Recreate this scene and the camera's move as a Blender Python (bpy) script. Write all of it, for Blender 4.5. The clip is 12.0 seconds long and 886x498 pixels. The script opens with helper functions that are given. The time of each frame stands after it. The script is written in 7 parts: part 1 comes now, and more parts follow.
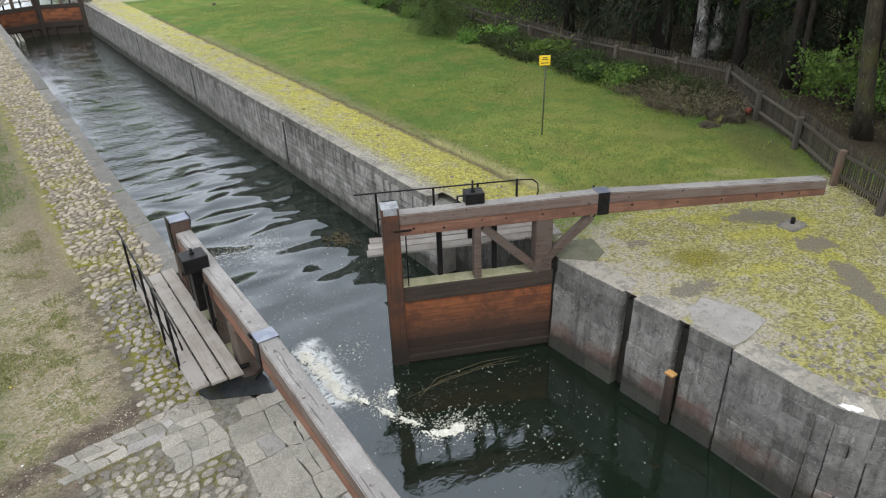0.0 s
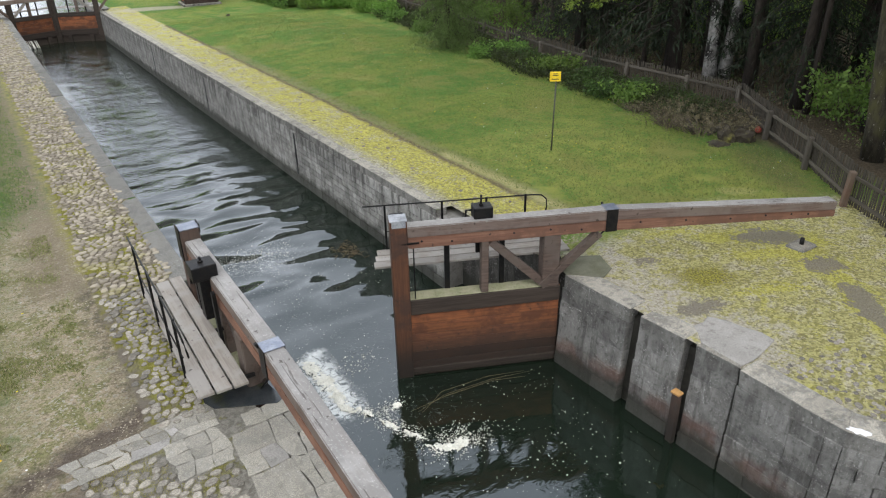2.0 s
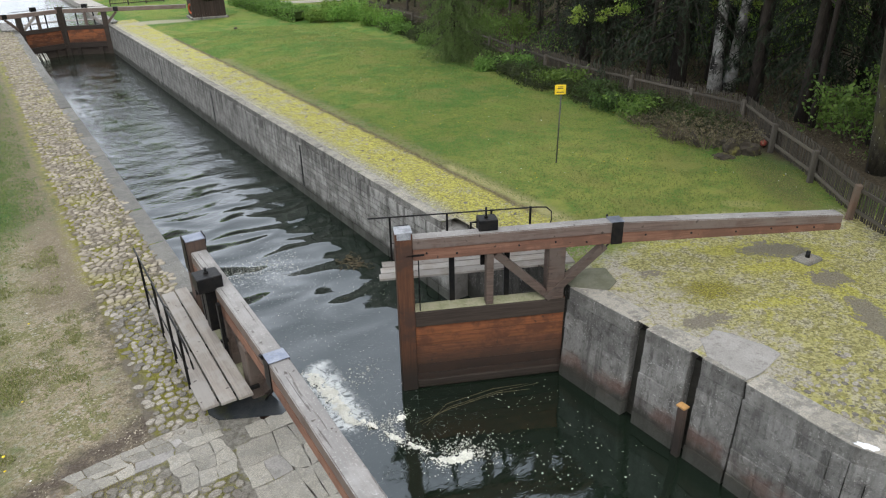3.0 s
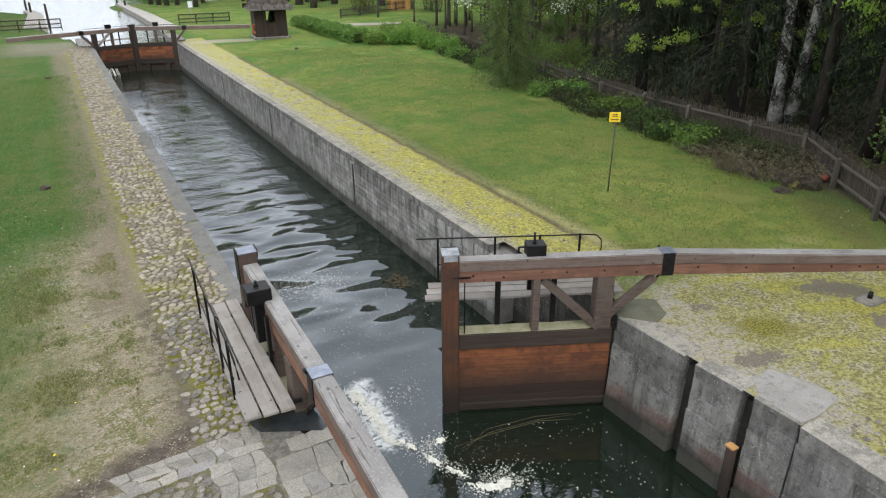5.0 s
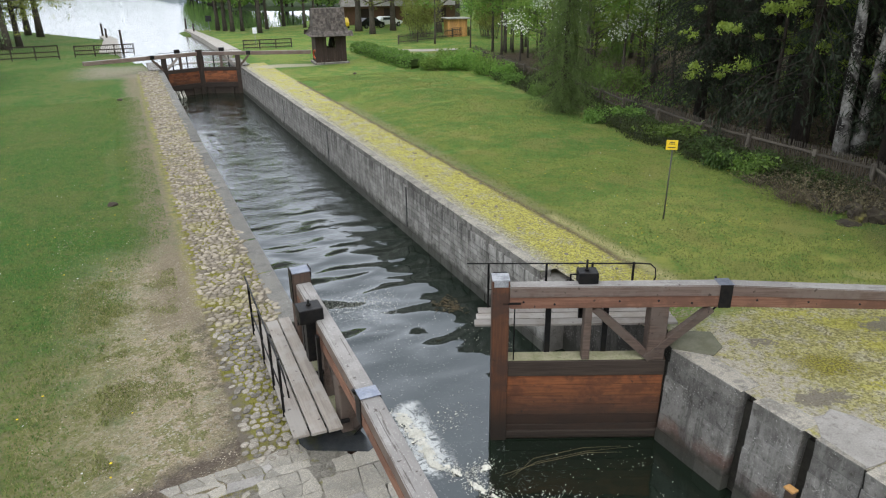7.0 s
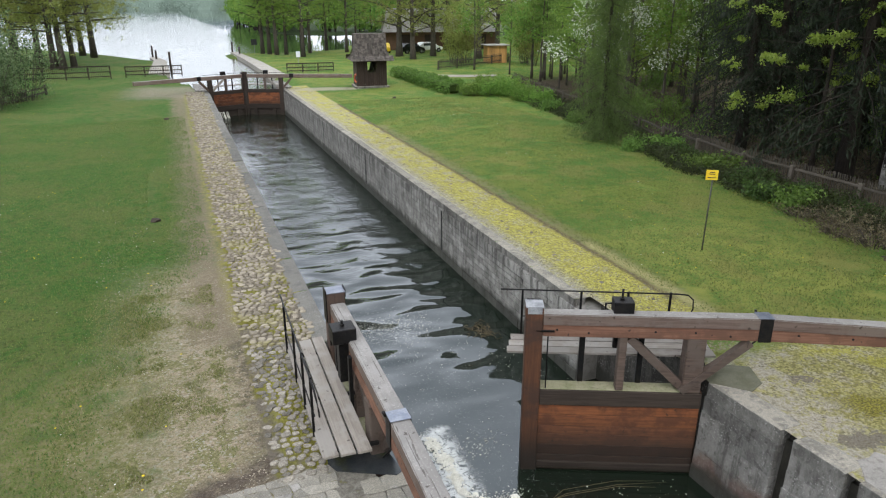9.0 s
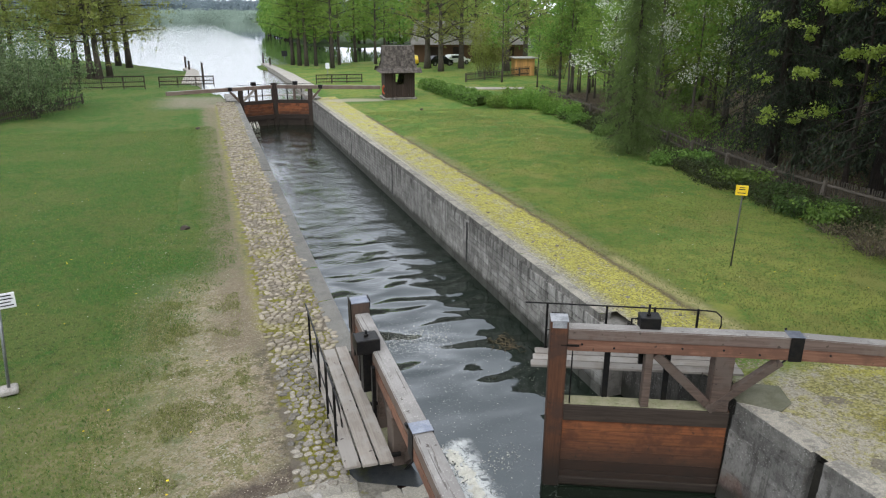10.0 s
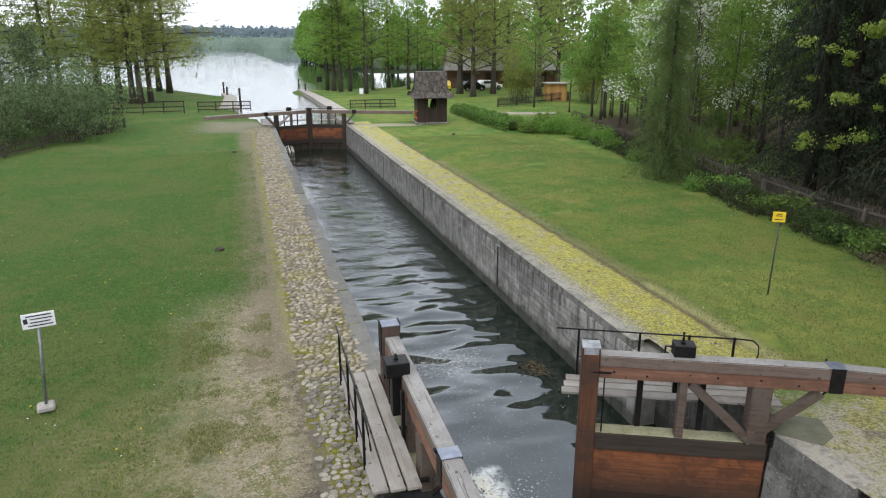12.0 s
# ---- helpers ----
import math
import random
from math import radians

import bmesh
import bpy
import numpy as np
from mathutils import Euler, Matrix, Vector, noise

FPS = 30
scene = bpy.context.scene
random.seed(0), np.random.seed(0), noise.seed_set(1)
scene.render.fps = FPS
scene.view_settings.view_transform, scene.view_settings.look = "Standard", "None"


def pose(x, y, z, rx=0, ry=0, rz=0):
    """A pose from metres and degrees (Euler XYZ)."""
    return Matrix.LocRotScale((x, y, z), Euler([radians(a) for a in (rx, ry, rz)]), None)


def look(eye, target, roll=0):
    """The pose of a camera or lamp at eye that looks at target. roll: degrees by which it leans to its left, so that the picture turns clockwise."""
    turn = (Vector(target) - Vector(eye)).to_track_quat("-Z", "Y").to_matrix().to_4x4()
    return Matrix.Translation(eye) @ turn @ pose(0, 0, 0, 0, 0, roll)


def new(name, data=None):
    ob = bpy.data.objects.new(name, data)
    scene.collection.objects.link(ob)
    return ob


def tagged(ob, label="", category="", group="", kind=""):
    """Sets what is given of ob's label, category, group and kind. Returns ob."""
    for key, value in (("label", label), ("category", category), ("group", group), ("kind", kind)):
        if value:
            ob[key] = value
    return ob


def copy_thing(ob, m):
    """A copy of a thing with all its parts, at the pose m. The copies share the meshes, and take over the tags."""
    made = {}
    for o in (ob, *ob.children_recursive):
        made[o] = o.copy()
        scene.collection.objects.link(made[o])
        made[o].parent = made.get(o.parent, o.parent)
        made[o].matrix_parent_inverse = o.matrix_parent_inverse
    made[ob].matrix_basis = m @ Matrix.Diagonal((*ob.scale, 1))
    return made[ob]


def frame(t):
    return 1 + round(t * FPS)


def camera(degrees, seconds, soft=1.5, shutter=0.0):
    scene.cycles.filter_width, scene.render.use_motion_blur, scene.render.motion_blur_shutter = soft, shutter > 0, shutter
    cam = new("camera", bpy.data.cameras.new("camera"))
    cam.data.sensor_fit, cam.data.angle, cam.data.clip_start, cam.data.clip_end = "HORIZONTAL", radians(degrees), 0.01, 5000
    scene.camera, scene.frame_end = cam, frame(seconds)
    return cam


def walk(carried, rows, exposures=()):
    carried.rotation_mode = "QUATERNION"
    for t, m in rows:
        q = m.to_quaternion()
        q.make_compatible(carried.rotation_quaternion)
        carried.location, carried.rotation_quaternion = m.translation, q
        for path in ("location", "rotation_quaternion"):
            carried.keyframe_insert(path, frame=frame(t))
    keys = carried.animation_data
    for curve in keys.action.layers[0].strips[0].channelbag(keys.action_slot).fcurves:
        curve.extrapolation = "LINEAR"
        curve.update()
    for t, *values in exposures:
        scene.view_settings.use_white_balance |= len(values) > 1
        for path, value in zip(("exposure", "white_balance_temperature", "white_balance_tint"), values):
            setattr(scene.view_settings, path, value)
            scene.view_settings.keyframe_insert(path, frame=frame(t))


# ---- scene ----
cam = camera(65.9, 12.0, soft=1.15)
PATH = [
    (0, (-2.46, 0.039, 6.883), (-1.476, 1.508, 5.948), -2.1),
    (0.5, (-2.468, 0.045, 6.897), (-1.488, 1.519, 5.965), -1.9),
    (1, (-2.478, 0.049, 6.902), (-1.501, 1.53, 5.98), -1.6),
    (1.5, (-2.483, 0.047, 6.904), (-1.51, 1.539, 5.995), -1.3),
    (2, (-2.478, 0.038, 6.9), (-1.5, 1.532, 5.999), -1.2),
    (2.5, (-2.481, 0.02, 6.907), (-1.499, 1.518, 6.018), -1.2),
    (3, (-2.486, 0.03, 6.906), (-1.511, 1.544, 6.037), -1.2),
    (5, (-2.491, 0.042, 6.912), (-1.618, 1.65, 6.103), -0.5),
    (5.5, (-2.497, 0.045, 6.915), (-1.652, 1.676, 6.123), -0.8),
    (6, (-2.506, 0.047, 6.92), (-1.695, 1.703, 6.146), -0.8),
    (6.5, (-2.504, 0.042, 6.92), (-1.724, 1.72, 6.162), -0.8),
    (7, (-2.51, 0.04, 6.925), (-1.756, 1.737, 6.182), -0.7),
    (9, (-2.53, 0.043, 6.933), (-1.857, 1.8, 6.256), -0.1),
    (9.5, (-2.533, 0.053, 6.933), (-1.89, 1.827, 6.27), -0.2),
    (10, (-2.537, 0.046, 6.941), (-1.928, 1.839, 6.295), 0.1),
    (10.5, (-2.541, 0.041, 6.943), (-1.955, 1.849, 6.32), 0.2),
    (11, (-2.549, 0.046, 6.948), (-1.986, 1.867, 6.343), 0.2),
    (11.5, (-2.543, 0.052, 6.94), (-1.998, 1.884, 6.35), 0.1),
    (12, (-2.543, 0.054, 6.94), (-2.013, 1.893, 6.361), -0.1),
]
walk(cam, [(t, look(e, g, r)) for t, e, g, r in PATH], exposures=[(0, 0.53), (6, 0.51), (9, 0.46), (12, 0.4)])

# ---- world and light ----
world = bpy.data.worlds.new("overcast_sky")
scene.world = world
world.use_nodes = True
wn, wl = world.node_tree.nodes, world.node_tree.links
sky = wn.new("ShaderNodeTexSky")
sky.sky_type, sky.sun_disc = "NISHITA", False
sky.sun_elevation, sky.sun_rotation = radians(52), radians(200)
sky.dust_density, sky.air_density = 3.0, 1.0
cloud = wn.new("ShaderNodeHueSaturation")
cloud.inputs["Saturation"].default_value = 0.22
wl.new(sky.outputs[0], cloud.inputs["Color"])
cover = wn.new("ShaderNodeMix")        # a closed cloud cover over the clear sky
cover.data_type = "RGBA"
cover.inputs[0].default_value = 0.8
cover.inputs[7].default_value = (9.5, 10.05, 11.2, 1)
wl.new(cloud.outputs[0], cover.inputs[6])
wl.new(cover.outputs[2], wn["Background"].inputs[0])
wn["Background"].inputs[1].default_value = 0.15
sun = new("sun", bpy.data.lights.new("sun", "SUN"))
sun.data.energy, sun.data.angle, sun.data.color = 0.6, radians(40), (1.0, 0.97, 0.92)
sun.matrix_world = look((-14, -38, 52), (0, 0, 0))

# ---- node helpers and materials ----


class Shade:
    """A small wrapper to write node materials in a few lines."""

    def __init__(self, name, rough=0.8, metal=0.0, spec=0.3):
        self.m = bpy.data.materials.new(name)
        self.m.use_nodes = True
        self.t = self.m.node_tree
        self.b = self.t.nodes["Principled BSDF"]
        self.b.inputs["Roughness"].default_value = rough
        self.b.inputs["Metallic"].default_value = metal
        self.b.inputs["Specular IOR Level"].default_value = spec

    def node(self, kind, **sockets):
        n = self.t.nodes.new(kind)
        for k, v in sockets.items():
            self.put(n.inputs[k], v)
        return n

    def put(self, socket, v):
        if isinstance(v, bpy.types.NodeSocket):
            self.t.links.new(v, socket)
        elif isinstance(v, tuple) and len(v) == 3 and socket.type == "RGBA":
            socket.default_value = (*v, 1)
        else:
            socket.default_value = v

    def coords(self, scale=(1, 1, 1), world=False, jitter=True):
        if world:
            out = self.node("ShaderNodeNewGeometry").outputs["Position"]
        else:
            out = self.node("ShaderNodeTexCoord").outputs["Object"]
        m = self.node("ShaderNodeMapping", Vector=out)
        m.inputs["Scale"].default_value = scale
        if jitter and not world:
            r = self.node("ShaderNodeObjectInfo").outputs["Random"]
            k = self.node("ShaderNodeVectorMath", Vector=r)
            k.operation = "MULTIPLY"
            k.inputs[1].default_value = (37, 53, 71)
            self.put(m.inputs["Location"], k.outputs[0])
        return m.outputs[0]

    def noise(self, vec, scale, detail=4.0, rough=0.6, dist=0.0):
        n = self.node("ShaderNodeTexNoise", Vector=vec)
        n.inputs["Scale"].default_value, n.inputs["Detail"].default_value = scale, detail
        n.inputs["Roughness"].default_value, n.inputs["Distortion"].default_value = rough, dist
        return n.outputs["Fac"]

    def grain(self, vec, scale):
        """A random value for each small cell: pebbles, catkins, cushions of moss."""
        n = self.node("ShaderNodeTexVoronoi", Vector=vec)
        n.inputs["Scale"].default_value = scale
        return self.node("ShaderNodeSeparateColor", Color=n.outputs["Color"]).outputs[0]

    def step(self, v, lo, hi, a=0.0, b=1.0):
        n = self.node("ShaderNodeMapRange", Value=v)
        n.interpolation_type = "SMOOTHSTEP"
        for key, x in (("From Min", lo), ("From Max", hi), ("To Min", a), ("To Max", b)):
            n.inputs[key].default_value = x
        return n.outputs[0]

    def calc(self, op, a, b=0.0):
        n = self.node("ShaderNodeMath")
        n.operation = op
        self.put(n.inputs[0], a)
        self.put(n.inputs[1], b)
        return n.outputs[0]

    def mix(self, fac, a, b, mode="MIX"):
        n = self.node("ShaderNodeMix")
        n.data_type, n.blend_type = "RGBA", mode
        self.put(n.inputs[0], fac)
        self.put(n.inputs[6], a)
        self.put(n.inputs[7], b)
        return n.outputs[2]

    def bump(self, height, strength=0.4, distance=0.02, normal=None):
        n = self.node("ShaderNodeBump", Height=height)
        n.inputs["Strength"].default_value, n.inputs["Distance"].default_value = strength, distance
        if normal is not None:
            self.put(n.inputs["Normal"], normal)
        return n.outputs[0]

    def color(self, c):
        self.put(self.b.inputs["Base Color"], c)
        return self

    def normal(self, n):
        self.put(self.b.inputs["Normal"], n)
        return self

    def rough(self, r):
        self.put(self.b.inputs["Roughness"], r)
        return self


def plain(name, c1, c2, scale=3.0, rough=0.8, metal=0.0, bump=0.3, fine=40.0, stretch=(1, 1, 1), spec=0.3, c3=None, spread=0.12):
    """Two tones blotched by noise, a third for stains, a grain in the relief and a small change from piece to piece."""
    s = Shade(name, rough, metal, spec)
    v = s.coords(stretch)
    big, small = s.noise(v, scale, 5.0), s.noise(v, fine, 3.0)
    c = s.mix(s.step(big, 0.35, 0.65), c1, c2)
    if c3:
        c = s.mix(s.step(s.noise(v, scale * 0.45, 6.0, 0.7), 0.52, 0.68), c, c3)
    if bump >= 0.3:
        mid = s.noise(v, scale * 4.5, 6.0, 0.75)
        c = s.mix(s.step(mid, 0.52, 0.66, 0.0, 0.55), c, s.mix(1.0, c, (0.45, 0.43, 0.40), "MULTIPLY"))
        c = s.mix(s.step(mid, 0.30, 0.42, 0.35, 0.0), c, s.mix(1.0, c, (1.5, 1.48, 1.42), "MULTIPLY"))
    c = s.mix(s.step(small, 0.3, 0.7, 0.0, 0.35), c, s.mix(1.0, c, (0.35, 0.35, 0.35), "MULTIPLY"))
    r = s.node("ShaderNodeObjectInfo").outputs["Random"]
    h = s.node("ShaderNodeHueSaturation", Color=c)
    s.put(h.inputs["Value"], s.step(r, 0, 1, 1 - spread, 1 + spread))
    s.color(h.outputs[0])
    s.normal(s.bump(s.calc("ADD", small, s.calc("MULTIPLY", big, 0.6)), bump, 0.01))
    return s.m


def timber(name, c1, c2, axis, worn=None, wet=None, rough=0.75, bleach=None):
    """Sawn wood with grain along one local axis, weathered grey in patches; wet: (height, fade) below which it is dark."""
    s = Shade(name, rough)
    st = [14.0, 14.0, 14.0]
    st["xyz".index(axis)] = 0.7
    v = s.coords(tuple(st))
    grain = s.noise(v, 1.6, 6.0, 0.65, 0.6)
    c = s.mix(s.step(grain, 0.3, 0.7), c1, c2)
    p = s.coords((1, 1, 1))
    blot = s.noise(p, 1.7, 5.0, 0.65)
    if worn:
        c = s.mix(s.step(blot, 0.42, 0.6, 0.0, 0.85), c, worn)
    nz = s.node("ShaderNodeSeparateXYZ", Vector=s.node("ShaderNodeNewGeometry").outputs["Normal"]).outputs["Z"]
    if bleach:
        c = s.mix(s.calc("MULTIPLY", s.step(nz, 0.6, 0.9), s.step(grain, 0.25, 0.75, 1.0, 0.7)), c, s.mix(s.step(blot, 0.4, 0.62), bleach, tuple(k * 1.35 for k in bleach)))
        up = s.step(nz, 0.6, 0.9)
        crack = s.noise(s.coords(tuple(k * 1.6 if k > 1 else k * 0.6 for k in st)), 1.0, 3.0, 0.5, 0.3)
        c = s.mix(s.calc("MULTIPLY", up, s.step(crack, 0.60, 0.66, 0.0, 0.75)), c, (0.06, 0.05, 0.042))
        c = s.mix(s.calc("MULTIPLY", up, s.step(s.noise(p, 32.0, 4.0, 0.7), 0.58, 0.66, 0.0, 0.5)), c, (0.50, 0.49, 0.45))
    knot = s.noise(p, 7.0, 2.0)
    c = s.mix(s.step(knot, 0.67, 0.72, 0.0, 0.7), c, (0.03, 0.02, 0.014))
    if wet:
        z = s.node("ShaderNodeSeparateXYZ", Vector=s.node("ShaderNodeNewGeometry").outputs["Position"]).outputs["Z"]
        zz = s.calc("ADD", z, s.calc("MULTIPLY", s.calc("SUBTRACT", blot, 0.5), 0.9))
        c = s.mix(s.step(zz, wet[0], wet[0] + wet[1], 0.9, 0.0), c, (0.022, 0.019, 0.015))
    r = s.node("ShaderNodeObjectInfo").outputs["Random"]
    h = s.node("ShaderNodeHueSaturation", Color=c)
    s.put(h.inputs["Value"], s.step(r, 0, 1, 0.8, 1.2))
    s.color(h.outputs[0])
    s.normal(s.bump(grain, 0.5, 0.006))
    return s.m


def flecked(name, c1, c2, fleck, share, stretch, patch):
    """Bark with furrows, blotches and sharp flecks of another tone (lichen, or the black marks of birch)."""
    s = Shade(name, 0.9)
    v = s.coords(stretch)
    big = s.noise(v, 3.0, 6.0, 0.7)
    c = s.mix(s.step(big, 0.35, 0.65), c1, c2)
    c = s.mix(s.step(s.noise(s.coords((1, 1, 0.6)), 1.6, 4.0, 0.6), 0.5, 0.65, 0.0, 0.7), c, patch)
    f = s.calc("MULTIPLY", s.step(s.noise(v, 4.2, 5.0, 0.7), share, share + 0.04), s.step(s.noise(s.coords((1, 1, 1)), 1.1, 2.0), 0.42, 0.56))
    c = s.mix(f, c, fleck)
    s.color(c)
    s.normal(s.bump(big, 0.9, 0.03))
    return s.m


def stone_wall(name, c1, c2, dark, wet=-1.7, rusty=False, scale=2.0, streaky=0.8, dust=None, drip=False):
    """Masonry or old concrete, streaked downwards, dark and greenish at the waterline."""
    s = Shade(name, 0.85)
    g = s.coords((1, 1, 1), world=True)
    big = s.noise(g, scale, 6.0, 0.65)
    streak = s.noise(s.coords((3.5, 3.5, 0.35), world=True), 1.3, 5.0, 0.6)
    fine = s.noise(g, 55.0, 4.0)
    c = s.mix(s.step(big, 0.36, 0.64), c1, c2)
    c = s.mix(s.step(streak, 0.48, 0.62, 0.0, streaky), c, dark)
    c = s.mix(s.step(s.noise(s.coords((5, 5, 0.5), world=True), 1.2, 5.0, 0.65), 0.54, 0.70, 0.0, streaky * 0.8), c, dark)
    if drip:
        zt = s.node("ShaderNodeSeparateXYZ", Vector=g).outputs["Z"]
        run = s.noise(s.coords((6, 6, 0.25), world=True), 1.0, 4.0, 0.6)
        c = s.mix(s.calc("MULTIPLY", s.step(run, 0.46, 0.62), s.step(zt, -1.1, -0.25, 0.0, 0.85)), c, dark)
    c = s.mix(s.step(streak, 0.26, 0.4, 0.45, 0.0), c, (0.36, 0.35, 0.32))
    mid = s.noise(g, 9.0, 5.0, 0.7)
    c = s.mix(s.step(mid, 0.52, 0.66, 0.0, 0.6), c, dark)
    c = s.mix(s.step(mid, 0.30, 0.40, 0.45, 0.0), c, (0.38, 0.37, 0.34))
    c = s.mix(s.step(fine, 0.60, 0.72, 0.0, 0.5), c, (0.42, 0.41, 0.37))
    lichen = s.calc("MULTIPLY", s.step(s.noise(g, 24.0, 5.0, 0.75), 0.58, 0.64), s.step(s.noise(g, 2.6, 3.0), 0.45, 0.6, 0.15, 0.85))
    c = s.mix(lichen, c, (0.46, 0.45, 0.41))
    r = s.node("ShaderNodeObjectInfo").outputs["Random"]
    z = s.node("ShaderNodeSeparateXYZ", Vector=g).outputs["Z"]
    zz = s.calc("ADD", z, s.calc("MULTIPLY", s.calc("SUBTRACT", big, 0.5), 0.5))
    if rusty:
        band = s.calc("MULTIPLY", s.step(zz, -2.0, -1.8), s.step(zz, -1.55, -1.3, 1.0, 0.0))
        pick = s.calc("MULTIPLY", band, s.step(s.noise(g, 1.3, 3.0), 0.42, 0.58, 0.1, 0.6))
        c = s.mix(pick, c, (0.16, 0.085, 0.06))
    c = s.mix(s.step(zz, wet - 0.15, wet + 0.12, 0.85, 0.0), c, (0.04, 0.04, 0.03))
    if dust:
        nz = s.node("ShaderNodeSeparateXYZ", Vector=s.node("ShaderNodeNewGeometry").outputs["Normal"]).outputs["Z"]
        lay = s.calc("MULTIPLY", s.step(nz, 0.5, 0.9), s.step(s.calc("ADD", mid, s.calc("MULTIPLY", s.calc("SUBTRACT", big, 0.5), 0.8)), 0.38, 0.60, 0.25, 0.9))
        c = s.mix(lay, c, s.mix(s.step(fine, 0.4, 0.6), dust, tuple(k * 1.6 for k in dust)))
    h = s.node("ShaderNodeHueSaturation", Color=c)
    s.put(h.inputs["Value"], s.step(r, 0, 1, 0.8, 1.15))
    s.color(h.outputs[0])
    s.normal(s.bump(s.calc("ADD", fine, s.calc("ADD", big, mid)), 0.8, 0.015))
    return s.m


def leafy(name, c1, c2, trans=0.35, rough=0.55):
    """Leaves: a tone of its own for each, with some light let through."""
    s = Shade(name, rough, spec=0.25)
    isl = s.node("ShaderNodeNewGeometry").outputs["Random Per Island"]
    r = s.node("ShaderNodeObjectInfo").outputs["Random"]
    c = s.mix(isl, c1, c2)
    h = s.node("ShaderNodeHueSaturation", Color=c)
    s.put(h.inputs["Value"], s.step(r, 0, 1, 0.8, 1.2))
    s.put(h.inputs["Hue"], s.step(r, 0, 1, 0.488, 0.512))
    s.color(h.outputs[0])
    tr = s.node("ShaderNodeBsdfTranslucent", Color=h.outputs[0])
    mx = s.node("ShaderNodeMixShader")
    mx.inputs[0].default_value = trans
    s.t.links.new(s.b.outputs[0], mx.inputs[1])
    s.t.links.new(tr.outputs[0], mx.inputs[2])
    s.t.links.new(mx.outputs[0], s.t.nodes["Material Output"].inputs[0])
    return s.m


def box_mask(s, x, y, x0, x1, y0, y1, soft):
    """1 inside a stretch of the plan, fading over soft metres."""
    a = s.calc("MULTIPLY", s.step(x, x0 - soft, x0 + soft), s.step(x, x1 - soft, x1 + soft, 1.0, 0.0))
    b = s.calc("MULTIPLY", s.step(y, y0 - soft, y0 + soft), s.step(y, y1 - soft, y1 + soft, 1.0, 0.0))
    return s.calc("MULTIPLY", a, b)


def ground_material():
    s = Shade("ground_cover", 0.95, spec=0.15)
    g = s.coords((1, 1, 1), world=True)
    n1, n2, n3 = s.noise(g, 0.22, 4.0), s.noise(g, 1.3, 5.0, 0.65), s.noise(g, 9.5, 6.0, 0.75)
    n4 = s.noise(g, 27.0, 6.0, 0.75)
    sp = s.node("ShaderNodeSeparateXYZ", Vector=g)
    wob = s.calc("MULTIPLY", s.calc("SUBTRACT", n2, 0.5), 1.3)
    fine = s.calc("MULTIPLY", s.calc("SUBTRACT", n3, 0.5), 0.5)
    x = s.calc("ADD", s.calc("ADD", sp.outputs["X"], wob), fine)
    y = s.calc("ADD", s.calc("ADD", sp.outputs["Y"], wob), fine)
    # lawn: lush, yellowish and thin patches
    right = s.step(sp.outputs["X"], 5.0, 9.0)
    lush = s.mix(right, (0.052, 0.143, 0.022), (0.072, 0.182, 0.033))
    dull = s.mix(right, (0.115, 0.16, 0.04), (0.178, 0.236, 0.048))
    c = s.mix(s.step(s.calc("ADD", n1, s.calc("MULTIPLY", s.calc("SUBTRACT", n2, 0.5), 0.7)), 0.42, 0.60), lush, dull)
    n5 = s.noise(g, 5.0, 5.0, 0.7)
    c = s.mix(s.step(n5, 0.5, 0.64, 0.0, 0.6), c, s.mix(right, (0.15, 0.15, 0.052), (0.20, 0.23, 0.06)))
    c = s.mix(s.step(n3, 0.48, 0.62, 0.0, 0.75), c, s.mix(right, (0.03, 0.06, 0.010), (0.07, 0.12, 0.016)))
    c = s.mix(s.step(n4, 0.50, 0.64, 0.0, 0.6), c, s.mix(right, (0.19, 0.185, 0.065), (0.26, 0.275, 0.07)))
    c = s.mix(s.step(s.noise(g, 150.0, 3.0, 0.7), 0.5, 0.7, 0.0, 0.4), c, s.mix(right, (0.03, 0.045, 0.012), (0.055, 0.09, 0.018)))
    # yellower thin lawn beside the sign and the gate
    yl = s.calc("MULTIPLY", box_mask(s, x, y, 8.5, 15.0, 8.0, 18.0, 1.5), s.step(n2, 0.3, 0.6, 0.3, 0.9))
    c = s.mix(s.calc("MULTIPLY", yl, s.step(n3, 0.35, 0.6, 0.25, 0.9)), c, (0.33, 0.335, 0.085))
    tan = s.calc("MULTIPLY", right, s.step(s.calc("ADD", s.noise(g, 0.5, 4.0, 0.6), s.calc("MULTIPLY", s.calc("SUBTRACT", n3, 0.5), 0.25)), 0.50, 0.64, 0.0, 0.6))
    c = s.mix(tan, c, s.mix(s.step(n4, 0.35, 0.65), (0.17, 0.165, 0.045), (0.30, 0.285, 0.09)))
    # worn earth along the cobbles
    peb = s.grain(g, 26.0)
    dry = s.mix(s.step(n4, 0.35, 0.65), (0.28, 0.215, 0.145), (0.55, 0.45, 0.325))
    dry = s.mix(s.step(n3, 0.54, 0.66, 0.0, 0.6), dry, (0.43, 0.37, 0.285))
    straw = s.mix(s.step(n3, 0.42, 0.62), s.mix(s.step(n4, 0.4, 0.6), (0.10, 0.12, 0.035), (0.22, 0.225, 0.075)), (0.29, 0.26, 0.135))
    dry = s.mix(s.step(s.calc("ADD", n2, s.calc("MULTIPLY", s.calc("SUBTRACT", n5, 0.5), 0.9)), 0.47, 0.59, 0.0, 0.85), dry, straw)
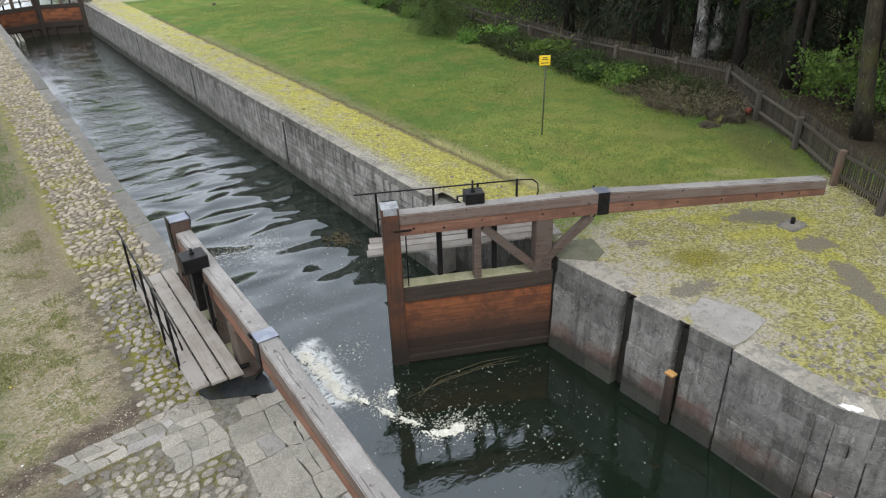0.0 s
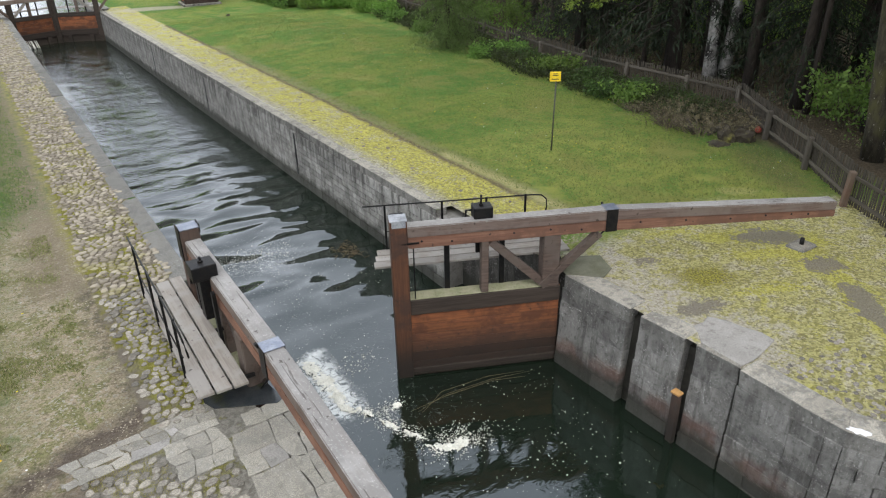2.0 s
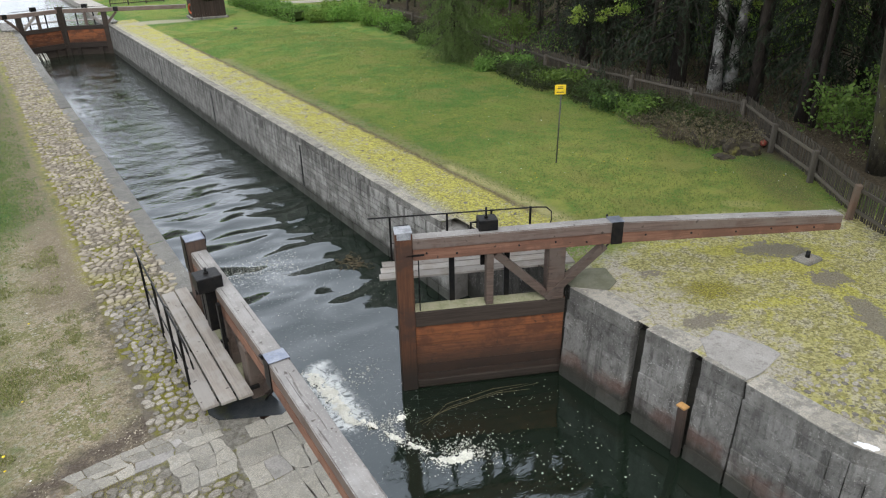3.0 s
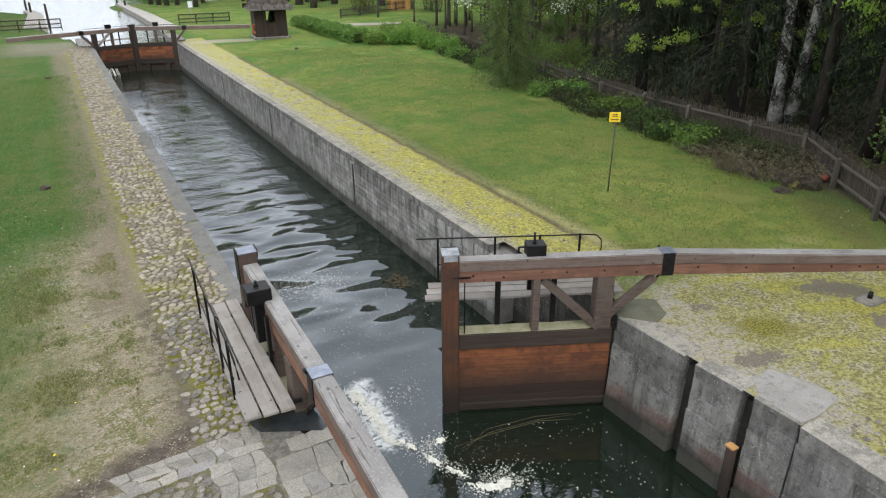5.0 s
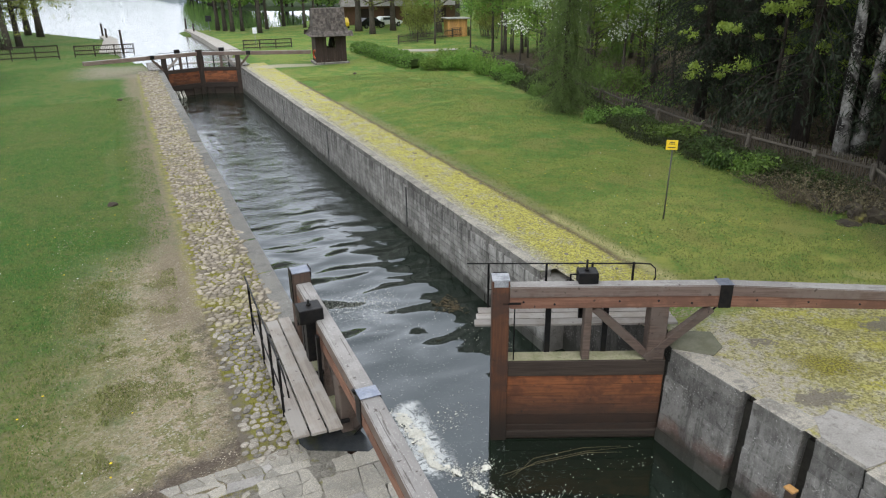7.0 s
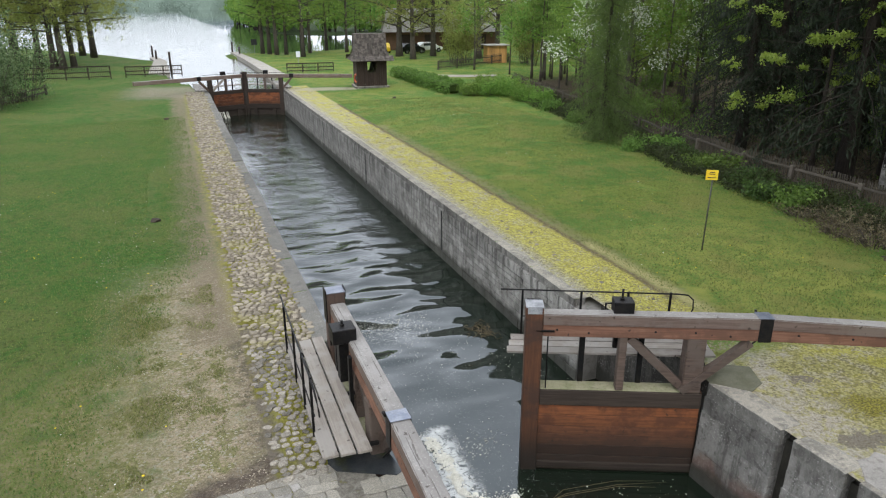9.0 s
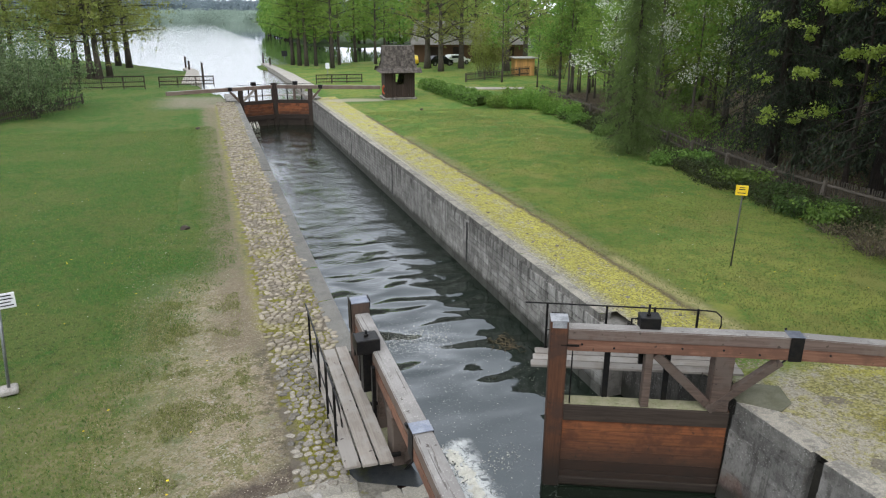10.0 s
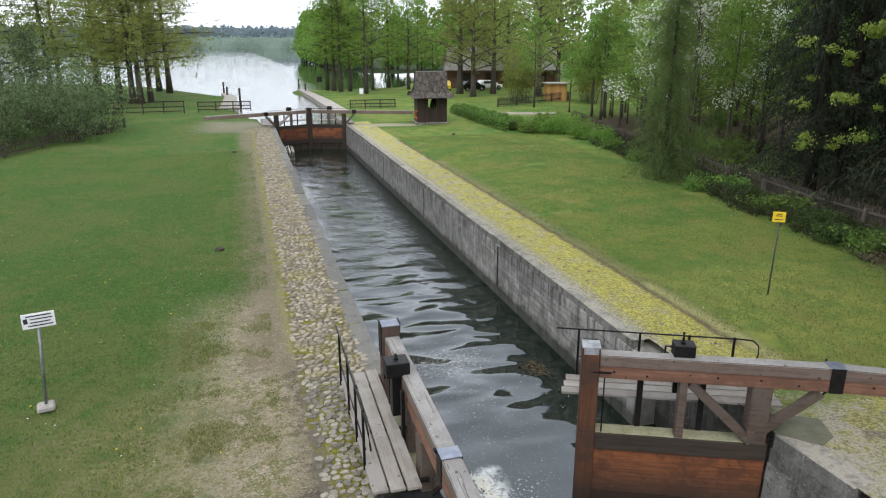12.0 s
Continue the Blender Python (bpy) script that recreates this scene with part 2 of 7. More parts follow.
    thin = s.calc("MULTIPLY", box_mask(s, x, y, -6.6, -1.2, 2.0, 14.0, 2.0), s.step(n2, 0.32, 0.6, 0.25, 0.65))
    c = s.mix(thin, c, s.mix(s.step(n3, 0.42, 0.60), (0.195, 0.195, 0.066), (0.37, 0.31, 0.175)))
    worn = s.calc("MULTIPLY", box_mask(s, x, y, -4.0, -1.2, 2.0, 19.0, 1.3), s.step(n2, 0.28, 0.55, 0.5, 1.0))
    dry = s.mix(s.step(peb, 0.86, 0.92, 0.0, 0.7), dry, (0.50, 0.46, 0.39))
    dry = s.mix(s.step(peb, 0.02, 0.12, 0.5, 0.0), dry, (0.13, 0.105, 0.075))
    c = s.mix(s.calc("MULTIPLY", worn, 0.95), c, dry)
    worn2 = s.calc("MULTIPLY", box_mask(s, x, y, -2.95, -1.6, 14.0, 60.0, 0.5), s.step(n5, 0.3, 0.6, 0.35, 0.95))
    c = s.mix(worn2, c, s.mix(s.step(n4, 0.35, 0.65), (0.17, 0.135, 0.088), (0.31, 0.258, 0.18)))
    worn3 = s.calc("MULTIPLY", box_mask(s, x, y, -6.0, 0.0, 58.0, 66.0, 1.6), s.step(n5, 0.3, 0.6, 0.4, 1.0))
    c = s.mix(s.calc("MULTIPLY", worn3, 0.8), c, (0.30, 0.26, 0.20))
    mud = s.mix(s.step(n4, 0.35, 0.65), (0.09, 0.068, 0.052), (0.17, 0.138, 0.108))
    c = s.mix(s.calc("MULTIPLY", box_mask(s, x, y, -2.1, -1.6, 8.9, 14.5, 0.25), s.step(n5, 0.35, 0.6, 0.1, 0.8)), c, mud)
    bend = s.calc("SUBTRACT", y, s.calc("MULTIPLY", s.calc("ADD", x, 2.2), 0.35))
    c = s.mix(s.calc("MULTIPLY", box_mask(s, x, bend, -4.6, -1.8, 9.05, 9.6, 0.25), s.step(n5, 0.3, 0.55, 0.5, 0.95)), c, s.mix(0.15, mud, (0.07, 0.055, 0.045)))
    band = s.step(s.calc("SUBTRACT", y, s.calc("MULTIPLY", x, 0.62)), 9.6, 10.2)
    near = s.calc("SUBTRACT", 1.0, band)
    near = s.calc("MULTIPLY", near, s.step(x, 0.2, 0.4, 1.0, 0.0))
    lane = s.step(s.calc("SUBTRACT", y, s.calc("MULTIPLY", x, 0.62)), 9.9, 10.9, 1.0, 0.0)
    c = s.mix(s.calc("MULTIPLY", s.calc("MULTIPLY", s.calc("MULTIPLY", lane, s.step(x, -6.0, -4.6)), s.step(x, -2.1, -1.7, 1.0, 0.0)), 0.8), c, mud)
    dust = s.mix(s.step(n3, 0.4, 0.6), (0.19, 0.175, 0.142), (0.32, 0.298, 0.25))
    dust = s.mix(s.step(n2, 0.52, 0.62, 0.0, 0.8), dust, s.mix(s.step(n4, 0.4, 0.6), (0.12, 0.115, 0.025), (0.25, 0.235, 0.045)))
    c = s.mix(s.calc("MULTIPLY", near, s.step(x, -3.5, -3.1)), c, dust)
    # cobble bed
    xs, ys = s.calc("ADD", sp.outputs["X"], s.calc("MULTIPLY", fine, 0.3)), sp.outputs["Y"]
    bed = s.mix(s.step(n2, 0.42, 0.6), s.mix(n4, (0.13, 0.11, 0.085), (0.25, 0.215, 0.165)), s.mix(n3, (0.16, 0.155, 0.03), (0.25, 0.235, 0.045)))
    c = s.mix(box_mask(s, xs, ys, -1.85, -0.2, 9.15, 62.0, 0.05), c, bed)
    c = s.mix(s.calc("MULTIPLY", box_mask(s, s.calc("ADD", xs, s.calc("MULTIPLY", wob, 0.35)), ys, -2.0, -1.78, 15.0, 60.0, 0.16), s.step(n5, 0.40, 0.62, 0.1, 0.85)), c, s.mix(s.step(n4, 0.4, 0.6), (0.23, 0.215, 0.045), (0.36, 0.335, 0.08)))
    c = s.mix(s.calc("MULTIPLY", box_mask(s, xs, ys, -1.6, -0.9, 9.6, 12.8, 0.15), s.step(n3, 0.36, 0.52, 0.5, 1.0)), c, (0.25, 0.24, 0.045))
    # mossy strip along the other coping, with a dirt line beside it
    cell = s.grain(g, 19.0)
    grit = s.mix(s.step(n4, 0.35, 0.65), (0.23, 0.212, 0.165), (0.46, 0.43, 0.345))
    grit = s.mix(s.step(cell, 0.72, 0.95, 0.0, 0.7), grit, (0.56, 0.54, 0.47))
    moss = s.mix(s.step(cell, 0.1, 0.9), (0.30, 0.275, 0.06), (0.55, 0.51, 0.125))
    far = s.step(sp.outputs["Y"], 14.0, 34.0, -0.03, 0.05)
    moss = s.mix(s.step(s.calc("ADD", far, s.calc("ADD", n3, s.calc("MULTIPLY", s.calc("SUBTRACT", n2, 0.5), 0.7))), 0.50, 0.64, 0.0, 0.85), moss, grit)
    moss = s.mix(s.calc("MULTIPLY", s.step(sp.outputs["X"], 6.5, 7.0, 1.0, 0.0), s.step(n5, 0.38, 0.55, 0.4, 1.0)), moss, grit)
    c = s.mix(box_mask(s, xs, ys, 6.2, 8.45, 11.0, 63.0, 0.10), c, moss)
    xm = s.calc("ADD", sp.outputs["X"], s.calc("MULTIPLY", wob, 0.3))
    c = s.mix(s.calc("MULTIPLY", box_mask(s, xm, ys, 8.45, 9.0, 11.5, 40.0, 0.3), s.step(n5, 0.35, 0.6, 0.2, 0.8)), c, (0.26, 0.23, 0.13))
    c = s.mix(s.calc("MULTIPLY", box_mask(s, xm, ys, 8.32, 8.52, 12.5, 50.0, 0.1), 0.9), c, (0.11, 0.082, 0.055))
    c = s.mix(s.calc("MULTIPLY", box_mask(s, xm, ys, 8.55, 8.85, 10.5, 17.0, 0.2), s.step(n5, 0.3, 0.5, 0.3, 0.95)), c, s.mix(s.step(n4, 0.4, 0.6), (0.36, 0.32, 0.12), (0.50, 0.45, 0.24)))
    # stony ground round the gate, overgrown with moss
    fleck = s.noise(g, 16.0, 8.0, 0.82)
    chip = s.grain(g, 23.0)
    rock = s.mix(s.step(fleck, 0.36, 0.64), (0.37, 0.33, 0.25), (0.60, 0.55, 0.44))
    rock = s.mix(s.step(chip, 0.0, 0.3, 0.6, 0.0), rock, (0.21, 0.185, 0.135))
    rock = s.mix(s.step(n5, 0.53, 0.58, 0.0, 0.65), rock, s.mix(s.step(fleck, 0.4, 0.6), (0.29, 0.262, 0.11), (0.52, 0.475, 0.20)))
    gold = s.mix(s.step(chip, 0.1, 0.9), (0.33, 0.305, 0.065), (0.54, 0.50, 0.12))
    bare = s.mix(s.step(n4, 0.35, 0.65), (0.175, 0.155, 0.118), (0.30, 0.268, 0.212))
    olive = s.mix(s.step(chip, 0.05, 0.95), (0.25, 0.23, 0.085), (0.52, 0.475, 0.20))
    mat = s.calc("ADD", s.noise(g, 2.3, 6.0, 0.7), s.calc("MULTIPLY", s.calc("SUBTRACT", n3, 0.5), 0.35))
    litter = s.mix(s.step(mat, 0.50, 0.57), olive, s.mix(s.step(chip, 0.1, 0.9), (0.25, 0.225, 0.13), (0.56, 0.515, 0.34)))
    litter = s.mix(s.step(n4, 0.56, 0.68, 0.0, 0.6), litter, (0.13, 0.115, 0.05))
    lean = s.calc("ADD", s.calc("MULTIPLY", s.calc("SUBTRACT", sp.outputs["X"], 8.3), 0.13), s.step(sp.outputs["Y"], 3.5, 5.5, 0.14, 0.0))
    rm = s.mix(s.step(s.calc("ADD", s.calc("ADD", n2, lean), s.calc("MULTIPLY", s.calc("SUBTRACT", n3, 0.5), 0.4)), 0.36, 0.50), rock, litter)
    rm = s.mix(s.step(s.noise(g, 38.0, 4.0, 0.7), 0.60, 0.68, 0.0, 0.6), rm, (0.12, 0.105, 0.06))
    vein = s.noise(g, 1.1, 6.0, 0.68, 1.8)
    rm = s.mix(s.step(s.calc("ADD", vein, s.calc("MULTIPLY", s.calc("SUBTRACT", n3, 0.5), 0.25)), 0.57, 0.66, 0.0, 0.7), rm, gold)
    px = s.calc("ADD", sp.outputs["X"], s.calc("ADD", s.calc("MULTIPLY", wob, 0.7), s.calc("MULTIPLY", fine, 1.5)))
    py = s.calc("ADD", sp.outputs["Y"], s.calc("ADD", s.calc("MULTIPLY", s.calc("SUBTRACT", n5, 0.5), 1.1), s.calc("MULTIPLY", fine, 1.2)))

    def spot(ex, ey, rx, ry, turn):
        ax, ay = s.calc("SUBTRACT", px, ex), s.calc("SUBTRACT", py, ey)
        ct, st = math.cos(turn), math.sin(turn)
        u = s.calc("DIVIDE", s.calc("ADD", s.calc("MULTIPLY", ax, ct), s.calc("MULTIPLY", ay, st)), rx)
        v = s.calc("DIVIDE", s.calc("SUBTRACT", s.calc("MULTIPLY", ay, ct), s.calc("MULTIPLY", ax, st)), ry)
        return s.calc("SQRT", s.calc("ADD", s.calc("MULTIPLY", u, u), s.calc("MULTIPLY", v, v)))

    for ex, ey, rx, ry, turn in ((10.45, 8.3, 0.65, 0.28, -0.6), (9.75, 9.1, 0.6, 0.12, -0.5), (10.75, 7.05, 1.1, 0.26, -0.55), (11.9, 6.9, 0.5, 0.2, -0.6), (10.75, 5.6, 0.5, 0.2, 0.6), (9.3, 6.2, 0.9, 0.16, -0.4)):
        rm = s.mix(s.calc("MULTIPLY", s.step(spot(ex, ey, rx, ry, turn), 0.8, 1.15, 0.95, 0.0), s.step(n3, 0.50, 0.62, 1.0, 0.5)), rm, gold)
    rm = s.mix(s.step(spot(8.6, 7.3, 0.75, 0.4, -0.5), 0.5, 1.4, 0.85, 0.0), rm, s.mix(s.step(n4, 0.46, 0.54), (0.10, 0.09, 0.025), (0.40, 0.365, 0.05)))
    for ex, ey, rx, ry, turn in ((11.4, 7.65, 0.8, 0.4, -0.6), (11.05, 6.2, 0.5, 0.36, -0.3), (10.05, 4.7, 1.15, 0.3, 0.9), (7.65, 6.58, 0.55, 0.22, -0.2), (8.2, 8.45, 0.3, 0.14, -0.4)):
        rad = spot(ex, ey, rx, ry, turn)
        if ex > 10:
            rm = s.mix(s.calc("MULTIPLY", s.step(rad, 1.15, 1.5, 0.9, 0.0), s.step(n5, 0.40, 0.56, 0.4, 1.0)), rm, gold)
        rm = s.mix(s.step(rad, 0.85, 1.08, 0.92, 0.0), rm, bare)
    c = s.mix(box_mask(s, x, s.calc("ADD", y, s.step(sp.outputs["X"], 12.0, 14.0, 0.0, 1.6)), 6.0, 15.0, -8.0, 9.7, 0.5), c, rm)
    brown = s.mix(s.step(n4, 0.38, 0.62), (0.085, 0.07, 0.035), (0.19, 0.165, 0.075))
    c = s.mix(s.calc("MULTIPLY", s.step(spot(15.6, 10.4, 2.1, 0.75, 0.95), 0.5, 1.5, 0.75, 0.0), s.step(n3, 0.35, 0.6, 0.4, 1.0)), c, brown)
    c = s.mix(s.calc("MULTIPLY", s.step(spot(13.2, 9.75, 0.55, 0.25, -0.6), 0.5, 1.4, 0.85, 0.0), s.step(n4, 0.4, 0.6, 0.3, 1.0)), c, (0.40, 0.36, 0.15))
    c = s.mix(s.calc("MULTIPLY", s.step(spot(9.6, 59.8, 3.4, 1.3, 0.0), 0.6, 1.2, 0.95, 0.0), s.step(n3, 0.35, 0.6, 0.6, 1.0)), c, (0.45, 0.41, 0.30))
    # forest floor
    fl = s.mix(s.step(n3, 0.35, 0.65), (0.055, 0.042, 0.027), (0.12, 0.095, 0.06))
    c = s.mix(s.calc("MULTIPLY", s.step(s.calc("SUBTRACT", x, s.calc("MULTIPLY", y, 0.14)), 14.8, 16.2), s.step(y, 58.0, 64.0, 1.0, 0.0)), c, fl)
    c = s.mix(s.calc("MULTIPLY", s.step(sp.outputs["Y"], 138.0, 150.0), s.step(sp.outputs["X"], 8.0, 12.0)), c, (0.03, 0.05, 0.015))
    s.color(c)
    s.normal(s.bump(s.calc("ADD", n4, s.calc("ADD", s.calc("MULTIPLY", n3, 1.5), s.calc("MULTIPLY", peb, 0.25))), 1.0, 0.06))
    return s.m


def water_material(name, deep, chop, swell, ior, foam):
    """Dark water; low swell where the gate stirs it, fine chop beyond, calm close to the gate."""
    s = Shade(name, 0.03, spec=0.5)
    s.b.inputs["IOR"].default_value = ior
    s.b.inputs["Specular Tint"].default_value = (0.86, 0.94, 1.0, 1)
    g = s.coords((1, 1, 1), world=True)
    sp = s.node("ShaderNodeSeparateXYZ", Vector=g)
    y = sp.outputs["Y"]
    sw = s.noise(s.coords((0.55, 0.9, 1.0), world=True), 1.1, 0.5, 0.4, 0.3)
    ch = s.noise(s.coords((0.9, 1.4, 1.0), world=True), 4.2, 3.0, 0.55, 0.5)
    c = s.mix(s.noise(g, 0.5, 3.0), deep, tuple(k * 1.5 for k in deep))
    if foam:
        aw = s.calc("MULTIPLY", s.calc("MAXIMUM", s.step(y, 6.0, 8.6, 0.12, 0.05), s.step(y, 10.5, 16.0, 0.06, 1.0)), s.step(y, 20.0, 34.0, 1.0, 0.14))
        ac = s.calc("MAXIMUM", s.step(y, 6.0, 8.6, 0.025, 0.03), s.step(y, 19.0, 30.0, 0.05, 0.55))
        gust = s.step(s.noise(s.coords((0.5, 0.22, 1), world=True), 1.0, 3.0, 0.6), 0.36, 0.6, 0.25, 1.0)
        sw, ch = s.calc("MULTIPLY", sw, aw), s.calc("MULTIPLY", s.calc("MULTIPLY", ch, ac), gust)
    h = s.calc("ADD", s.calc("MULTIPLY", sw, swell), s.calc("MULTIPLY", ch, chop))
    if not foam:
        # the cove under the trees lies in the lee
        h = s.calc("MULTIPLY", h, s.step(sp.outputs["X"], 7.0, 14.0, 1.0, 0.12))
    s.normal(s.bump(h, 1.0, 1.0))
    if foam:
        wob = s.calc("MULTIPLY", s.calc("SUBTRACT", s.noise(g, 1.6, 4.0), 0.5), 1.7)
        x, yy = s.calc("ADD", sp.outputs["X"], wob), s.calc("ADD", y, wob)
        film = s.calc("MULTIPLY", box_mask(s, x, yy, 0.2, 4.0, 8.2, 20.5, 1.2), s.step(s.noise(g, 8.0, 5.0, 0.8, 1.2), 0.56, 0.72, 0.0, 0.26))
        band = s.calc("MULTIPLY", box_mask(s, x, yy, 0.8, 3.6, 16.8, 18.4, 0.5), s.step(s.noise(g, 6.0, 5.0, 0.8, 1.5), 0.5, 0.66, 0.0, 0.5))
        churn = s.calc("MULTIPLY", box_mask(s, s.calc("ADD", sp.outputs["X"], s.calc("MULTIPLY", wob, 0.35)), yy, 1.5, 2.15, 10.0, 12.3, 0.25), s.step(s.noise(g, 4.0, 6.0, 0.8, 1.0), 0.40, 0.54, 0.05, 0.9))
        f = s.calc("MINIMUM", s.calc("ADD", s.calc("ADD", film, band), churn), 0.9)
        c = s.mix(f, c, (0.60, 0.61, 0.58))
        s.rough(s.calc("ADD", s.calc("MULTIPLY", f, 0.6), 0.03))
    s.color(c)
    return s.m


GROUND = ground_material()
WATER = water_material("lock_water", (0.006, 0.010, 0.006), 0.078, 0.38, 1.72, True)
LAKE = water_material("lake_water", (0.02, 0.025, 0.02), 0.015, 0.01, 1.6, False)
COBBLE = plain("cobble", (0.17, 0.152, 0.122), (0.30, 0.275, 0.225), 5.0, 0.85, bump=0.5, spread=0.4, c3=(0.20, 0.17, 0.135))
SLAB = stone_wall("paving_stone", (0.19, 0.178, 0.15), (0.28, 0.263, 0.226), (0.105, 0.096, 0.078), wet=-3.0, streaky=0.35, scale=1.6, dust=(0.205, 0.19, 0.155))
CONCRETE = stone_wall("old_concrete", (0.12, 0.114, 0.10), (0.20, 0.19, 0.168), (0.055, 0.051, 0.044), wet=-3.0, streaky=0.8, dust=(0.235, 0.218, 0.175))
DARK_CONCRETE = stone_wall("dark_concrete", (0.10, 0.097, 0.088), (0.165, 0.16, 0.145), (0.06, 0.057, 0.05), wet=-3.0, streaky=0.5, dust=(0.115, 0.11, 0.095))
PALE = plain("pale_concrete", (0.33, 0.31, 0.28), (0.26, 0.245, 0.22), 1.5, 0.9, bump=0.5, c3=(0.20, 0.19, 0.165))
DOCK = plain("pale_dock_concrete", (0.46, 0.43, 0.38), (0.38, 0.355, 0.31), 1.5, 0.9, bump=0.4)
CAPSTONE = stone_wall("granite_cap", (0.11, 0.105, 0.093), (0.19, 0.183, 0.163), (0.055, 0.051, 0.042), wet=-3.0, streaky=0.35, dust=(0.235, 0.215, 0.175))
MASONRY = stone_wall("lock_masonry", (0.19, 0.182, 0.162), (0.33, 0.318, 0.287), (0.062, 0.058, 0.05), streaky=0.34, drip=True)
BLOCK = stone_wall("wing_wall_stone", (0.125, 0.119, 0.107), (0.225, 0.218, 0.197), (0.05, 0.047, 0.04), rusty=True, streaky=0.6)
# Near-black for dark joints, and for slot shade put into the colour.
SHADE_STONE = plain("shade_dark_stone", (0.028, 0.026, 0.02), (0.05, 0.046, 0.036), 4.0, 0.6, bump=0.5)
# Recess shade behind the lower gate is put into this darker stone.
SHADED_BAYSTONE = stone_wall("shaded_bay_stone", (0.05, 0.046, 0.038), (0.09, 0.084, 0.072), (0.028, 0.026, 0.021))
JOINT = plain("mortar", (0.13, 0.124, 0.11), (0.20, 0.19, 0.17), 3.0)
GREYWOOD_X = timber("weathered_wood_x", (0.19, 0.165, 0.137), (0.275, 0.245, 0.21), "x", (0.285, 0.265, 0.235))
BEAM_TOP = timber("beam_upper_wood", (0.095, 0.065, 0.051), (0.165, 0.12, 0.097), "x", (0.155, 0.122, 0.10), bleach=(0.22, 0.212, 0.198))
BEAM_LOW = timber("beam_lower_wood", (0.15, 0.068, 0.042), (0.24, 0.128, 0.082), "x", (0.13, 0.066, 0.043))
REDWOOD_X = timber("oiled_planks", (0.135, 0.046, 0.02), (0.25, 0.09, 0.032), "x", (0.075, 0.03, 0.015), wet=(-1.8, 1.25))
POSTWOOD = timber("oiled_post", (0.075, 0.033, 0.018), (0.135, 0.058, 0.028), "z", (0.06, 0.034, 0.024), wet=(-1.9, 0.9))
DARKPOST = timber("dark_post", (0.05, 0.032, 0.024), (0.085, 0.054, 0.04), "z", (0.045, 0.036, 0.03), wet=(-1.9, 0.9))
BRACEWOOD = timber("brace_wood", (0.05, 0.034, 0.026), (0.108, 0.076, 0.058), "x", (0.09, 0.07, 0.056))
DARKWOOD_X = timber("dark_sill_wood", (0.022, 0.016, 0.012), (0.045, 0.033, 0.024), "x")
LEDGE = plain("mossy_ledge", (0.27, 0.27, 0.15), (0.36, 0.34, 0.22), 4.0, 0.9)
HUTWOOD = timber("hut_boards", (0.028, 0.018, 0.014), (0.05, 0.033, 0.025), "z")
FENCEWOOD = timber("fence_wood", (0.036, 0.03, 0.022), (0.07, 0.058, 0.043), "z", (0.06, 0.052, 0.038))
RUSTPOST = timber("reddish_post", (0.085, 0.052, 0.036), (0.135, 0.085, 0.06), "z", (0.10, 0.075, 0.055))
FENCEPOST = timber("fence_post_wood", (0.06, 0.051, 0.04), (0.105, 0.092, 0.072), "z", (0.082, 0.072, 0.055))
FENCERAIL = timber("fence_rail_wood", (0.055, 0.046, 0.035), (0.092, 0.08, 0.062), "x", (0.075, 0.066, 0.048))
IRON = plain("black_iron", (0.012, 0.012, 0.013), (0.022, 0.02, 0.018), 8.0, 0.5, 0.6, 0.2)
STRAP = plain("worn_steel", (0.20, 0.22, 0.27), (0.28, 0.30, 0.34), 6.0, 0.45, 0.7, 0.15)
ZINC = plain("pale_zinc", (0.24, 0.25, 0.26), (0.40, 0.41, 0.42), 7.0, 0.5, 0.3, 0.2)
PLATE = plain("wet_steel_plate", (0.035, 0.04, 0.045), (0.06, 0.065, 0.065), 3.0, 0.22, 0.3, 0.15, c3=(0.07, 0.075, 0.035))
PLATE_DRY = plain("dull_steel_plate", (0.12, 0.12, 0.075), (0.16, 0.155, 0.11), 3.0, 0.7, 0.2, 0.2)
GALV = plain("galvanised_pole", (0.22, 0.23, 0.23), (0.30, 0.31, 0.31), 6.0, 0.5, 0.6, 0.1)
DARKPOLE = plain("dark_green_pole", (0.07, 0.075, 0.06), (0.10, 0.10, 0.08), 6.0, 0.6, 0.2, 0.1)
YELLOW = plain("yellow_enamel", (0.72, 0.50, 0.02), (0.78, 0.56, 0.04), 5.0, 0.45, bump=0.05)
WHITE = plain("white_enamel", (0.74, 0.75, 0.76), (0.80, 0.80, 0.80), 5.0, 0.45, bump=0.05)
BLACK = plain("sign_black", (0.02, 0.02, 0.02), (0.03, 0.03, 0.03), 5.0, 0.6, bump=0.05)
FADED_RED = plain("faded_red", (0.30, 0.06, 0.04), (0.36, 0.09, 0.06), 4.0, 0.5, bump=0.1)
ORANGE = plain("orange_paint", (0.45, 0.085, 0.03), (0.52, 0.11, 0.04), 4.0, 0.5, bump=0.1)
SHINGLE = plain("grey_shingle", (0.06, 0.05, 0.042), (0.12, 0.105, 0.09), 4.0, 0.9, bump=0.6, stretch=(1, 1, 1), spread=0.3)
BARNROOF = plain("barn_roof", (0.36, 0.345, 0.315), (0.46, 0.44, 0.41), 1.2, 0.9, bump=0.4)
BARNWALL = timber("barn_boards", (0.12, 0.065, 0.04), (0.18, 0.10, 0.065), "z")
SHEDWOOD = timber("pale_boards", (0.50, 0.27, 0.09), (0.60, 0.34, 0.13), "z")
BARK = plain("bark", (0.06, 0.05, 0.04), (0.11, 0.095, 0.075), 5.0, 0.95, bump=0.9, stretch=(4, 4, 0.7), fine=25.0)
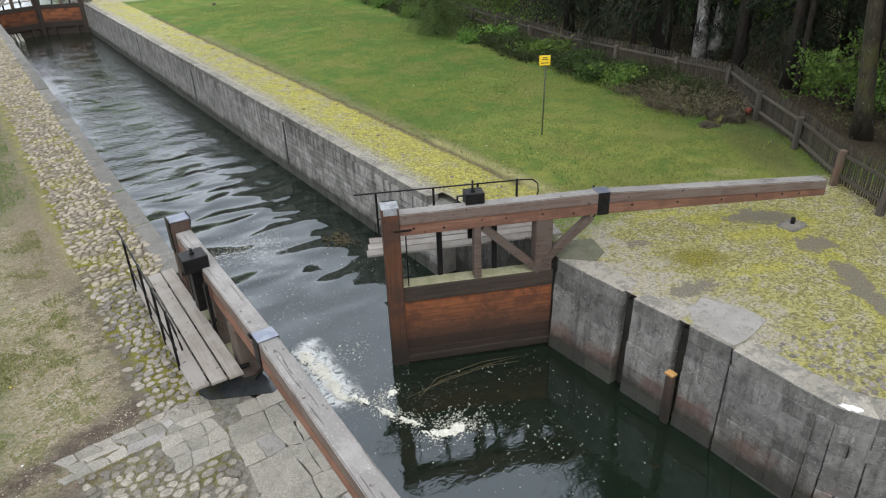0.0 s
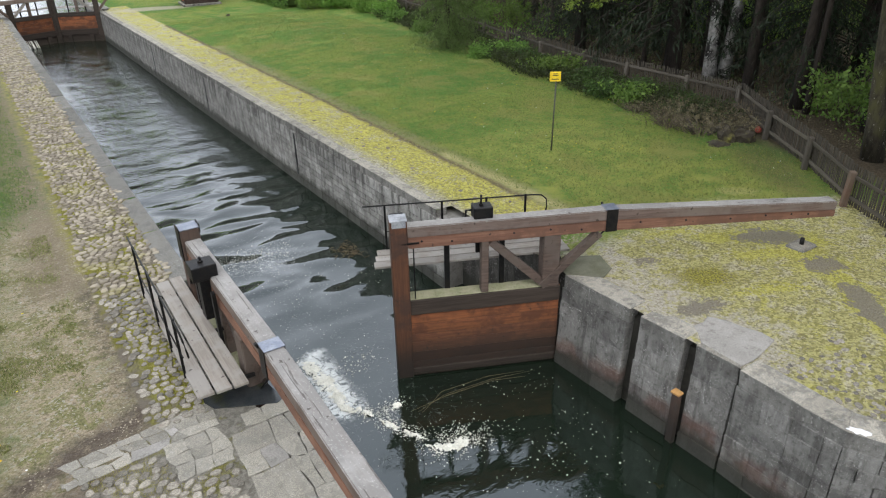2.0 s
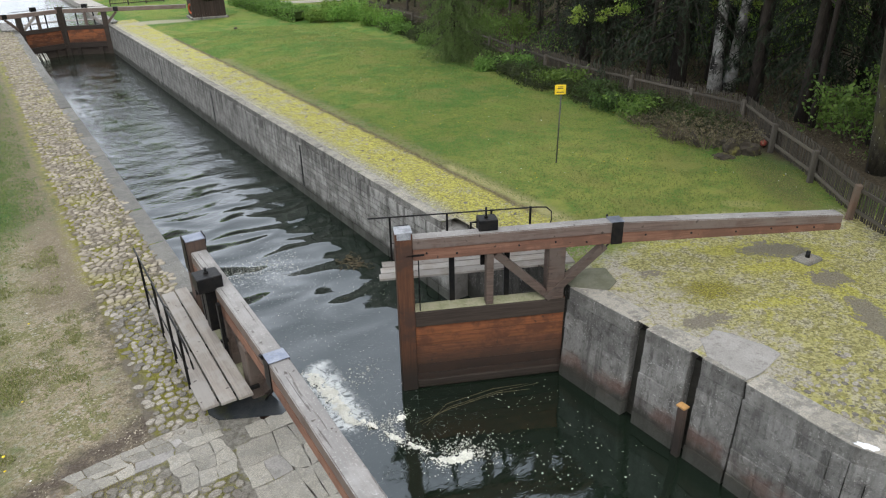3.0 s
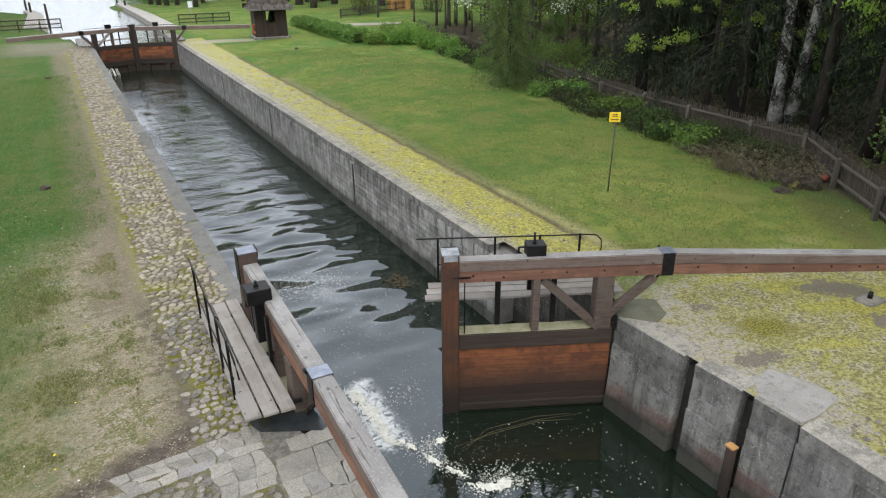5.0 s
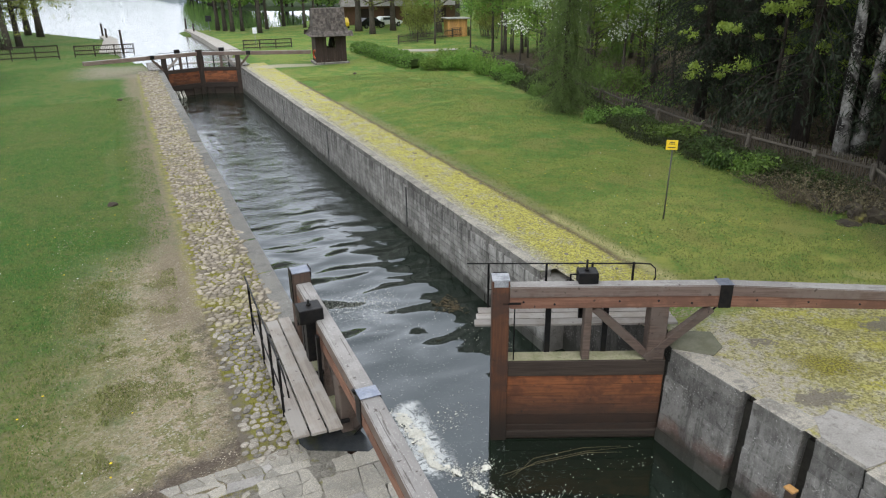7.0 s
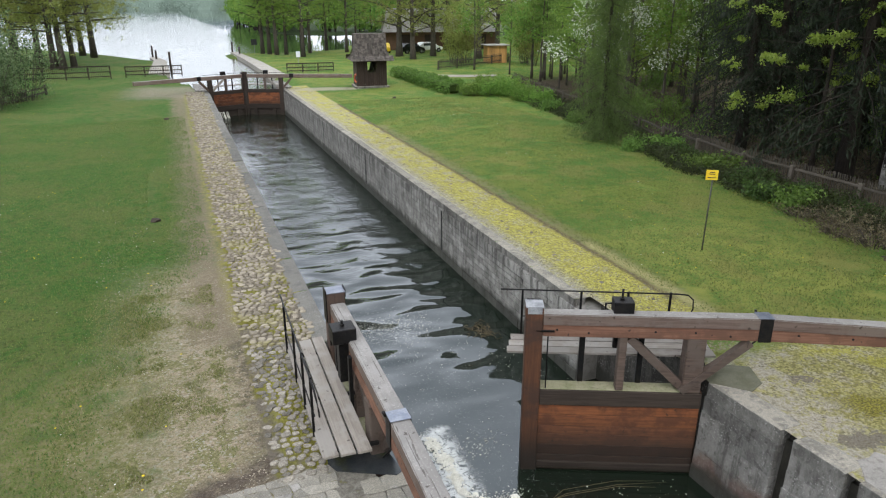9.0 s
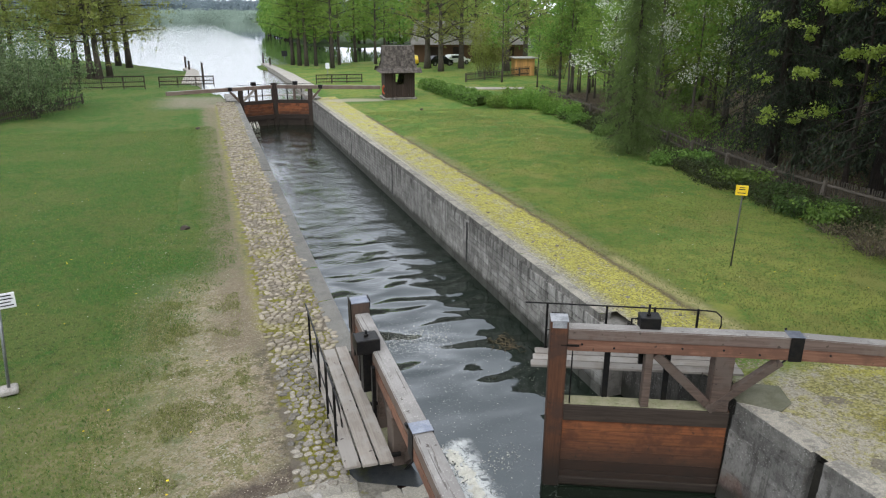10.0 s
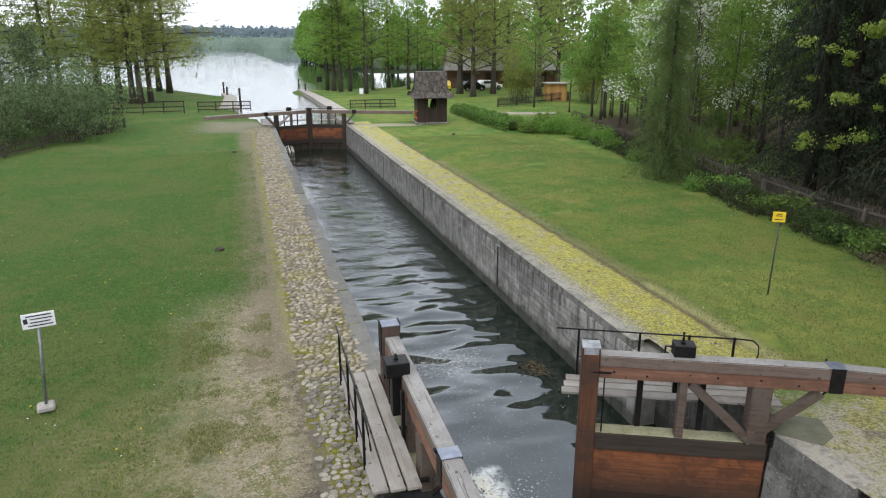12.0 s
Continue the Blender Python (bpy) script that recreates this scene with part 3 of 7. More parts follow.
BARK_DARK = plain("spruce_bark", (0.022, 0.017, 0.013), (0.045, 0.035, 0.027), 5.0, 0.95, bump=0.9, stretch=(4, 4, 0.8), fine=25.0)
BARK_MOSSY = flecked("mossy_bark", (0.028, 0.024, 0.016), (0.065, 0.056, 0.038), (0.42, 0.42, 0.38), 0.62, (4, 4, 0.9), (0.075, 0.072, 0.024))
BIRCHBARK = flecked("birch_bark", (0.22, 0.21, 0.19), (0.41, 0.395, 0.365), (0.018, 0.016, 0.014), 0.42, (2.2, 2.2, 2.4), (0.09, 0.08, 0.07))
LEAF_FRESH = leafy("fresh_leaves", (0.10, 0.19, 0.03), (0.20, 0.31, 0.06), 0.42)
LEAF_OLIVE = leafy("olive_leaves", (0.20, 0.24, 0.055), (0.32, 0.36, 0.105), 0.5)
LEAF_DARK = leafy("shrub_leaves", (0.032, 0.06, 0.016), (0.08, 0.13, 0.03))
LEAF_SPRING = leafy("spring_leaves", (0.13, 0.22, 0.035), (0.26, 0.36, 0.075), 0.45)
LEAF_HEDGE = leafy("hedge_leaves", (0.022, 0.031, 0.011), (0.066, 0.086, 0.026))
LEAF_WOOD = leafy("wood_shrub_leaves", (0.07, 0.13, 0.025), (0.16, 0.25, 0.05))
LEAF_LIME = leafy("lime_leaves", (0.19, 0.29, 0.04), (0.30, 0.40, 0.08))
LEAF_GREY = leafy("willow_leaves", (0.035, 0.07, 0.022), (0.19, 0.24, 0.11), 0.35)
NEEDLE = leafy("spruce_needles", (0.012, 0.022, 0.010), (0.03, 0.045, 0.02), 0.1)
LARCH = leafy("larch_needles", (0.08, 0.125, 0.032), (0.155, 0.215, 0.07), 0.45)
BLOSSOM = leafy("blossom", (0.80, 0.80, 0.74), (0.88, 0.88, 0.84), 0.45)
TWIG = leafy("dry_twigs", (0.075, 0.063, 0.035), (0.19, 0.16, 0.09), 0.05)
MEADOW = leafy("meadow_blades", (0.085, 0.15, 0.03), (0.27, 0.295, 0.085), 0.25)
OLIVEGRASS = leafy("olive_grass_blades", (0.10, 0.12, 0.035), (0.24, 0.245, 0.085), 0.2)
DRYGRASS = leafy("dry_grass_blades", (0.14, 0.16, 0.05), (0.34, 0.32, 0.14), 0.2)
GRASS = leafy("grass_blades", (0.05, 0.115, 0.02), (0.20, 0.235, 0.065), 0.25)
MOSS = leafy("moss_tufts", (0.22, 0.20, 0.065), (0.40, 0.365, 0.125), 0.15, 0.9)
# Haze over the lake is put into these two pale, bluish leaf colours.
HAZY_REED = leafy("hazy_far_reeds", (0.235, 0.31, 0.25), (0.265, 0.34, 0.275), 0.1)
HAZY_PINE = leafy("hazy_far_pines", (0.15, 0.195, 0.215), (0.17, 0.215, 0.235), 0.1)
FOAM = plain("river_foam", (0.58, 0.565, 0.48), (0.72, 0.705, 0.62), 6.0, 0.8, bump=0.5, fine=30.0)
DEBRIS = leafy("dry_stalks", (0.07, 0.05, 0.027), (0.15, 0.11, 0.06), 0.05)
EARTH = plain("dark_earth", (0.05, 0.04, 0.03), (0.09, 0.07, 0.05), 4.0, 0.95, bump=0.8)
ROCK = plain("mossy_rock", (0.03, 0.024, 0.017), (0.06, 0.05, 0.033), 5.0, 0.95, bump=1.0, c3=(0.13, 0.12, 0.03))
CAR_Y = plain("yellow_car_paint", (0.70, 0.50, 0.03), (0.72, 0.53, 0.04), 2.0, 0.3, bump=0.02)
CAR_B = plain("black_car_paint", (0.015, 0.016, 0.018), (0.02, 0.02, 0.022), 2.0, 0.25, bump=0.02)
CAR_W = plain("white_car_paint", (0.70, 0.71, 0.70), (0.74, 0.74, 0.73), 2.0, 0.3, bump=0.02)
CAR_GLASS = plain("car_window", (0.03, 0.035, 0.04), (0.04, 0.045, 0.05), 2.0, 0.1, bump=0.0)
RUBBER = plain("rubber", (0.02, 0.02, 0.02), (0.03, 0.03, 0.03), 5.0, 0.9, bump=0.2)
SAND = plain("sandy_path", (0.33, 0.30, 0.24), (0.40, 0.37, 0.31), 1.5, 0.95, bump=0.4)

# ---- mesh helpers ----


def part(name, bm, material, parent=None, label="", at=None):
    """One mesh object from a bmesh, under a thing or a part."""
    me = bpy.data.meshes.new(name)
    bm.to_mesh(me)
    bm.free()
    me.materials.append(material)
    ob = new(name, me)
    if parent is not None:
        ob.parent = parent
    if at is not None:
        ob.matrix_basis = at
    if label:
        ob["label"] = label
    return ob


def thing(name, m, label, category, group="", kind=""):
    ob = new(name)
    ob.matrix_basis = m
    return tagged(ob, label, category, group, kind)


def box(x0, x1, y0, y1, z0, z1, bevel=0.01, into=None):
    bm = into if into is not None else bmesh.new()
    r = bmesh.ops.create_cube(bm, size=1.0, matrix=Matrix.LocRotScale(((x0 + x1) / 2, (y0 + y1) / 2, (z0 + z1) / 2), None, (abs(x1 - x0), abs(y1 - y0), abs(z1 - z0))))
    if bevel:
        edges = {e for v in r["verts"] for e in v.link_edges}
        bmesh.ops.bevel(bm, geom=list(edges), offset=bevel, segments=1, affect="EDGES")
    return bm


def bar(a, b, w, h, bevel=0.006, into=None):
    """A squared timber from a to b."""
    a, b = Vector(a), Vector(b)
    d = b - a
    bm = into if into is not None else bmesh.new()
    m = Matrix.Translation((a + b) / 2) @ d.to_track_quat("X", "Z").to_matrix().to_4x4() @ Matrix.Diagonal((d.length, w, h, 1))
    r = bmesh.ops.create_cube(bm, size=1.0, matrix=m)
    if bevel:
        bmesh.ops.bevel(bm, geom=list({e for v in r["verts"] for e in v.link_edges}), offset=bevel, segments=1, affect="EDGES")
    return bm


def tube(points, radii, sides=8, into=None, cap=True):
    """A round tube through points."""
    bm = into if into is not None else bmesh.new()
    rings, n = [], len(points)
    for i, p in enumerate(points):
        p = Vector(p)
        d = (Vector(points[min(i + 1, n - 1)]) - Vector(points[max(i - 1, 0)])).normalized()
        q = d.to_track_quat("Z", "Y")
        r = radii[i] if isinstance(radii, (list, tuple)) else radii
        rings.append([bm.verts.new(p + q @ Vector((r * math.cos(k * math.tau / sides), r * math.sin(k * math.tau / sides), 0))) for k in range(sides)])
    for a, b in zip(rings, rings[1:]):
        for k in range(sides):
            f = bm.faces.new((a[k], a[(k + 1) % sides], b[(k + 1) % sides], b[k]))
            f.smooth = True
    if cap:
        bm.faces.new(rings[0][::-1])
        bm.faces.new(rings[-1])
    return bm


def soup(name, verts, faces, material, parent=None):
    me = bpy.data.meshes.new(name)
    me.from_pydata(verts, [], faces)
    me.materials.append(material)
    ob = new(name, me)
    if parent is not None:
        ob.parent = parent
    return ob


def leaf_soup(name, centers, sizes, material, parent=None, rng=None, droop=0.0, long=1.0, up=0.0, slim=0.55):
    """Many small bent leaves, one quad each, at the centres."""
    rng = rng or np.random.default_rng(1)
    n = len(centers)
    c = np.asarray(centers, float)
    s = np.asarray(sizes, float).reshape(n, 1)
    a = rng.normal(size=(n, 3))
    a[:, 2] -= droop
    a /= np.linalg.norm(a, axis=1, keepdims=True)
    b = rng.normal(size=(n, 3))
    b[:, 2] += 0.0
    b -= a * np.sum(a * b, 1, keepdims=True)
    b /= np.linalg.norm(b, axis=1, keepdims=True)
    b[:, 2] *= (1 - up)
    v = np.empty((n, 4, 3))
    v[:, 0] = c - a * s * long
    v[:, 1] = c + b * s * slim
    v[:, 2] = c + a * s * long
    v[:, 3] = c - b * s * slim
    me = bpy.data.meshes.new(name)
    me.vertices.add(4 * n)
    me.vertices.foreach_set("co", v.reshape(-1))
    me.loops.add(4 * n)
    me.loops.foreach_set("vertex_index", np.arange(4 * n, dtype=np.int32))
    me.polygons.add(n)
    me.polygons.foreach_set("loop_start", np.arange(0, 4 * n, 4, dtype=np.int32))
    me.update(calc_edges=True)
    me.materials.append(material)
    ob = new(name, me)
    if parent is not None:
        ob.parent = parent
    return ob

# ---- the ground, the water and the lock walls ----
W = 6.1            # width of the lock chamber
POOL = -2.13       # water in the chamber, from the top of the coping
LAKE_Z = -0.45
FAR = 61.0         # heel line of the upper gate
SHORE = [(0, 62.2), (6.1, 62.2), (6.7, 76), (5.9, 112), (9, 109), (16, 110), (24, 113), (30, 130), (45, 163), (44, 174), (35, 177), (24, 190), (25, 286),
         (40, 420), (60, 900), (900, 960), (-900, 960), (-900, 330), (-200, 175), (-60, 150), (-24, 136), (-14, 120), (-5.5, 102), (-3.4, 98), (-2.9, 80), (0, 66)]


def lake_depth(x, y):
    """Metres into the lake from its shore (negative on land)."""
    inside, best = False, 1e9
    for (ax, ay), (bx, by) in zip(SHORE, SHORE[1:] + SHORE[:1]):
        if (ay > y) != (by > y) and x < (bx - ax) * (y - ay) / (by - ay) + ax:
            inside = not inside
        k = max(0, min(1, ((x - ax) * (bx - ax) + (y - ay) * (by - ay)) / ((bx - ax) ** 2 + (by - ay) ** 2)))
        best = min(best, math.hypot(x - ax - k * (bx - ax), y - ay - k * (by - ay)))
    return best if inside else -best


def in_bay(x, y, inner=1.05):
    """The basin below the lock, outside the curve of the wing wall."""
    return (y < 2.3 and x < 8.7) or (x < 7.775 and y < 3.45 and math.hypot(x - 7.775, y - 3.45) > inner)


def lift(x, y):
    """Height of the land."""
    if y > 55:
        d = lake_depth(x, y)
        if d > -2.0:
            steep = 3.0 if (y < 104 and -4 < x < 7.5) else 0.55
            return max(-2.6, -0.45 * max(0, d + 0.8) * steep - 0.02)
    z = 0.0
    if x > 9.0:
        z += 0.10 * min(1, (x - 9) / 4) * math.sin(x * 0.33 + y * 0.12) * min(1, max(0, y - 12) / 8)
        z += 0.35 * math.exp(-((x - 14.5) / 3.0) ** 2 - ((y - 42) / 9.0) ** 2)
    if x < -4:
        z += 0.08 * math.sin(x * 0.4 + 1) * math.sin(y * 0.17)
    return z


def spaced(*runs):
    out = []
    for a, b, d in runs:
        n = max(1, round((b - a) / d))
        out += [a + (b - a) * i / n for i in range(n)]
    return out + [runs[-1][1]]


def build_ground():
    # slots of the plan that the lock itself takes up
    xs = spaced((-3000, -300, 300), (-300, -60, 30), (-60, -20, 4), (-20, -0.35, 0.98), (-0.35, 0.0, 0.35), (0, W, 3.05), (W, 6.55, 0.45), (6.55, 7.55, 0.25), (7.55, 24, 0.97), (24, 60, 3), (60, 300, 30), (300, 3000, 300))
    ys = spaced((-3000, -300, 300), (-300, -30, 30), (-30, 2, 4), (2, 3.5, 0.25), (3.5, 9.0, 1.1), (9.0, 13.4, 1.1), (13.4, 62.2, 0.97), (62.2, 125, 1.0), (125, 200, 5), (200, 400, 25), (400, 1000, 60), (1000, 4000, 500))
    verts, idx = [], {}
    for j, y in enumerate(ys):
        for i, x in enumerate(xs):
            idx[i, j] = len(verts)
            verts.append((x, y, lift(x, y)))
    faces = []
    for j in range(len(ys) - 1):
        for i in range(len(xs) - 1):
            cx, cy = (xs[i] + xs[i + 1]) / 2, (ys[j] + ys[j + 1]) / 2
            pit = (0 < cx < W) if cy > 13.4 else (-0.35 < cx < 6.55)
            if (pit and cy < 62.2) or (cx > W and in_bay(cx, cy)):
                continue
            faces.append((idx[i, j], idx[i + 1, j], idx[i + 1, j + 1], idx[i, j + 1]))
    g = soup("ground", verts, faces, GROUND)
    for f in g.data.polygons:
        f.use_smooth = True
    return tagged(g, "lawn with worn earth, moss and forest floor", "ground", kind="structure")


build_ground()

bm = bmesh.new()
for a, b, c, d in ((-0.4, 8.75, -60, 13.4), (-0.4, W + 0.4, 13.4, 62.2)):
    bm.faces.new([bm.verts.new(p) for p in ((a, c, POOL), (b, c, POOL), (b, d, POOL), (a, d, POOL))])
tagged(part("water", bm, WATER), "dark rippled lock water with white foam", "water", kind="structure")
bm = bmesh.new()
bm.faces.new([bm.verts.new(p) for p in ((-3000, 62.3, LAKE_Z), (3000, 62.3, LAKE_Z), (3000, 1100, LAKE_Z), (-3000, 1100, LAKE_Z))])
tagged(part("lake", bm, LAKE), "wide pale lake under an overcast sky", "lake", kind="structure")
bm = box(-0.5, 8.8, -60, 62.4, -4.2, -4.0, 0)
tagged(part("lock_floor", bm, EARTH), "muddy lock floor under the water", "floor", kind="structure")

rng = np.random.default_rng(7)


def piece(name, mesh, parent, m):
    ob = new(name, mesh)
    ob.parent = parent
    ob.matrix_basis = m
    return ob


def block_mesh(name, material, bevel, rough=0.0, seed=0):
    """A unit block with worn edges, to be scaled."""
    bm = box(-0.5, 0.5, -0.5, 0.5, -0.5, 0.5, bevel)
    r = random.Random(seed)
    for v in bm.verts:
        v.co += Vector((r.uniform(-rough, rough), r.uniform(-rough, rough), r.uniform(-rough, rough)))
    me = bpy.data.meshes.new(name)
    bm.to_mesh(me)
    bm.free()
    me.materials.append(material)
    return me


def lock_wall(name, x0, x1, y0, y1, z1, material, label):
    return tagged(part(name, box(x0, x1, y0, y1, -4.0, z1, 0), material), label, "wall", kind="structure")


# chamber walls; their faces carry the masonry pieces
wall_left = lock_wall("wall_left", -0.9, -0.06, 13.0, 62.2, -0.18, JOINT, "old masonry wall of the lock chamber")
wall_right = lock_wall("wall_right", W + 0.06, W + 1.0, 13.0, 62.2, -0.18, JOINT, "long grey masonry wall of the lock chamber")
wall_left_bay = lock_wall("wall_left_bay", -1.2, -0.42, -60.0, 13.0, -0.05, MASONRY, "stone wall of the lower gate bay")
wall_left_low = lock_wall("wall_left_low", -0.42, 0.12, 3.0, 8.7, -0.07, MASONRY, "stone wall under the open gate beam")
wall_right_bay = lock_wall("wall_right_bay", 6.62, 7.4, 9.1, 13.0, -0.05, SHADED_BAYSTONE, "recessed stone wall behind the lower gate, coloured dark for shade")
wall_right_low = lock_wall("wall_right_low", 6.56, 7.1, 3.2, 9.1, -0.2, SHADE_STONE, "stone block wall below the gate")

wall_right_bank = lock_wall("wall_right_bank", 8.7, 8.9, -60.0, 2.3, -0.03, MASONRY, "plain stone bank wall downstream of the lock")

COPE = [block_mesh("coping_%s" % k, CONCRETE, 0.02, 0.012, i) for i, k in enumerate("abc")]
COPE_DARK = [block_mesh("dark_coping_%s" % k, DARK_CONCRETE, 0.02, 0.012, i) for i, k in enumerate("abc")]
for kinds, x, w, wall in ((COPE_DARK, -0.2, 0.44, wall_left), (COPE, W + 0.15, 0.34, wall_right)):
    y = 13.4
    while y < 61.5:
        step = min(rng.uniform(2.2, 3.4), 61.8 - y)
        piece("coping_slab", kinds[int(rng.integers(3))], wall, Matrix.LocRotScale((x + rng.uniform(-0.012, 0.012), y + step / 2, -0.09 + rng.uniform(-0.008, 0.008)), None, (w, step - 0.012, 0.2)))
        y += step

# coping of the gate bay on the left, and the lip round the recess
piece("coping_slab", COPE_DARK[0], wall_left_bay, Matrix.LocRotScale((-0.62, 11.2, -0.075), None, (0.5, 3.9, 0.19)))

# lower wall on the right: capstones, slots and blocks; its face leans back and runs a little off the chamber's line
turn = Matrix.Translation((6.40, 9.03, 0)) @ Matrix.Rotation(0.034, 4, "Z") @ Matrix.Translation((-6.35, -9.03, 0))
lean = turn @ Matrix.Translation((6.35, 9.03, 0)) @ Matrix.Rotation(0.066, 4, "Y") @ Matrix.Translation((-6.35, -9.03, 0))
wall_right_low.matrix_basis = lean
CAP = [block_mesh("capstone_%s" % k, CAPSTONE, 0.03, 0.02, 20 + i) for i, k in enumerate("abc")]
for y0, y1, xin, z in ((7.30, 9.0, 6.85, 0.0), (6.06, 7.03, 6.85, -0.012), (4.99, 5.81, 6.75, 0.0)):
    piece("capstone", CAP[int(rng.integers(3))], wall_right_low, lean.inverted() @ turn @ Matrix.LocRotScale(((6.34 + xin) / 2, (y0 + y1) / 2, -0.145 + z), None, (xin - 6.34, y1 - y0 - 0.01, 0.32)))
BLK = [block_mesh("wall_block_%s" % k, BLOCK, 0.012, 0.008, 40 + i) for i, k in enumerate("abcd")]
courses = [(-0.30, -0.60), (-0.60, -0.95), (-0.95, -1.46), (-1.46, -1.84), (-1.84, -2.6)]
for y0, y1 in ((7.30, 9.04), (6.06, 7.03), (4.99, 5.81)):
    for k, (za, zb) in enumerate(courses):
        cuts = [y0, y1] if y1 - y0 < 1.0 else ([y0, (y0 + y1) / 2 + (0.25 if k % 2 else -0.2), y1])
        for a, b in zip(cuts, cuts[1:]):
            piece("wall_block", BLK[int(rng.integers(4))], wall_right_low, Matrix.LocRotScale((6.56 + rng.uniform(-0.012, 0.012), (a + b) / 2, (za + zb) / 2), None, (0.42, b - a - 0.007, za - zb - 0.007)))
# Near-black backs paint the shade in the depth of the slots.
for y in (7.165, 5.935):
    piece("slot_back", block_mesh("slot_back", SHADE_STONE, 0.01), wall_right_low, Matrix.LocRotScale((6.75, y, -1.36), None, (0.22, 0.4, 2.6)))

# curved wing wall that turns away from the water
wing = thing("wall_wing", pose(0, 0, 0), "curved stone wing wall with granite capstones", "wall", kind="structure")
path = [(6.50, 4.95), (6.485, 4.45), (6.475, 3.95), (6.475, 3.45)]
path += [(7.775 - 1.3 * math.cos(radians(a)), 3.45 - 1.3 * math.sin(radians(a))) for a in (11.25, 22.5, 33.75, 45, 56.25, 67.5, 78.75, 90)]
path += [(8.3, 2.15), (8.85, 2.15)]
core = bmesh.new()
for (ax, ay), (bx, by) in zip(path, path[1:]):
    d = Vector((bx - ax, by - ay)).normalized()
    nrm = Vector((-d.y, d.x))
    m = Matrix.Translation(((ax + bx) / 2 + nrm.x * 0.45, (ay + by) / 2 + nrm.y * 0.45, -2.1)) @ Matrix.Rotation(math.atan2(d.y, d.x), 4, "Z") @ Matrix.Diagonal((0.56, 0.6, 3.7, 1))
    bmesh.ops.create_cube(core, size=1.0, matrix=m)
part("core", core, JOINT, wing)
wz = [-0.28, -0.56, -0.80, -1.06, -1.30, -1.56, -1.82, -2.1, -2.5]
for k, (za, zb) in enumerate(zip(wz, wz[1:])):
    off = 0 if k % 2 else 1
    i = 0
    while i + 1 < len(path):
        j = min(len(path) - 1, i + (1 if (i == 0 and off) else 2 if (i > 3 and rng.random() < 0.7) else 1))
        (ax, ay), (bx, by) = path[i], path[j]
        d = Vector((bx - ax, by - ay))
        u = d.normalized()
        nrm = Vector((-u.y, u.x))
        c = Vector(((ax + bx) / 2, (ay + by) / 2)) + nrm * (0.14 + 0.045 * (za + zb) / 2 + rng.uniform(-0.01, 0.01))
        piece("wall_block", BLK[int(rng.integers(4))], wing, Matrix.Translation((c.x, c.y, (za + zb) / 2)) @ Matrix.Rotation(math.atan2(u.y, u.x), 4, "Z") @ Matrix.Diagonal((d.length - 0.006, 0.3, za - zb - 0.006, 1)))
        i = j
for i in range(0, len(path) - 1, 2):
    (ax, ay), (bx, by) = path[i], path[min(i + 2, len(path) - 1)]
    d = Vector((bx - ax, by - ay))
    u = d.normalized()
    nrm = Vector((-u.y, u.x))
    c = Vector(((ax + bx) / 2, (ay + by) / 2)) + nrm * 0.235
    piece("capstone", CAP[i % 3], wing, Matrix.Translation((c.x, c.y, -0.135 + rng.uniform(-0.012, 0.012))) @ Matrix.Rotation(math.atan2(u.y, u.x), 4, "Z") @ Matrix.Diagonal((d.length + 0.02, 0.5, 0.3, 1)))
# a splash of white lime on the bend of the capstones
bm = bmesh.new()
r = random.Random(5)
spill = []
for k in range(18):
    a = k * math.tau / 18
    u, v = 0.17 * math.cos(a) * r.uniform(0.7, 1.15), 0.075 * math.sin(a) * r.uniform(0.6, 1.2)
    spill.append((6.60 + u * 0.42 + v * 0.9, 3.10 - u * 0.9 + v * 0.42))
lo = [bm.verts.new((x, y, 0.022)) for x, y in spill]
hi = [bm.verts.new((x, y, 0.028)) for x, y in spill]
bm.faces.new(hi)
for k in range(18):
    bm.faces.new((lo[k], lo[(k + 1) % 18], hi[(k + 1) % 18], hi[k]))
part("lime_splash", bm, WHITE, wing, "splash of white lime on the stone")

# ---- the lower gate, one leaf shut and one open ----


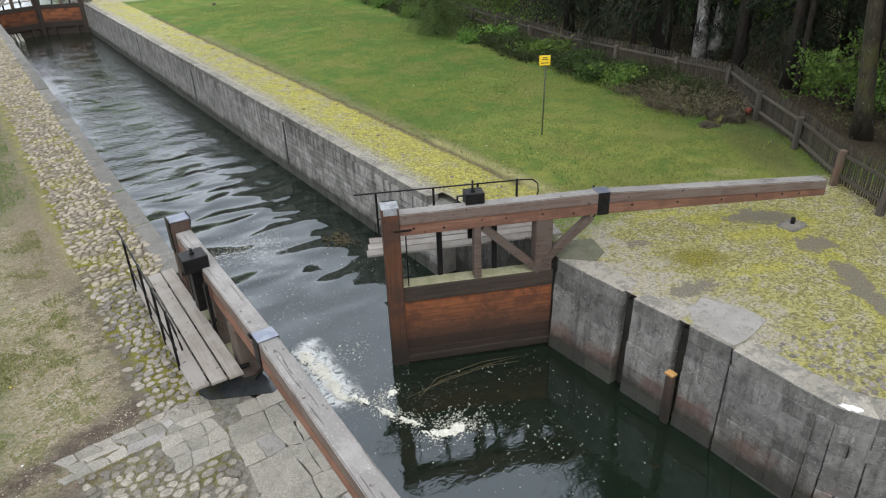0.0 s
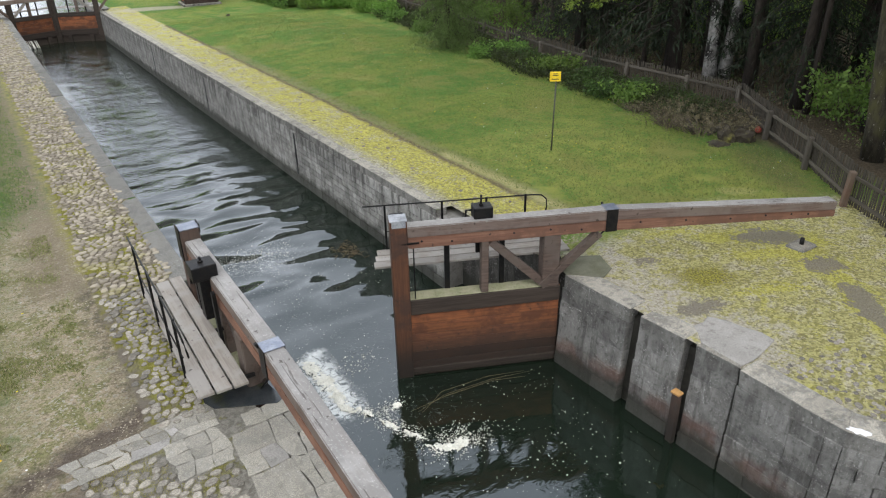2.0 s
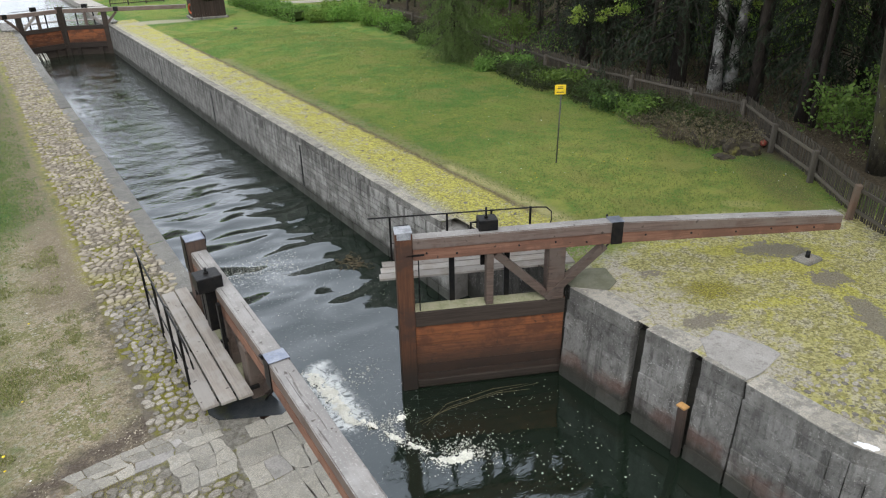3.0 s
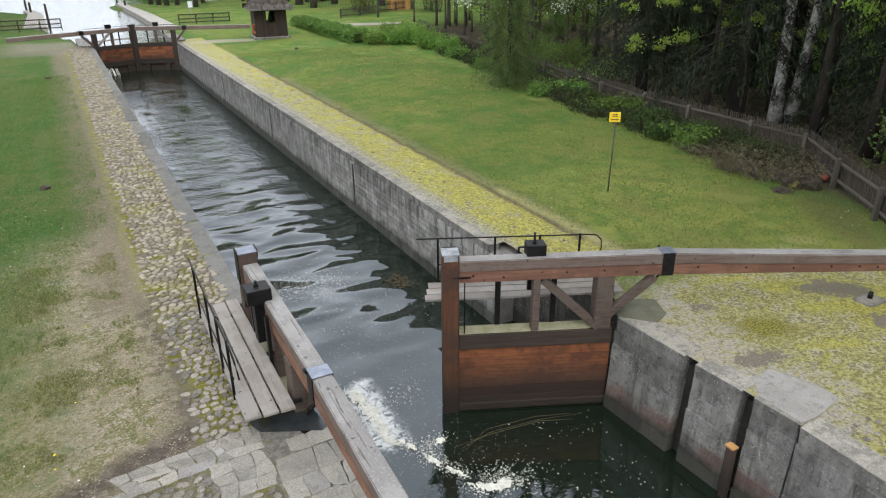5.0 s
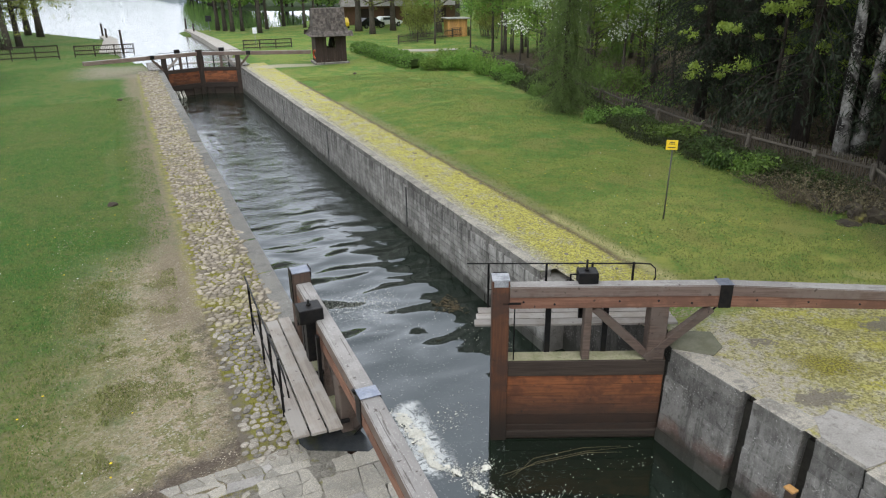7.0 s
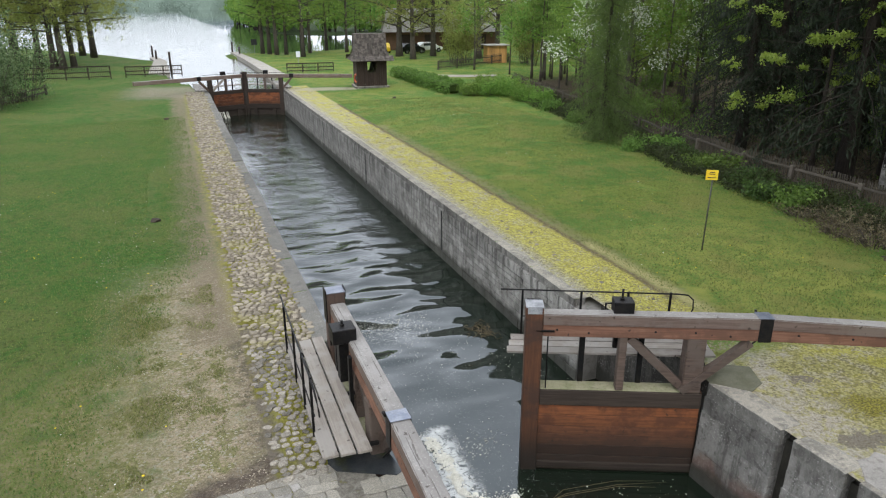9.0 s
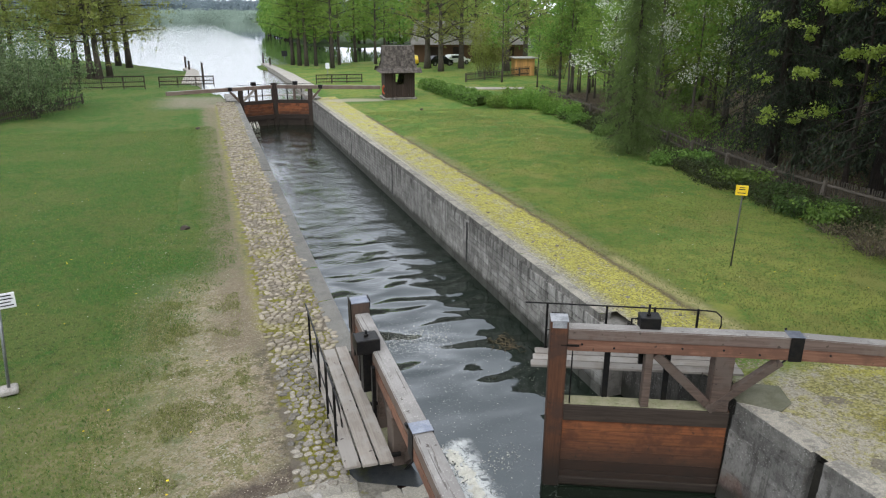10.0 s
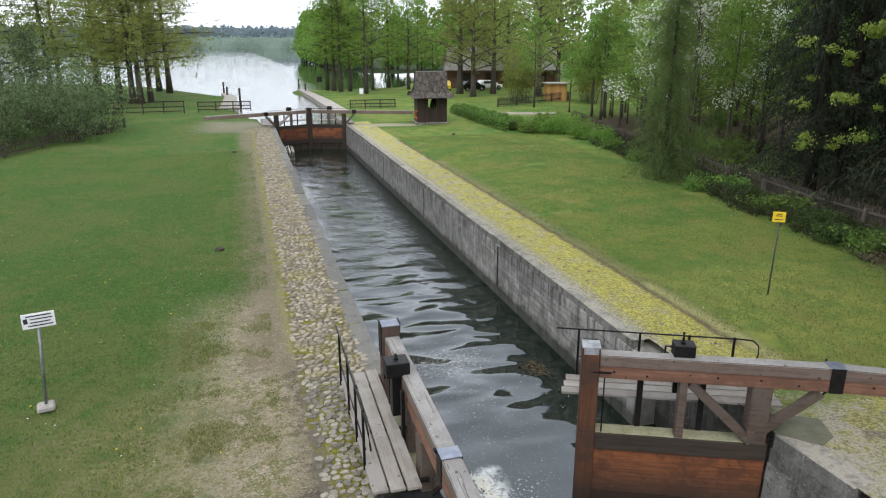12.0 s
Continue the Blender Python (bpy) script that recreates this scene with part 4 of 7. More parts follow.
def gate_leaf(m, flip, label, box_u, box_n, top):
    """A timber leaf. Local x: from the heel to the mitre post; y: upstream (flip -1 mirrors it); z: up from the coping."""
    g = thing("lock_gate", m, label, "lock gate", "leaves of the lower lock gate")
    f = flip

    def b(name, x0, x1, y0, y1, z0, z1, mat, lab="", bevel=0.012):
        return part(name, box(x0, x1, y0 * f, y1 * f, z0, z1, bevel), mat, g, lab)

    post = part("mitre_post", box(3.17, 3.5, -0.02 * f, 0.34 * f, -3.2, top, 0.02), POSTWOOD if f < 0 else DARKPOST, g, "oiled reddish mitre post" if f < 0 else "dark brown mitre post")
    cap = bmesh.new()
    box(3.165, 3.505, -0.025 * f, 0.345 * f, top, top + 0.018, 0.004, cap)
    part("cap", cap, ZINC if f < 0 else STRAP, post, "pale zinc cap" if f < 0 else "worn grey metal cap")
    for y in (-0.03, 0.355):
        part("edge_iron", box(3.2, 3.47, y * f - 0.008, y * f + 0.008, top - 0.62 if y > 0 else top - 0.12, top + (0.06 if f > 0 else 0.03), 0.002), ZINC if f < 0 and y < 0 else IRON, post)
    b("heel_post", 0.06, 0.42, 0.0, 0.32, -0.26, 0.93, BRACEWOOD, "", 0.02)
    b("heel_foot", 0.0, 0.42, 0.06, 0.32, -3.2, -0.26, POSTWOOD, "dark wet foot of the heel post", 0.02)
    b("sill_beam", 0.02, 3.17, 0.0, 0.33, -0.6, -0.262, DARKWOOD_X, "dark stained sill beam")
    b("ledge", 0.42, 3.17, 0.03, 0.36, -0.26, -0.235, LEDGE, "pale mossy ledge board")
    z = -0.605
    k = 0
    while z > -2.9:
        h = 0.235 + 0.03 * math.sin(k * 2.3)
        b("plank", 0.02, 3.17, 0.045 + 0.006 * math.sin(k * 5.1), 0.13, z - h + 0.008, z, REDWOOD_X, "", 0.008)
        z -= h
        k += 1
    b("bottom_rail", 0.02, 3.17, 0.0, 0.12, -2.08, -1.93, DARKWOOD_X)
    b("backing", 0.42, 3.17, 0.135, 0.25, -2.9, -0.6, DARKWOOD_X)
    # balance beam: two timbers that slope a little down to the tail
    for name, za, zb, ta, tb, mat, lab in (("lower_beam", 0.92, 1.15, 0.75, 0.90, BEAM_LOW, "reddish lower beam timber with bolts"), ("upper_beam", 1.155, 1.38, 0.905, 1.10, BEAM_TOP, "weathered grey upper beam timber")):
        bm = bmesh.new()
        ring = []
        for x, z0, z1, y0, y1 in ((3.17, za, zb, 0.0, 0.29), (-1.0, za - 0.01, zb - 0.01, 0.0, 0.29), (-6.05, ta, tb, 0.0, 0.31)):
            ring.append([bm.verts.new((x, y * f, zz)) for y, zz in ((y0, z0), (y1, z0), (y1, z1), (y0, z1))])
        for p, q in zip(ring, ring[1:]):
            for i in range(4):
                bm.faces.new((p[i], p[(i + 1) % 4], q[(i + 1) % 4], q[i]))
        bm.faces.new(ring[0][::-1])
        bm.faces.new(ring[-1])
        bmesh.ops.recalc_face_normals(bm, faces=bm.faces)
        bmesh.ops.bevel(bm, geom=bm.edges[:], offset=0.016, segments=2, affect="EDGES")
        beam = part(name, bm, mat, g, lab)
        if name == "lower_beam":
            for x in (2.9, 2.3, 1.05, 0.3, -0.35, -1.6, -2.6, -3.6, -4.4, -5.0, -5.4):
                zc = 1.03 if x > -1 else 1.03 + (x + 1.0) * 0.035
                part("bolt", tube([(x, -0.012 * f, zc + 0.04 * math.sin(x * 7)), (x, 0.01 * f, zc + 0.04 * math.sin(x * 7))], 0.022, 8), IRON, beam)
    # iron strap with its bolts
    st = bmesh.new()
    box(-1.12, -0.84, -0.012 * f, 0.302 * f, 1.375, 1.388, 0.002, st)
    strap = part("strap", st, STRAP, g, "blue-grey steel strap on the beam")
    for y in (-0.012, 0.302):
        part("strap_side", box(-1.1, -0.86, y * f - 0.006, y * f + 0.006, 0.9, 1.385, 0.002), IRON, strap)
    part("strap_bolt", tube([(-0.88, 0.31 * f, 1.34), (-0.88, 0.34 * f, 1.42)], 0.025, 8), IRON, strap)
    part("tie_rod", tube([(-0.95, 0.15 * f, 0.9), (0.06, 0.15 * f, -0.1)], 0.018, 6), IRON, g, "thin iron tie rod")
    # struts
    b("middle_post", 1.55, 1.70, 0.02, 0.22, -0.24, 0.93, BRACEWOOD)
    part("diagonal_brace", bar((1.5, 0.12 * f, 0.88), (0.40, 0.12 * f, -0.17), 0.14, 0.16), BRACEWOOD, g)
    part("tail_brace", bar((-0.75, 0.05 * f, 0.88), (0.44, 0.05 * f, -0.22), 0.16, 0.15), BRACEWOOD, g)
    for x in (2.35, 1.2):
        b("paddle_rod", x - 0.055, x + 0.055, 0.33, 0.39, -1.2, 1.25 if x < 2 else 0.95, IRON, "flat black paddle rod", 0.004)
    part("hook_rod", tube([(3.06, 0.05 * f, 0.92), (3.06, 0.05 * f, -0.24)], 0.014, 6), IRON, g)
    part("hinge_bracket", box(2.95, 3.3, -0.02 * f, 0.0, 1.02, 1.06, 0.003), IRON, g)
    # paddle gear on the beam
    wide = 0.21 if f > 0 else 0.16
    gear = part("gear_box", box(box_u - 0.19, box_u + 0.19, (box_n - wide) * f, (box_n + wide) * f, 1.33, 1.6, 0.012), IRON, g, "black iron paddle gear box")
    part("spindle", tube([(box_u + 0.02, box_n * f, 1.6), (box_u + 0.02, box_n * f, 1.70 if f > 0 else 1.82)], 0.022, 8), IRON, gear)
    part("spindle_nut", tube([(box_u + 0.02, box_n * f, 1.6), (box_u + 0.02, box_n * f, 1.635)], 0.045, 6), IRON, gear)
    part("crank", tube([(box_u + 0.17, (box_n + 0.1) * f, 1.47), (box_u + 0.3, (box_n + 0.13) * f, 1.46), (box_u + 0.3, (box_n + 0.16) * f, 1.1)], 0.022, 6), IRON, gear)
    b("gear_foot", box_u - 0.12, box_u + 0.12, 0.29, box_n + 0.1, 0.55, 1.34, IRON, "", 0.006)
    # walkway with a bent handrail
    for i, (a, c) in enumerate(((0.38, 0.605), (0.635, 0.87), (0.90, 1.15))):
        b("walkway_plank", -0.28 + 0.02 * i, 3.82 - 0.05 * i, a, c, 0.34, 0.39, GREYWOOD_X, "weathered grey walkway plank", 0.006)
    for x in (0.0, 1.6, 3.3):
        part("bracket", bar((x, 0.2 * f, 0.28), (x, 1.1 * f, 0.31), 0.06, 0.06), IRON, g)
    rail = part("handrail", tube([(3.95, 1.15 * f, 1.40), (0.35, 1.15 * f, 1.36), (0.15, 1.15 * f, 1.34), (0.04, 1.14 * f, 1.24), (0.03, 1.12 * f, 1.05), (0.10, 1.1 * f, 0.9)], 0.016, 6), IRON, g, "black bent iron handrail")
    part("middle_rail", tube([(3.5, 1.15 * f, 0.80), (0.30, 1.15 * f, 0.80)], 0.012, 6), IRON, rail)
    for x in (3.5, 2.3, 1.35, 0.5):
        part("rail_post", box(x - 0.022, x + 0.022, 1.13 * f, 1.17 * f, 0.30, 1.39, 0.004), IRON, rail)
    return g


HEEL_R = (6.35, 9.05)
ang_r = math.degrees(math.atan2(1.40, -3.15))
gate_leaf(pose(*HEEL_R, 0, 0, 0, ang_r), -1, "closed timber lock gate leaf with red-brown planks", 1.64, 0.28, 1.52)
gate_leaf(pose(0.03, 9.1, 0, 0, 0, 89.3), 1, "open timber lock gate leaf lying along the bank", 1.7, 0.36, 1.59)

# steel cover plates beside the heels
bm = bmesh.new()
pts = [(-0.99, 9.2), (-0.9, 8.98), (-0.05, 8.55), (0.08, 8.62), (0.0, 9.1), (-0.2, 9.35), (-0.98, 9.35)]
bmesh.ops.extrude_face_region(bm, geom=[bm.faces.new([bm.verts.new((x, y, 0.004)) for x, y in pts])])
for v in list(bm.verts)[len(pts):]:
    v.co.z += 0.014
bmesh.ops.recalc_face_normals(bm, faces=bm.faces)
tagged(part("cover_plate", bm, PLATE), "dark wet steel cover plate beside the gate heel", "cover plate")
bm = bmesh.new()
pts = [(6.42, 8.98), (6.95, 8.45), (7.35, 8.62), (7.6, 9.2), (6.9, 9.6), (6.5, 9.5)]
bmesh.ops.extrude_face_region(bm, geom=[bm.faces.new([bm.verts.new((x, y, 0.006)) for x, y in pts])])
for v in list(bm.verts)[len(pts):]:
    v.co.z += 0.014
bmesh.ops.recalc_face_normals(bm, faces=bm.faces)
tagged(part("cover_plate", bm, PLATE_DRY), "dull greenish steel cover plate on the stones", "cover plate")

# post with a bright sawn top in the slot of the wall
p = thing("mooring_post", pose(6.345, 5.93, -2.6), "rusty guide post with orange top in a wall slot", "post")
part("shaft", box(-0.055, 0.055, -0.075, 0.075, 0, 1.57, 0.01), DARKPOST, p)
part("top", box(-0.08, 0.07, -0.09, 0.09, 1.57, 1.61, 0.006), SHEDWOOD, p, "orange sawn top")

# ---- the upper gate ----


def far_leaf(m, f, label):
    g = thing("lock_gate", m, label, "lock gate", "leaves of the upper lock gate")

    def b(name, x0, x1, y0, y1, z0, z1, mat, lab="", bevel=0.012):
        return part(name, box(x0, x1, y0 * f, y1 * f, z0, z1, bevel), mat, g, lab)

    b("mitre_post", 3.1, 3.38, 0, 0.3, -2.4, 1.45, DARKWOOD_X, "", 0.02)
    b("heel_post", 0.05, 0.4, 0, 0.3, -2.4, 1.0, DARKWOOD_X, "", 0.02)
    b("sill_beam", 0.4, 3.1, 0, 0.3, -0.25, 0.03, DARKWOOD_X)
    z = -0.25
    for k in range(4):
        b("plank", 0.4, 3.1, 0.05 + 0.005 * (k % 2), 0.14, z - 0.232, z, REDWOOD_X)
        z -= 0.24
    b("bottom_beam", 0.4, 3.1, 0, 0.3, -1.6, -1.21, DARKWOOD_X, "dark wet bottom beam")
    b("lower_planks", 0.4, 3.1, 0.16, 0.26, -2.4, -1.6, DARKWOOD_X)
    for x in (0.8, 2.4):
        b("foot", x, x + 0.3, 0.0, 0.2, -2.3, -1.6, DARKWOOD_X)
    b("balance_beam", -5.9, 3.1, 0, 0.3, 0.98, 1.28, BEAM_TOP, "weathered grey balance beam", 0.02)
    b("strap", -0.9, -0.55, -0.01, 0.31, 1.0, 1.31, IRON, "", 0.004)
    b("middle_post", 1.5, 1.7, 0.03, 0.2, 0.03, 1.0, BRACEWOOD)
    part("diagonal_brace", bar((1.45, 0.12 * f, 0.95), (0.42, 0.12 * f, 0.1), 0.14, 0.16), GREYWOOD_X, g)
    part("tail_brace", bar((-0.7, 0.12 * f, 0.95), (0.1, 0.12 * f, 0.1), 0.16, 0.16), BRACEWOOD, g)
    for x in (2.3, 1.05):
        b("paddle_rod", x - 0.05, x + 0.05, 0.33, 0.38, -0.8, 1.2, IRON)
    b("gear_box", 1.35, 1.75, 0.25, 0.5, 1.28, 1.58, IRON)
    b("walkway_plank", -0.2, 3.5, 0.4, 1.1, 0.34, 0.39, GREYWOOD_X, "pale walkway boards")
    part("handrail", tube([(3.6, 1.1 * f, 1.3), (0.1, 1.1 * f, 1.3)], 0.02, 6), IRON, g)
    return g


far_leaf(pose(6.1, FAR - 0.4, 0, 0, 0, 180 - 22), -1, "closed far lock gate leaf with red planks")
far_leaf(pose(0.0, FAR - 0.4, 0, 0, 0, 22), 1, "closed far lock gate leaf leaking white water")
bm = bmesh.new()
for a in (0.62, 0.7, 0.83, 0.95, 1.02, 1.2, 1.31):
    tube([(a, FAR - 0.3, -1.62), (a + 0.04, FAR - 0.55, -1.8), (a + 0.1, FAR - 0.8 - 0.3 * math.sin(a * 21), POOL + 0.02)], [0.015, 0.03, 0.05], 6, bm)
tagged(part("water_jet", bm, FOAM), "white water leaking through the far gate", "water jet", kind="stuff")
tagged(part("wall_sill", box(-0.5, 6.6, 62.25, 63.2, -4, -0.9, 0), MASONRY), "stone sill under the far gate", "wall", kind="structure")
for x0, x1, nm in ((-1.0, -0.02, "wall_upper_left"), (6.12, 7.1, "wall_upper_right")):
    lock_wall(nm, x0, x1, 62.2, 68.0, 0.02, MASONRY, "stone side wall above the far gate")

# ---- trees and shrubs ----


def branch_tree(name, label, height, trunk_r, crown_from, spread, leaf_mat, bark, leaves, leaf_size, seed, limbs=14, lean=0.0, clump=0.9, upward=0.6, extra=None, category="tree", fork=(), spray=14):
    """A broadleaf tree: tapered trunk, forked limbs, and clumps of small leaves round the twigs."""
    r = random.Random(seed)
    g = np.random.default_rng(seed)
    t = thing(name, pose(0, 0, 0), label, category)
    trunk, tips = bmesh.new(), []
    spine = []
    n = 9
    for i in range(n + 1):
        k = i / n
        spine.append(Vector((lean * k * height * 0.15 + 0.12 * math.sin(k * 5 + seed) * k * height * 0.1, 0.1 * math.cos(k * 4 + seed) * k * height * 0.1, k * height * 0.93)))
    tube(spine, [trunk_r * (1.25 if i == 0 else 1) * (1 - 0.9 * i / n) for i in range(n + 1)], 9, trunk)
    for b in range(limbs):
        k = crown_from + (0.97 - crown_from) * (b + r.random()) / limbs
        i = min(n - 1, int(k * n))
        base = spine[i].lerp(spine[i + 1], k * n - i)
        a = b * 2.4 + r.uniform(-0.4, 0.4)
        reach = spread * (1.0 - 0.75 * max(0, (k - crown_from) / (1 - crown_from)) ** 1.6) * r.uniform(0.7, 1.1)
        rise = reach * r.uniform(0.3, 0.8) * upward
        mid = base + Vector((math.cos(a) * reach * 0.5, math.sin(a) * reach * 0.5, rise * 0.7))
        end = base + Vector((math.cos(a) * reach, math.sin(a) * reach, rise))
        lr = trunk_r * 0.32 * (1 - 0.6 * k)
        tube([base, mid, end], [lr, lr * 0.6, lr * 0.15], 5, trunk, False)
        tips += [mid, end, mid.lerp(end, 0.5)]
        for _ in range(3):
            d = Vector((r.uniform(-1, 1), r.uniform(-1, 1), r.uniform(-0.2, 0.8))) * reach * 0.4
            tube([mid, mid + d], [lr * 0.35, lr * 0.08], 4, trunk, False)
            tips += [mid + d, mid + d * 0.6]
    for k, a, reach, rise in fork:
        i = int(k * n)
        base = spine[i].lerp(spine[i + 1], k * n - i)
        way = [base + Vector((math.cos(a) * reach * q, math.sin(a) * reach * q, rise * q ** 0.8)) for q in (0, 0.3, 0.65, 1.0)]
        tube(way, [trunk_r * 0.62, trunk_r * 0.55, trunk_r * 0.4, trunk_r * 0.15], 7, trunk, False)
        tips += way[2:]
    part("trunk", trunk, bark, t)
    tp = np.array([tuple(v) for v in tips])
    # leaves sit in flat sprays round the twigs
    bunch = max(1, leaves // spray)
    pick = g.integers(0, len(tp), bunch)
    heart = tp[pick] + g.normal(size=(bunch, 3)) * np.array([clump, clump, clump * 0.7]) * g.uniform(0.2, 1, (bunch, 1))
    c = np.repeat(heart, spray, 0) + g.normal(size=(bunch * spray, 3)) * np.array([1, 1, 0.55]) * leaf_size * 2.1 * np.repeat(g.uniform(0.6, 1.3, (bunch, 1)), spray, 0)
    leaf_soup("crown", c, g.uniform(0.6, 1.3, len(c)) * leaf_size, leaf_mat, t, g, up=0.35)
    if extra:
        mat, count, size = extra
        few = g.integers(0, len(tp), max(6, len(tp) // 12))
        c = tp[few[g.integers(0, len(few), count)]] + g.normal(size=(count, 3)) * clump * 0.36
        leaf_soup("blossom", c, g.uniform(0.6, 1.3, count) * size, mat, t, g)
    return t


def spruce(name, label, height, trunk_r, skirt, seed, bare=0.25, mat=None, whorls=34, reach0=3.2, droop=0.5, twig=0.2, feather=1.0, stick=1.0):
    r = random.Random(seed)
    g = np.random.default_rng(seed)
    t = thing(name, pose(0, 0, 0), label, "tree")
    trunk = tube([(0, 0, -0.1), (0, 0, height * 0.3), (0.1, 0, height * 0.65), (0.1, 0.05, height)], [trunk_r * 1.2, trunk_r * 0.85, trunk_r * 0.5, 0.02], 9)
    cs, ss = [], []
    for w in range(whorls):
        k = bare + (1 - bare) * w / whorls
        reach = reach0 * (1 - k) ** 0.75 + 0.15
        if k < skirt:
            reach *= 0.75
        for b in range(6):
            a = r.uniform(0, math.tau)
            L = reach * r.uniform(0.6, 1.15)
            z0 = height * k + r.uniform(-0.2, 0.2)
            tip = Vector((math.cos(a) * L, math.sin(a) * L, z0 - droop * L))
            tube([(0, 0, z0), tuple(Vector((0, 0, z0)).lerp(tip, 0.5) + Vector((0, 0, 0.08 * L))), tuple(tip)], [0.03 * stick, 0.02 * stick, 0.006 * stick], 3, trunk, False)
            m = int(26 * feather * L / reach0) + 6
            for q in range(m):
                s = (q + r.random()) / m
                p = Vector((0, 0, z0)).lerp(tip, 0.12 + 0.88 * s) + Vector((0, 0, 0.2 * L * s * (1 - s)))
                side = r.gauss(0, 0.14) * L * (1.1 - s)
                cs.append((p.x - math.sin(a) * side, p.y + math.cos(a) * side, p.z - abs(r.gauss(0, 0.16)) - abs(side) * 0.3))
                ss.append(twig * r.uniform(0.7, 1.4))
    part("trunk", trunk, BARK_DARK, t)
    leaf_soup("crown", cs, ss, mat or NEEDLE, t, g, droop=1.6, long=2.1, slim=0.28)
    return t


def shrub(name, label, rx, ry, h, leaf_mat, leaves, size, seed, stems=14, category="shrub", ragged=0.22):
    r = random.Random(seed)
    g = np.random.default_rng(seed)
    t = thing(name, pose(0, 0, 0), label, category)
    bm, tips = bmesh.new(), []
    for _ in range(stems):
        a, k = r.uniform(0, math.tau), r.uniform(0.3, 1.0)
        end = Vector((math.cos(a) * rx * k, math.sin(a) * ry * k, h * r.uniform(0.55, 1.0)))
        base = Vector((end.x * 0.3, end.y * 0.3, -0.05))
        tube([base, base.lerp(end, 0.5) + Vector((0, 0, 0.1 * h)), end], [0.02, 0.014, 0.005], 4, bm, False)
        tips += [end, base.lerp(end, 0.75), base.lerp(end, 0.5)]
    part("stem", bm, BARK, t)
    tp = np.array([tuple(v) for v in tips])
    bunch = max(1, leaves // 8)
    pick = g.integers(0, len(tp), bunch)
    c = tp[pick] + g.normal(size=(bunch, 3)) * np.array([rx * ragged, ry * ragged, h * ragged * 0.73])
    c = np.repeat(c, 8, 0) + g.normal(size=(bunch * 8, 3)) * size * 1.5
    leaves = len(c)
    c[:, 2] = np.abs(c[:, 2])
    leaf_soup("foliage", c, g.uniform(0.6, 1.3, leaves) * size, leaf_mat, t, g)
    return t


def place(ob, spots, group, labels=None):
    """The first spot takes the thing itself, the others take copies."""
    ob["group"] = group
    ms = [Matrix.LocRotScale((x, y, lift(x, y) - 0.03), Euler((0, 0, rot)), (k, k, k * kz)) for x, y, rot, k, kz in spots]
    obs = [copy_thing(ob, m) for m in ms[1:]]
    ob.matrix_basis = ms[0]
    return [ob] + obs


rr = random.Random(11)


def spots(pts, kmin=0.85, kmax=1.15):
    return [(x, y, rr.uniform(0, 6.28), rr.uniform(kmin, kmax), rr.uniform(0.92, 1.1)) for x, y in pts]


# lakeside trees
alder = branch_tree("lakeside_tree", "tall lakeside tree with olive spring leaves", 20, 0.36, 0.2, 5.8, LEAF_OLIVE, BARK, 11000, 0.13, 3, 26, clump=1.3, upward=0.1)
place(alder, spots([(-17.0, 94.4), (-14.8, 88.8), (-13.9, 88.4), (-13.05, 90.8), (-14.2, 112), (-12.4, 108), (-20.1, 99.8), (-25.3, 103), (-32, 100), (-38, 96), (-33, 82), (-36, 68), (-28, 88), (-21.6, 106), (-24, 92)], 0.9, 1.15), "trees on the left lake shore")
beech = branch_tree("park_tree", "tall park tree with fresh green leaves", 18, 0.26, 0.24, 4.2, LEAF_SPRING, BARK, 9500, 0.105, 5, 30, clump=0.95, upward=0.4)
place(beech, spots([(10.1, 106.8), (10.9, 105.3), (11.7, 103.8), (13.2, 104.7), (14.7, 99.4), (16.9, 106), (22, 104), (24.5, 108), (20, 109)]), "trees on the right lake shore")
oak = branch_tree("yard_tree", "large yard tree with yellow-green leaves", 17, 0.42, 0.2, 6.0, LEAF_OLIVE, BARK, 10000, 0.12, 8, 30, clump=1.0)
place(oak, spots([(26.7, 92.9), (26.9, 87.7), (31.2, 91.8), (35.5, 86), (41, 92), (47, 84), (38, 104)]), "trees by the barn")

# young and blossoming trees beyond the hedge
cherry = branch_tree("blossom_tree", "slim tree with white blossom and pale leaves", 10, 0.13, 0.15, 3.0, LEAF_SPRING, BARK, 4600, 0.085, 13, 20, extra=(BLOSSOM, 1500, 0.07), clump=0.8)
place(cherry, spots([(30, 52), (33.5, 49), (29.5, 46), (36, 57), (31, 40), (28.4, 49), (34, 44), (38, 50), (29, 36.5), (25.8, 39.5), (27.6, 41.5), (26.6, 45)], 1.0, 1.35), "blossoming trees by the fence")
sapling = branch_tree("young_tree", "young tree with sparse yellow-green leaves", 9.5, 0.10, 0.34, 2.0, LEAF_FRESH, BARK, 2400, 0.10, 17, 14, clump=0.6)
place(sapling, spots([(30.2, 66), (31, 60), (32.2, 59), (33.2, 60.5), (34.2, 59.5), (32.5, 56), (35, 63), (37, 60), (30.5, 55), (40, 66), (39, 54), (42, 58), (28.8, 72), (27.4, 37.6), (26.2, 42.2), (28.6, 34.2), (30.4, 37.8), (32.8, 36.4), (28.2, 52.4), (29.8, 58.6), (30.4, 61.6), (31.6, 61.4), (32.6, 61.8), (31.9, 60.2), (30.9, 62.4)]), "young trees along the fence")

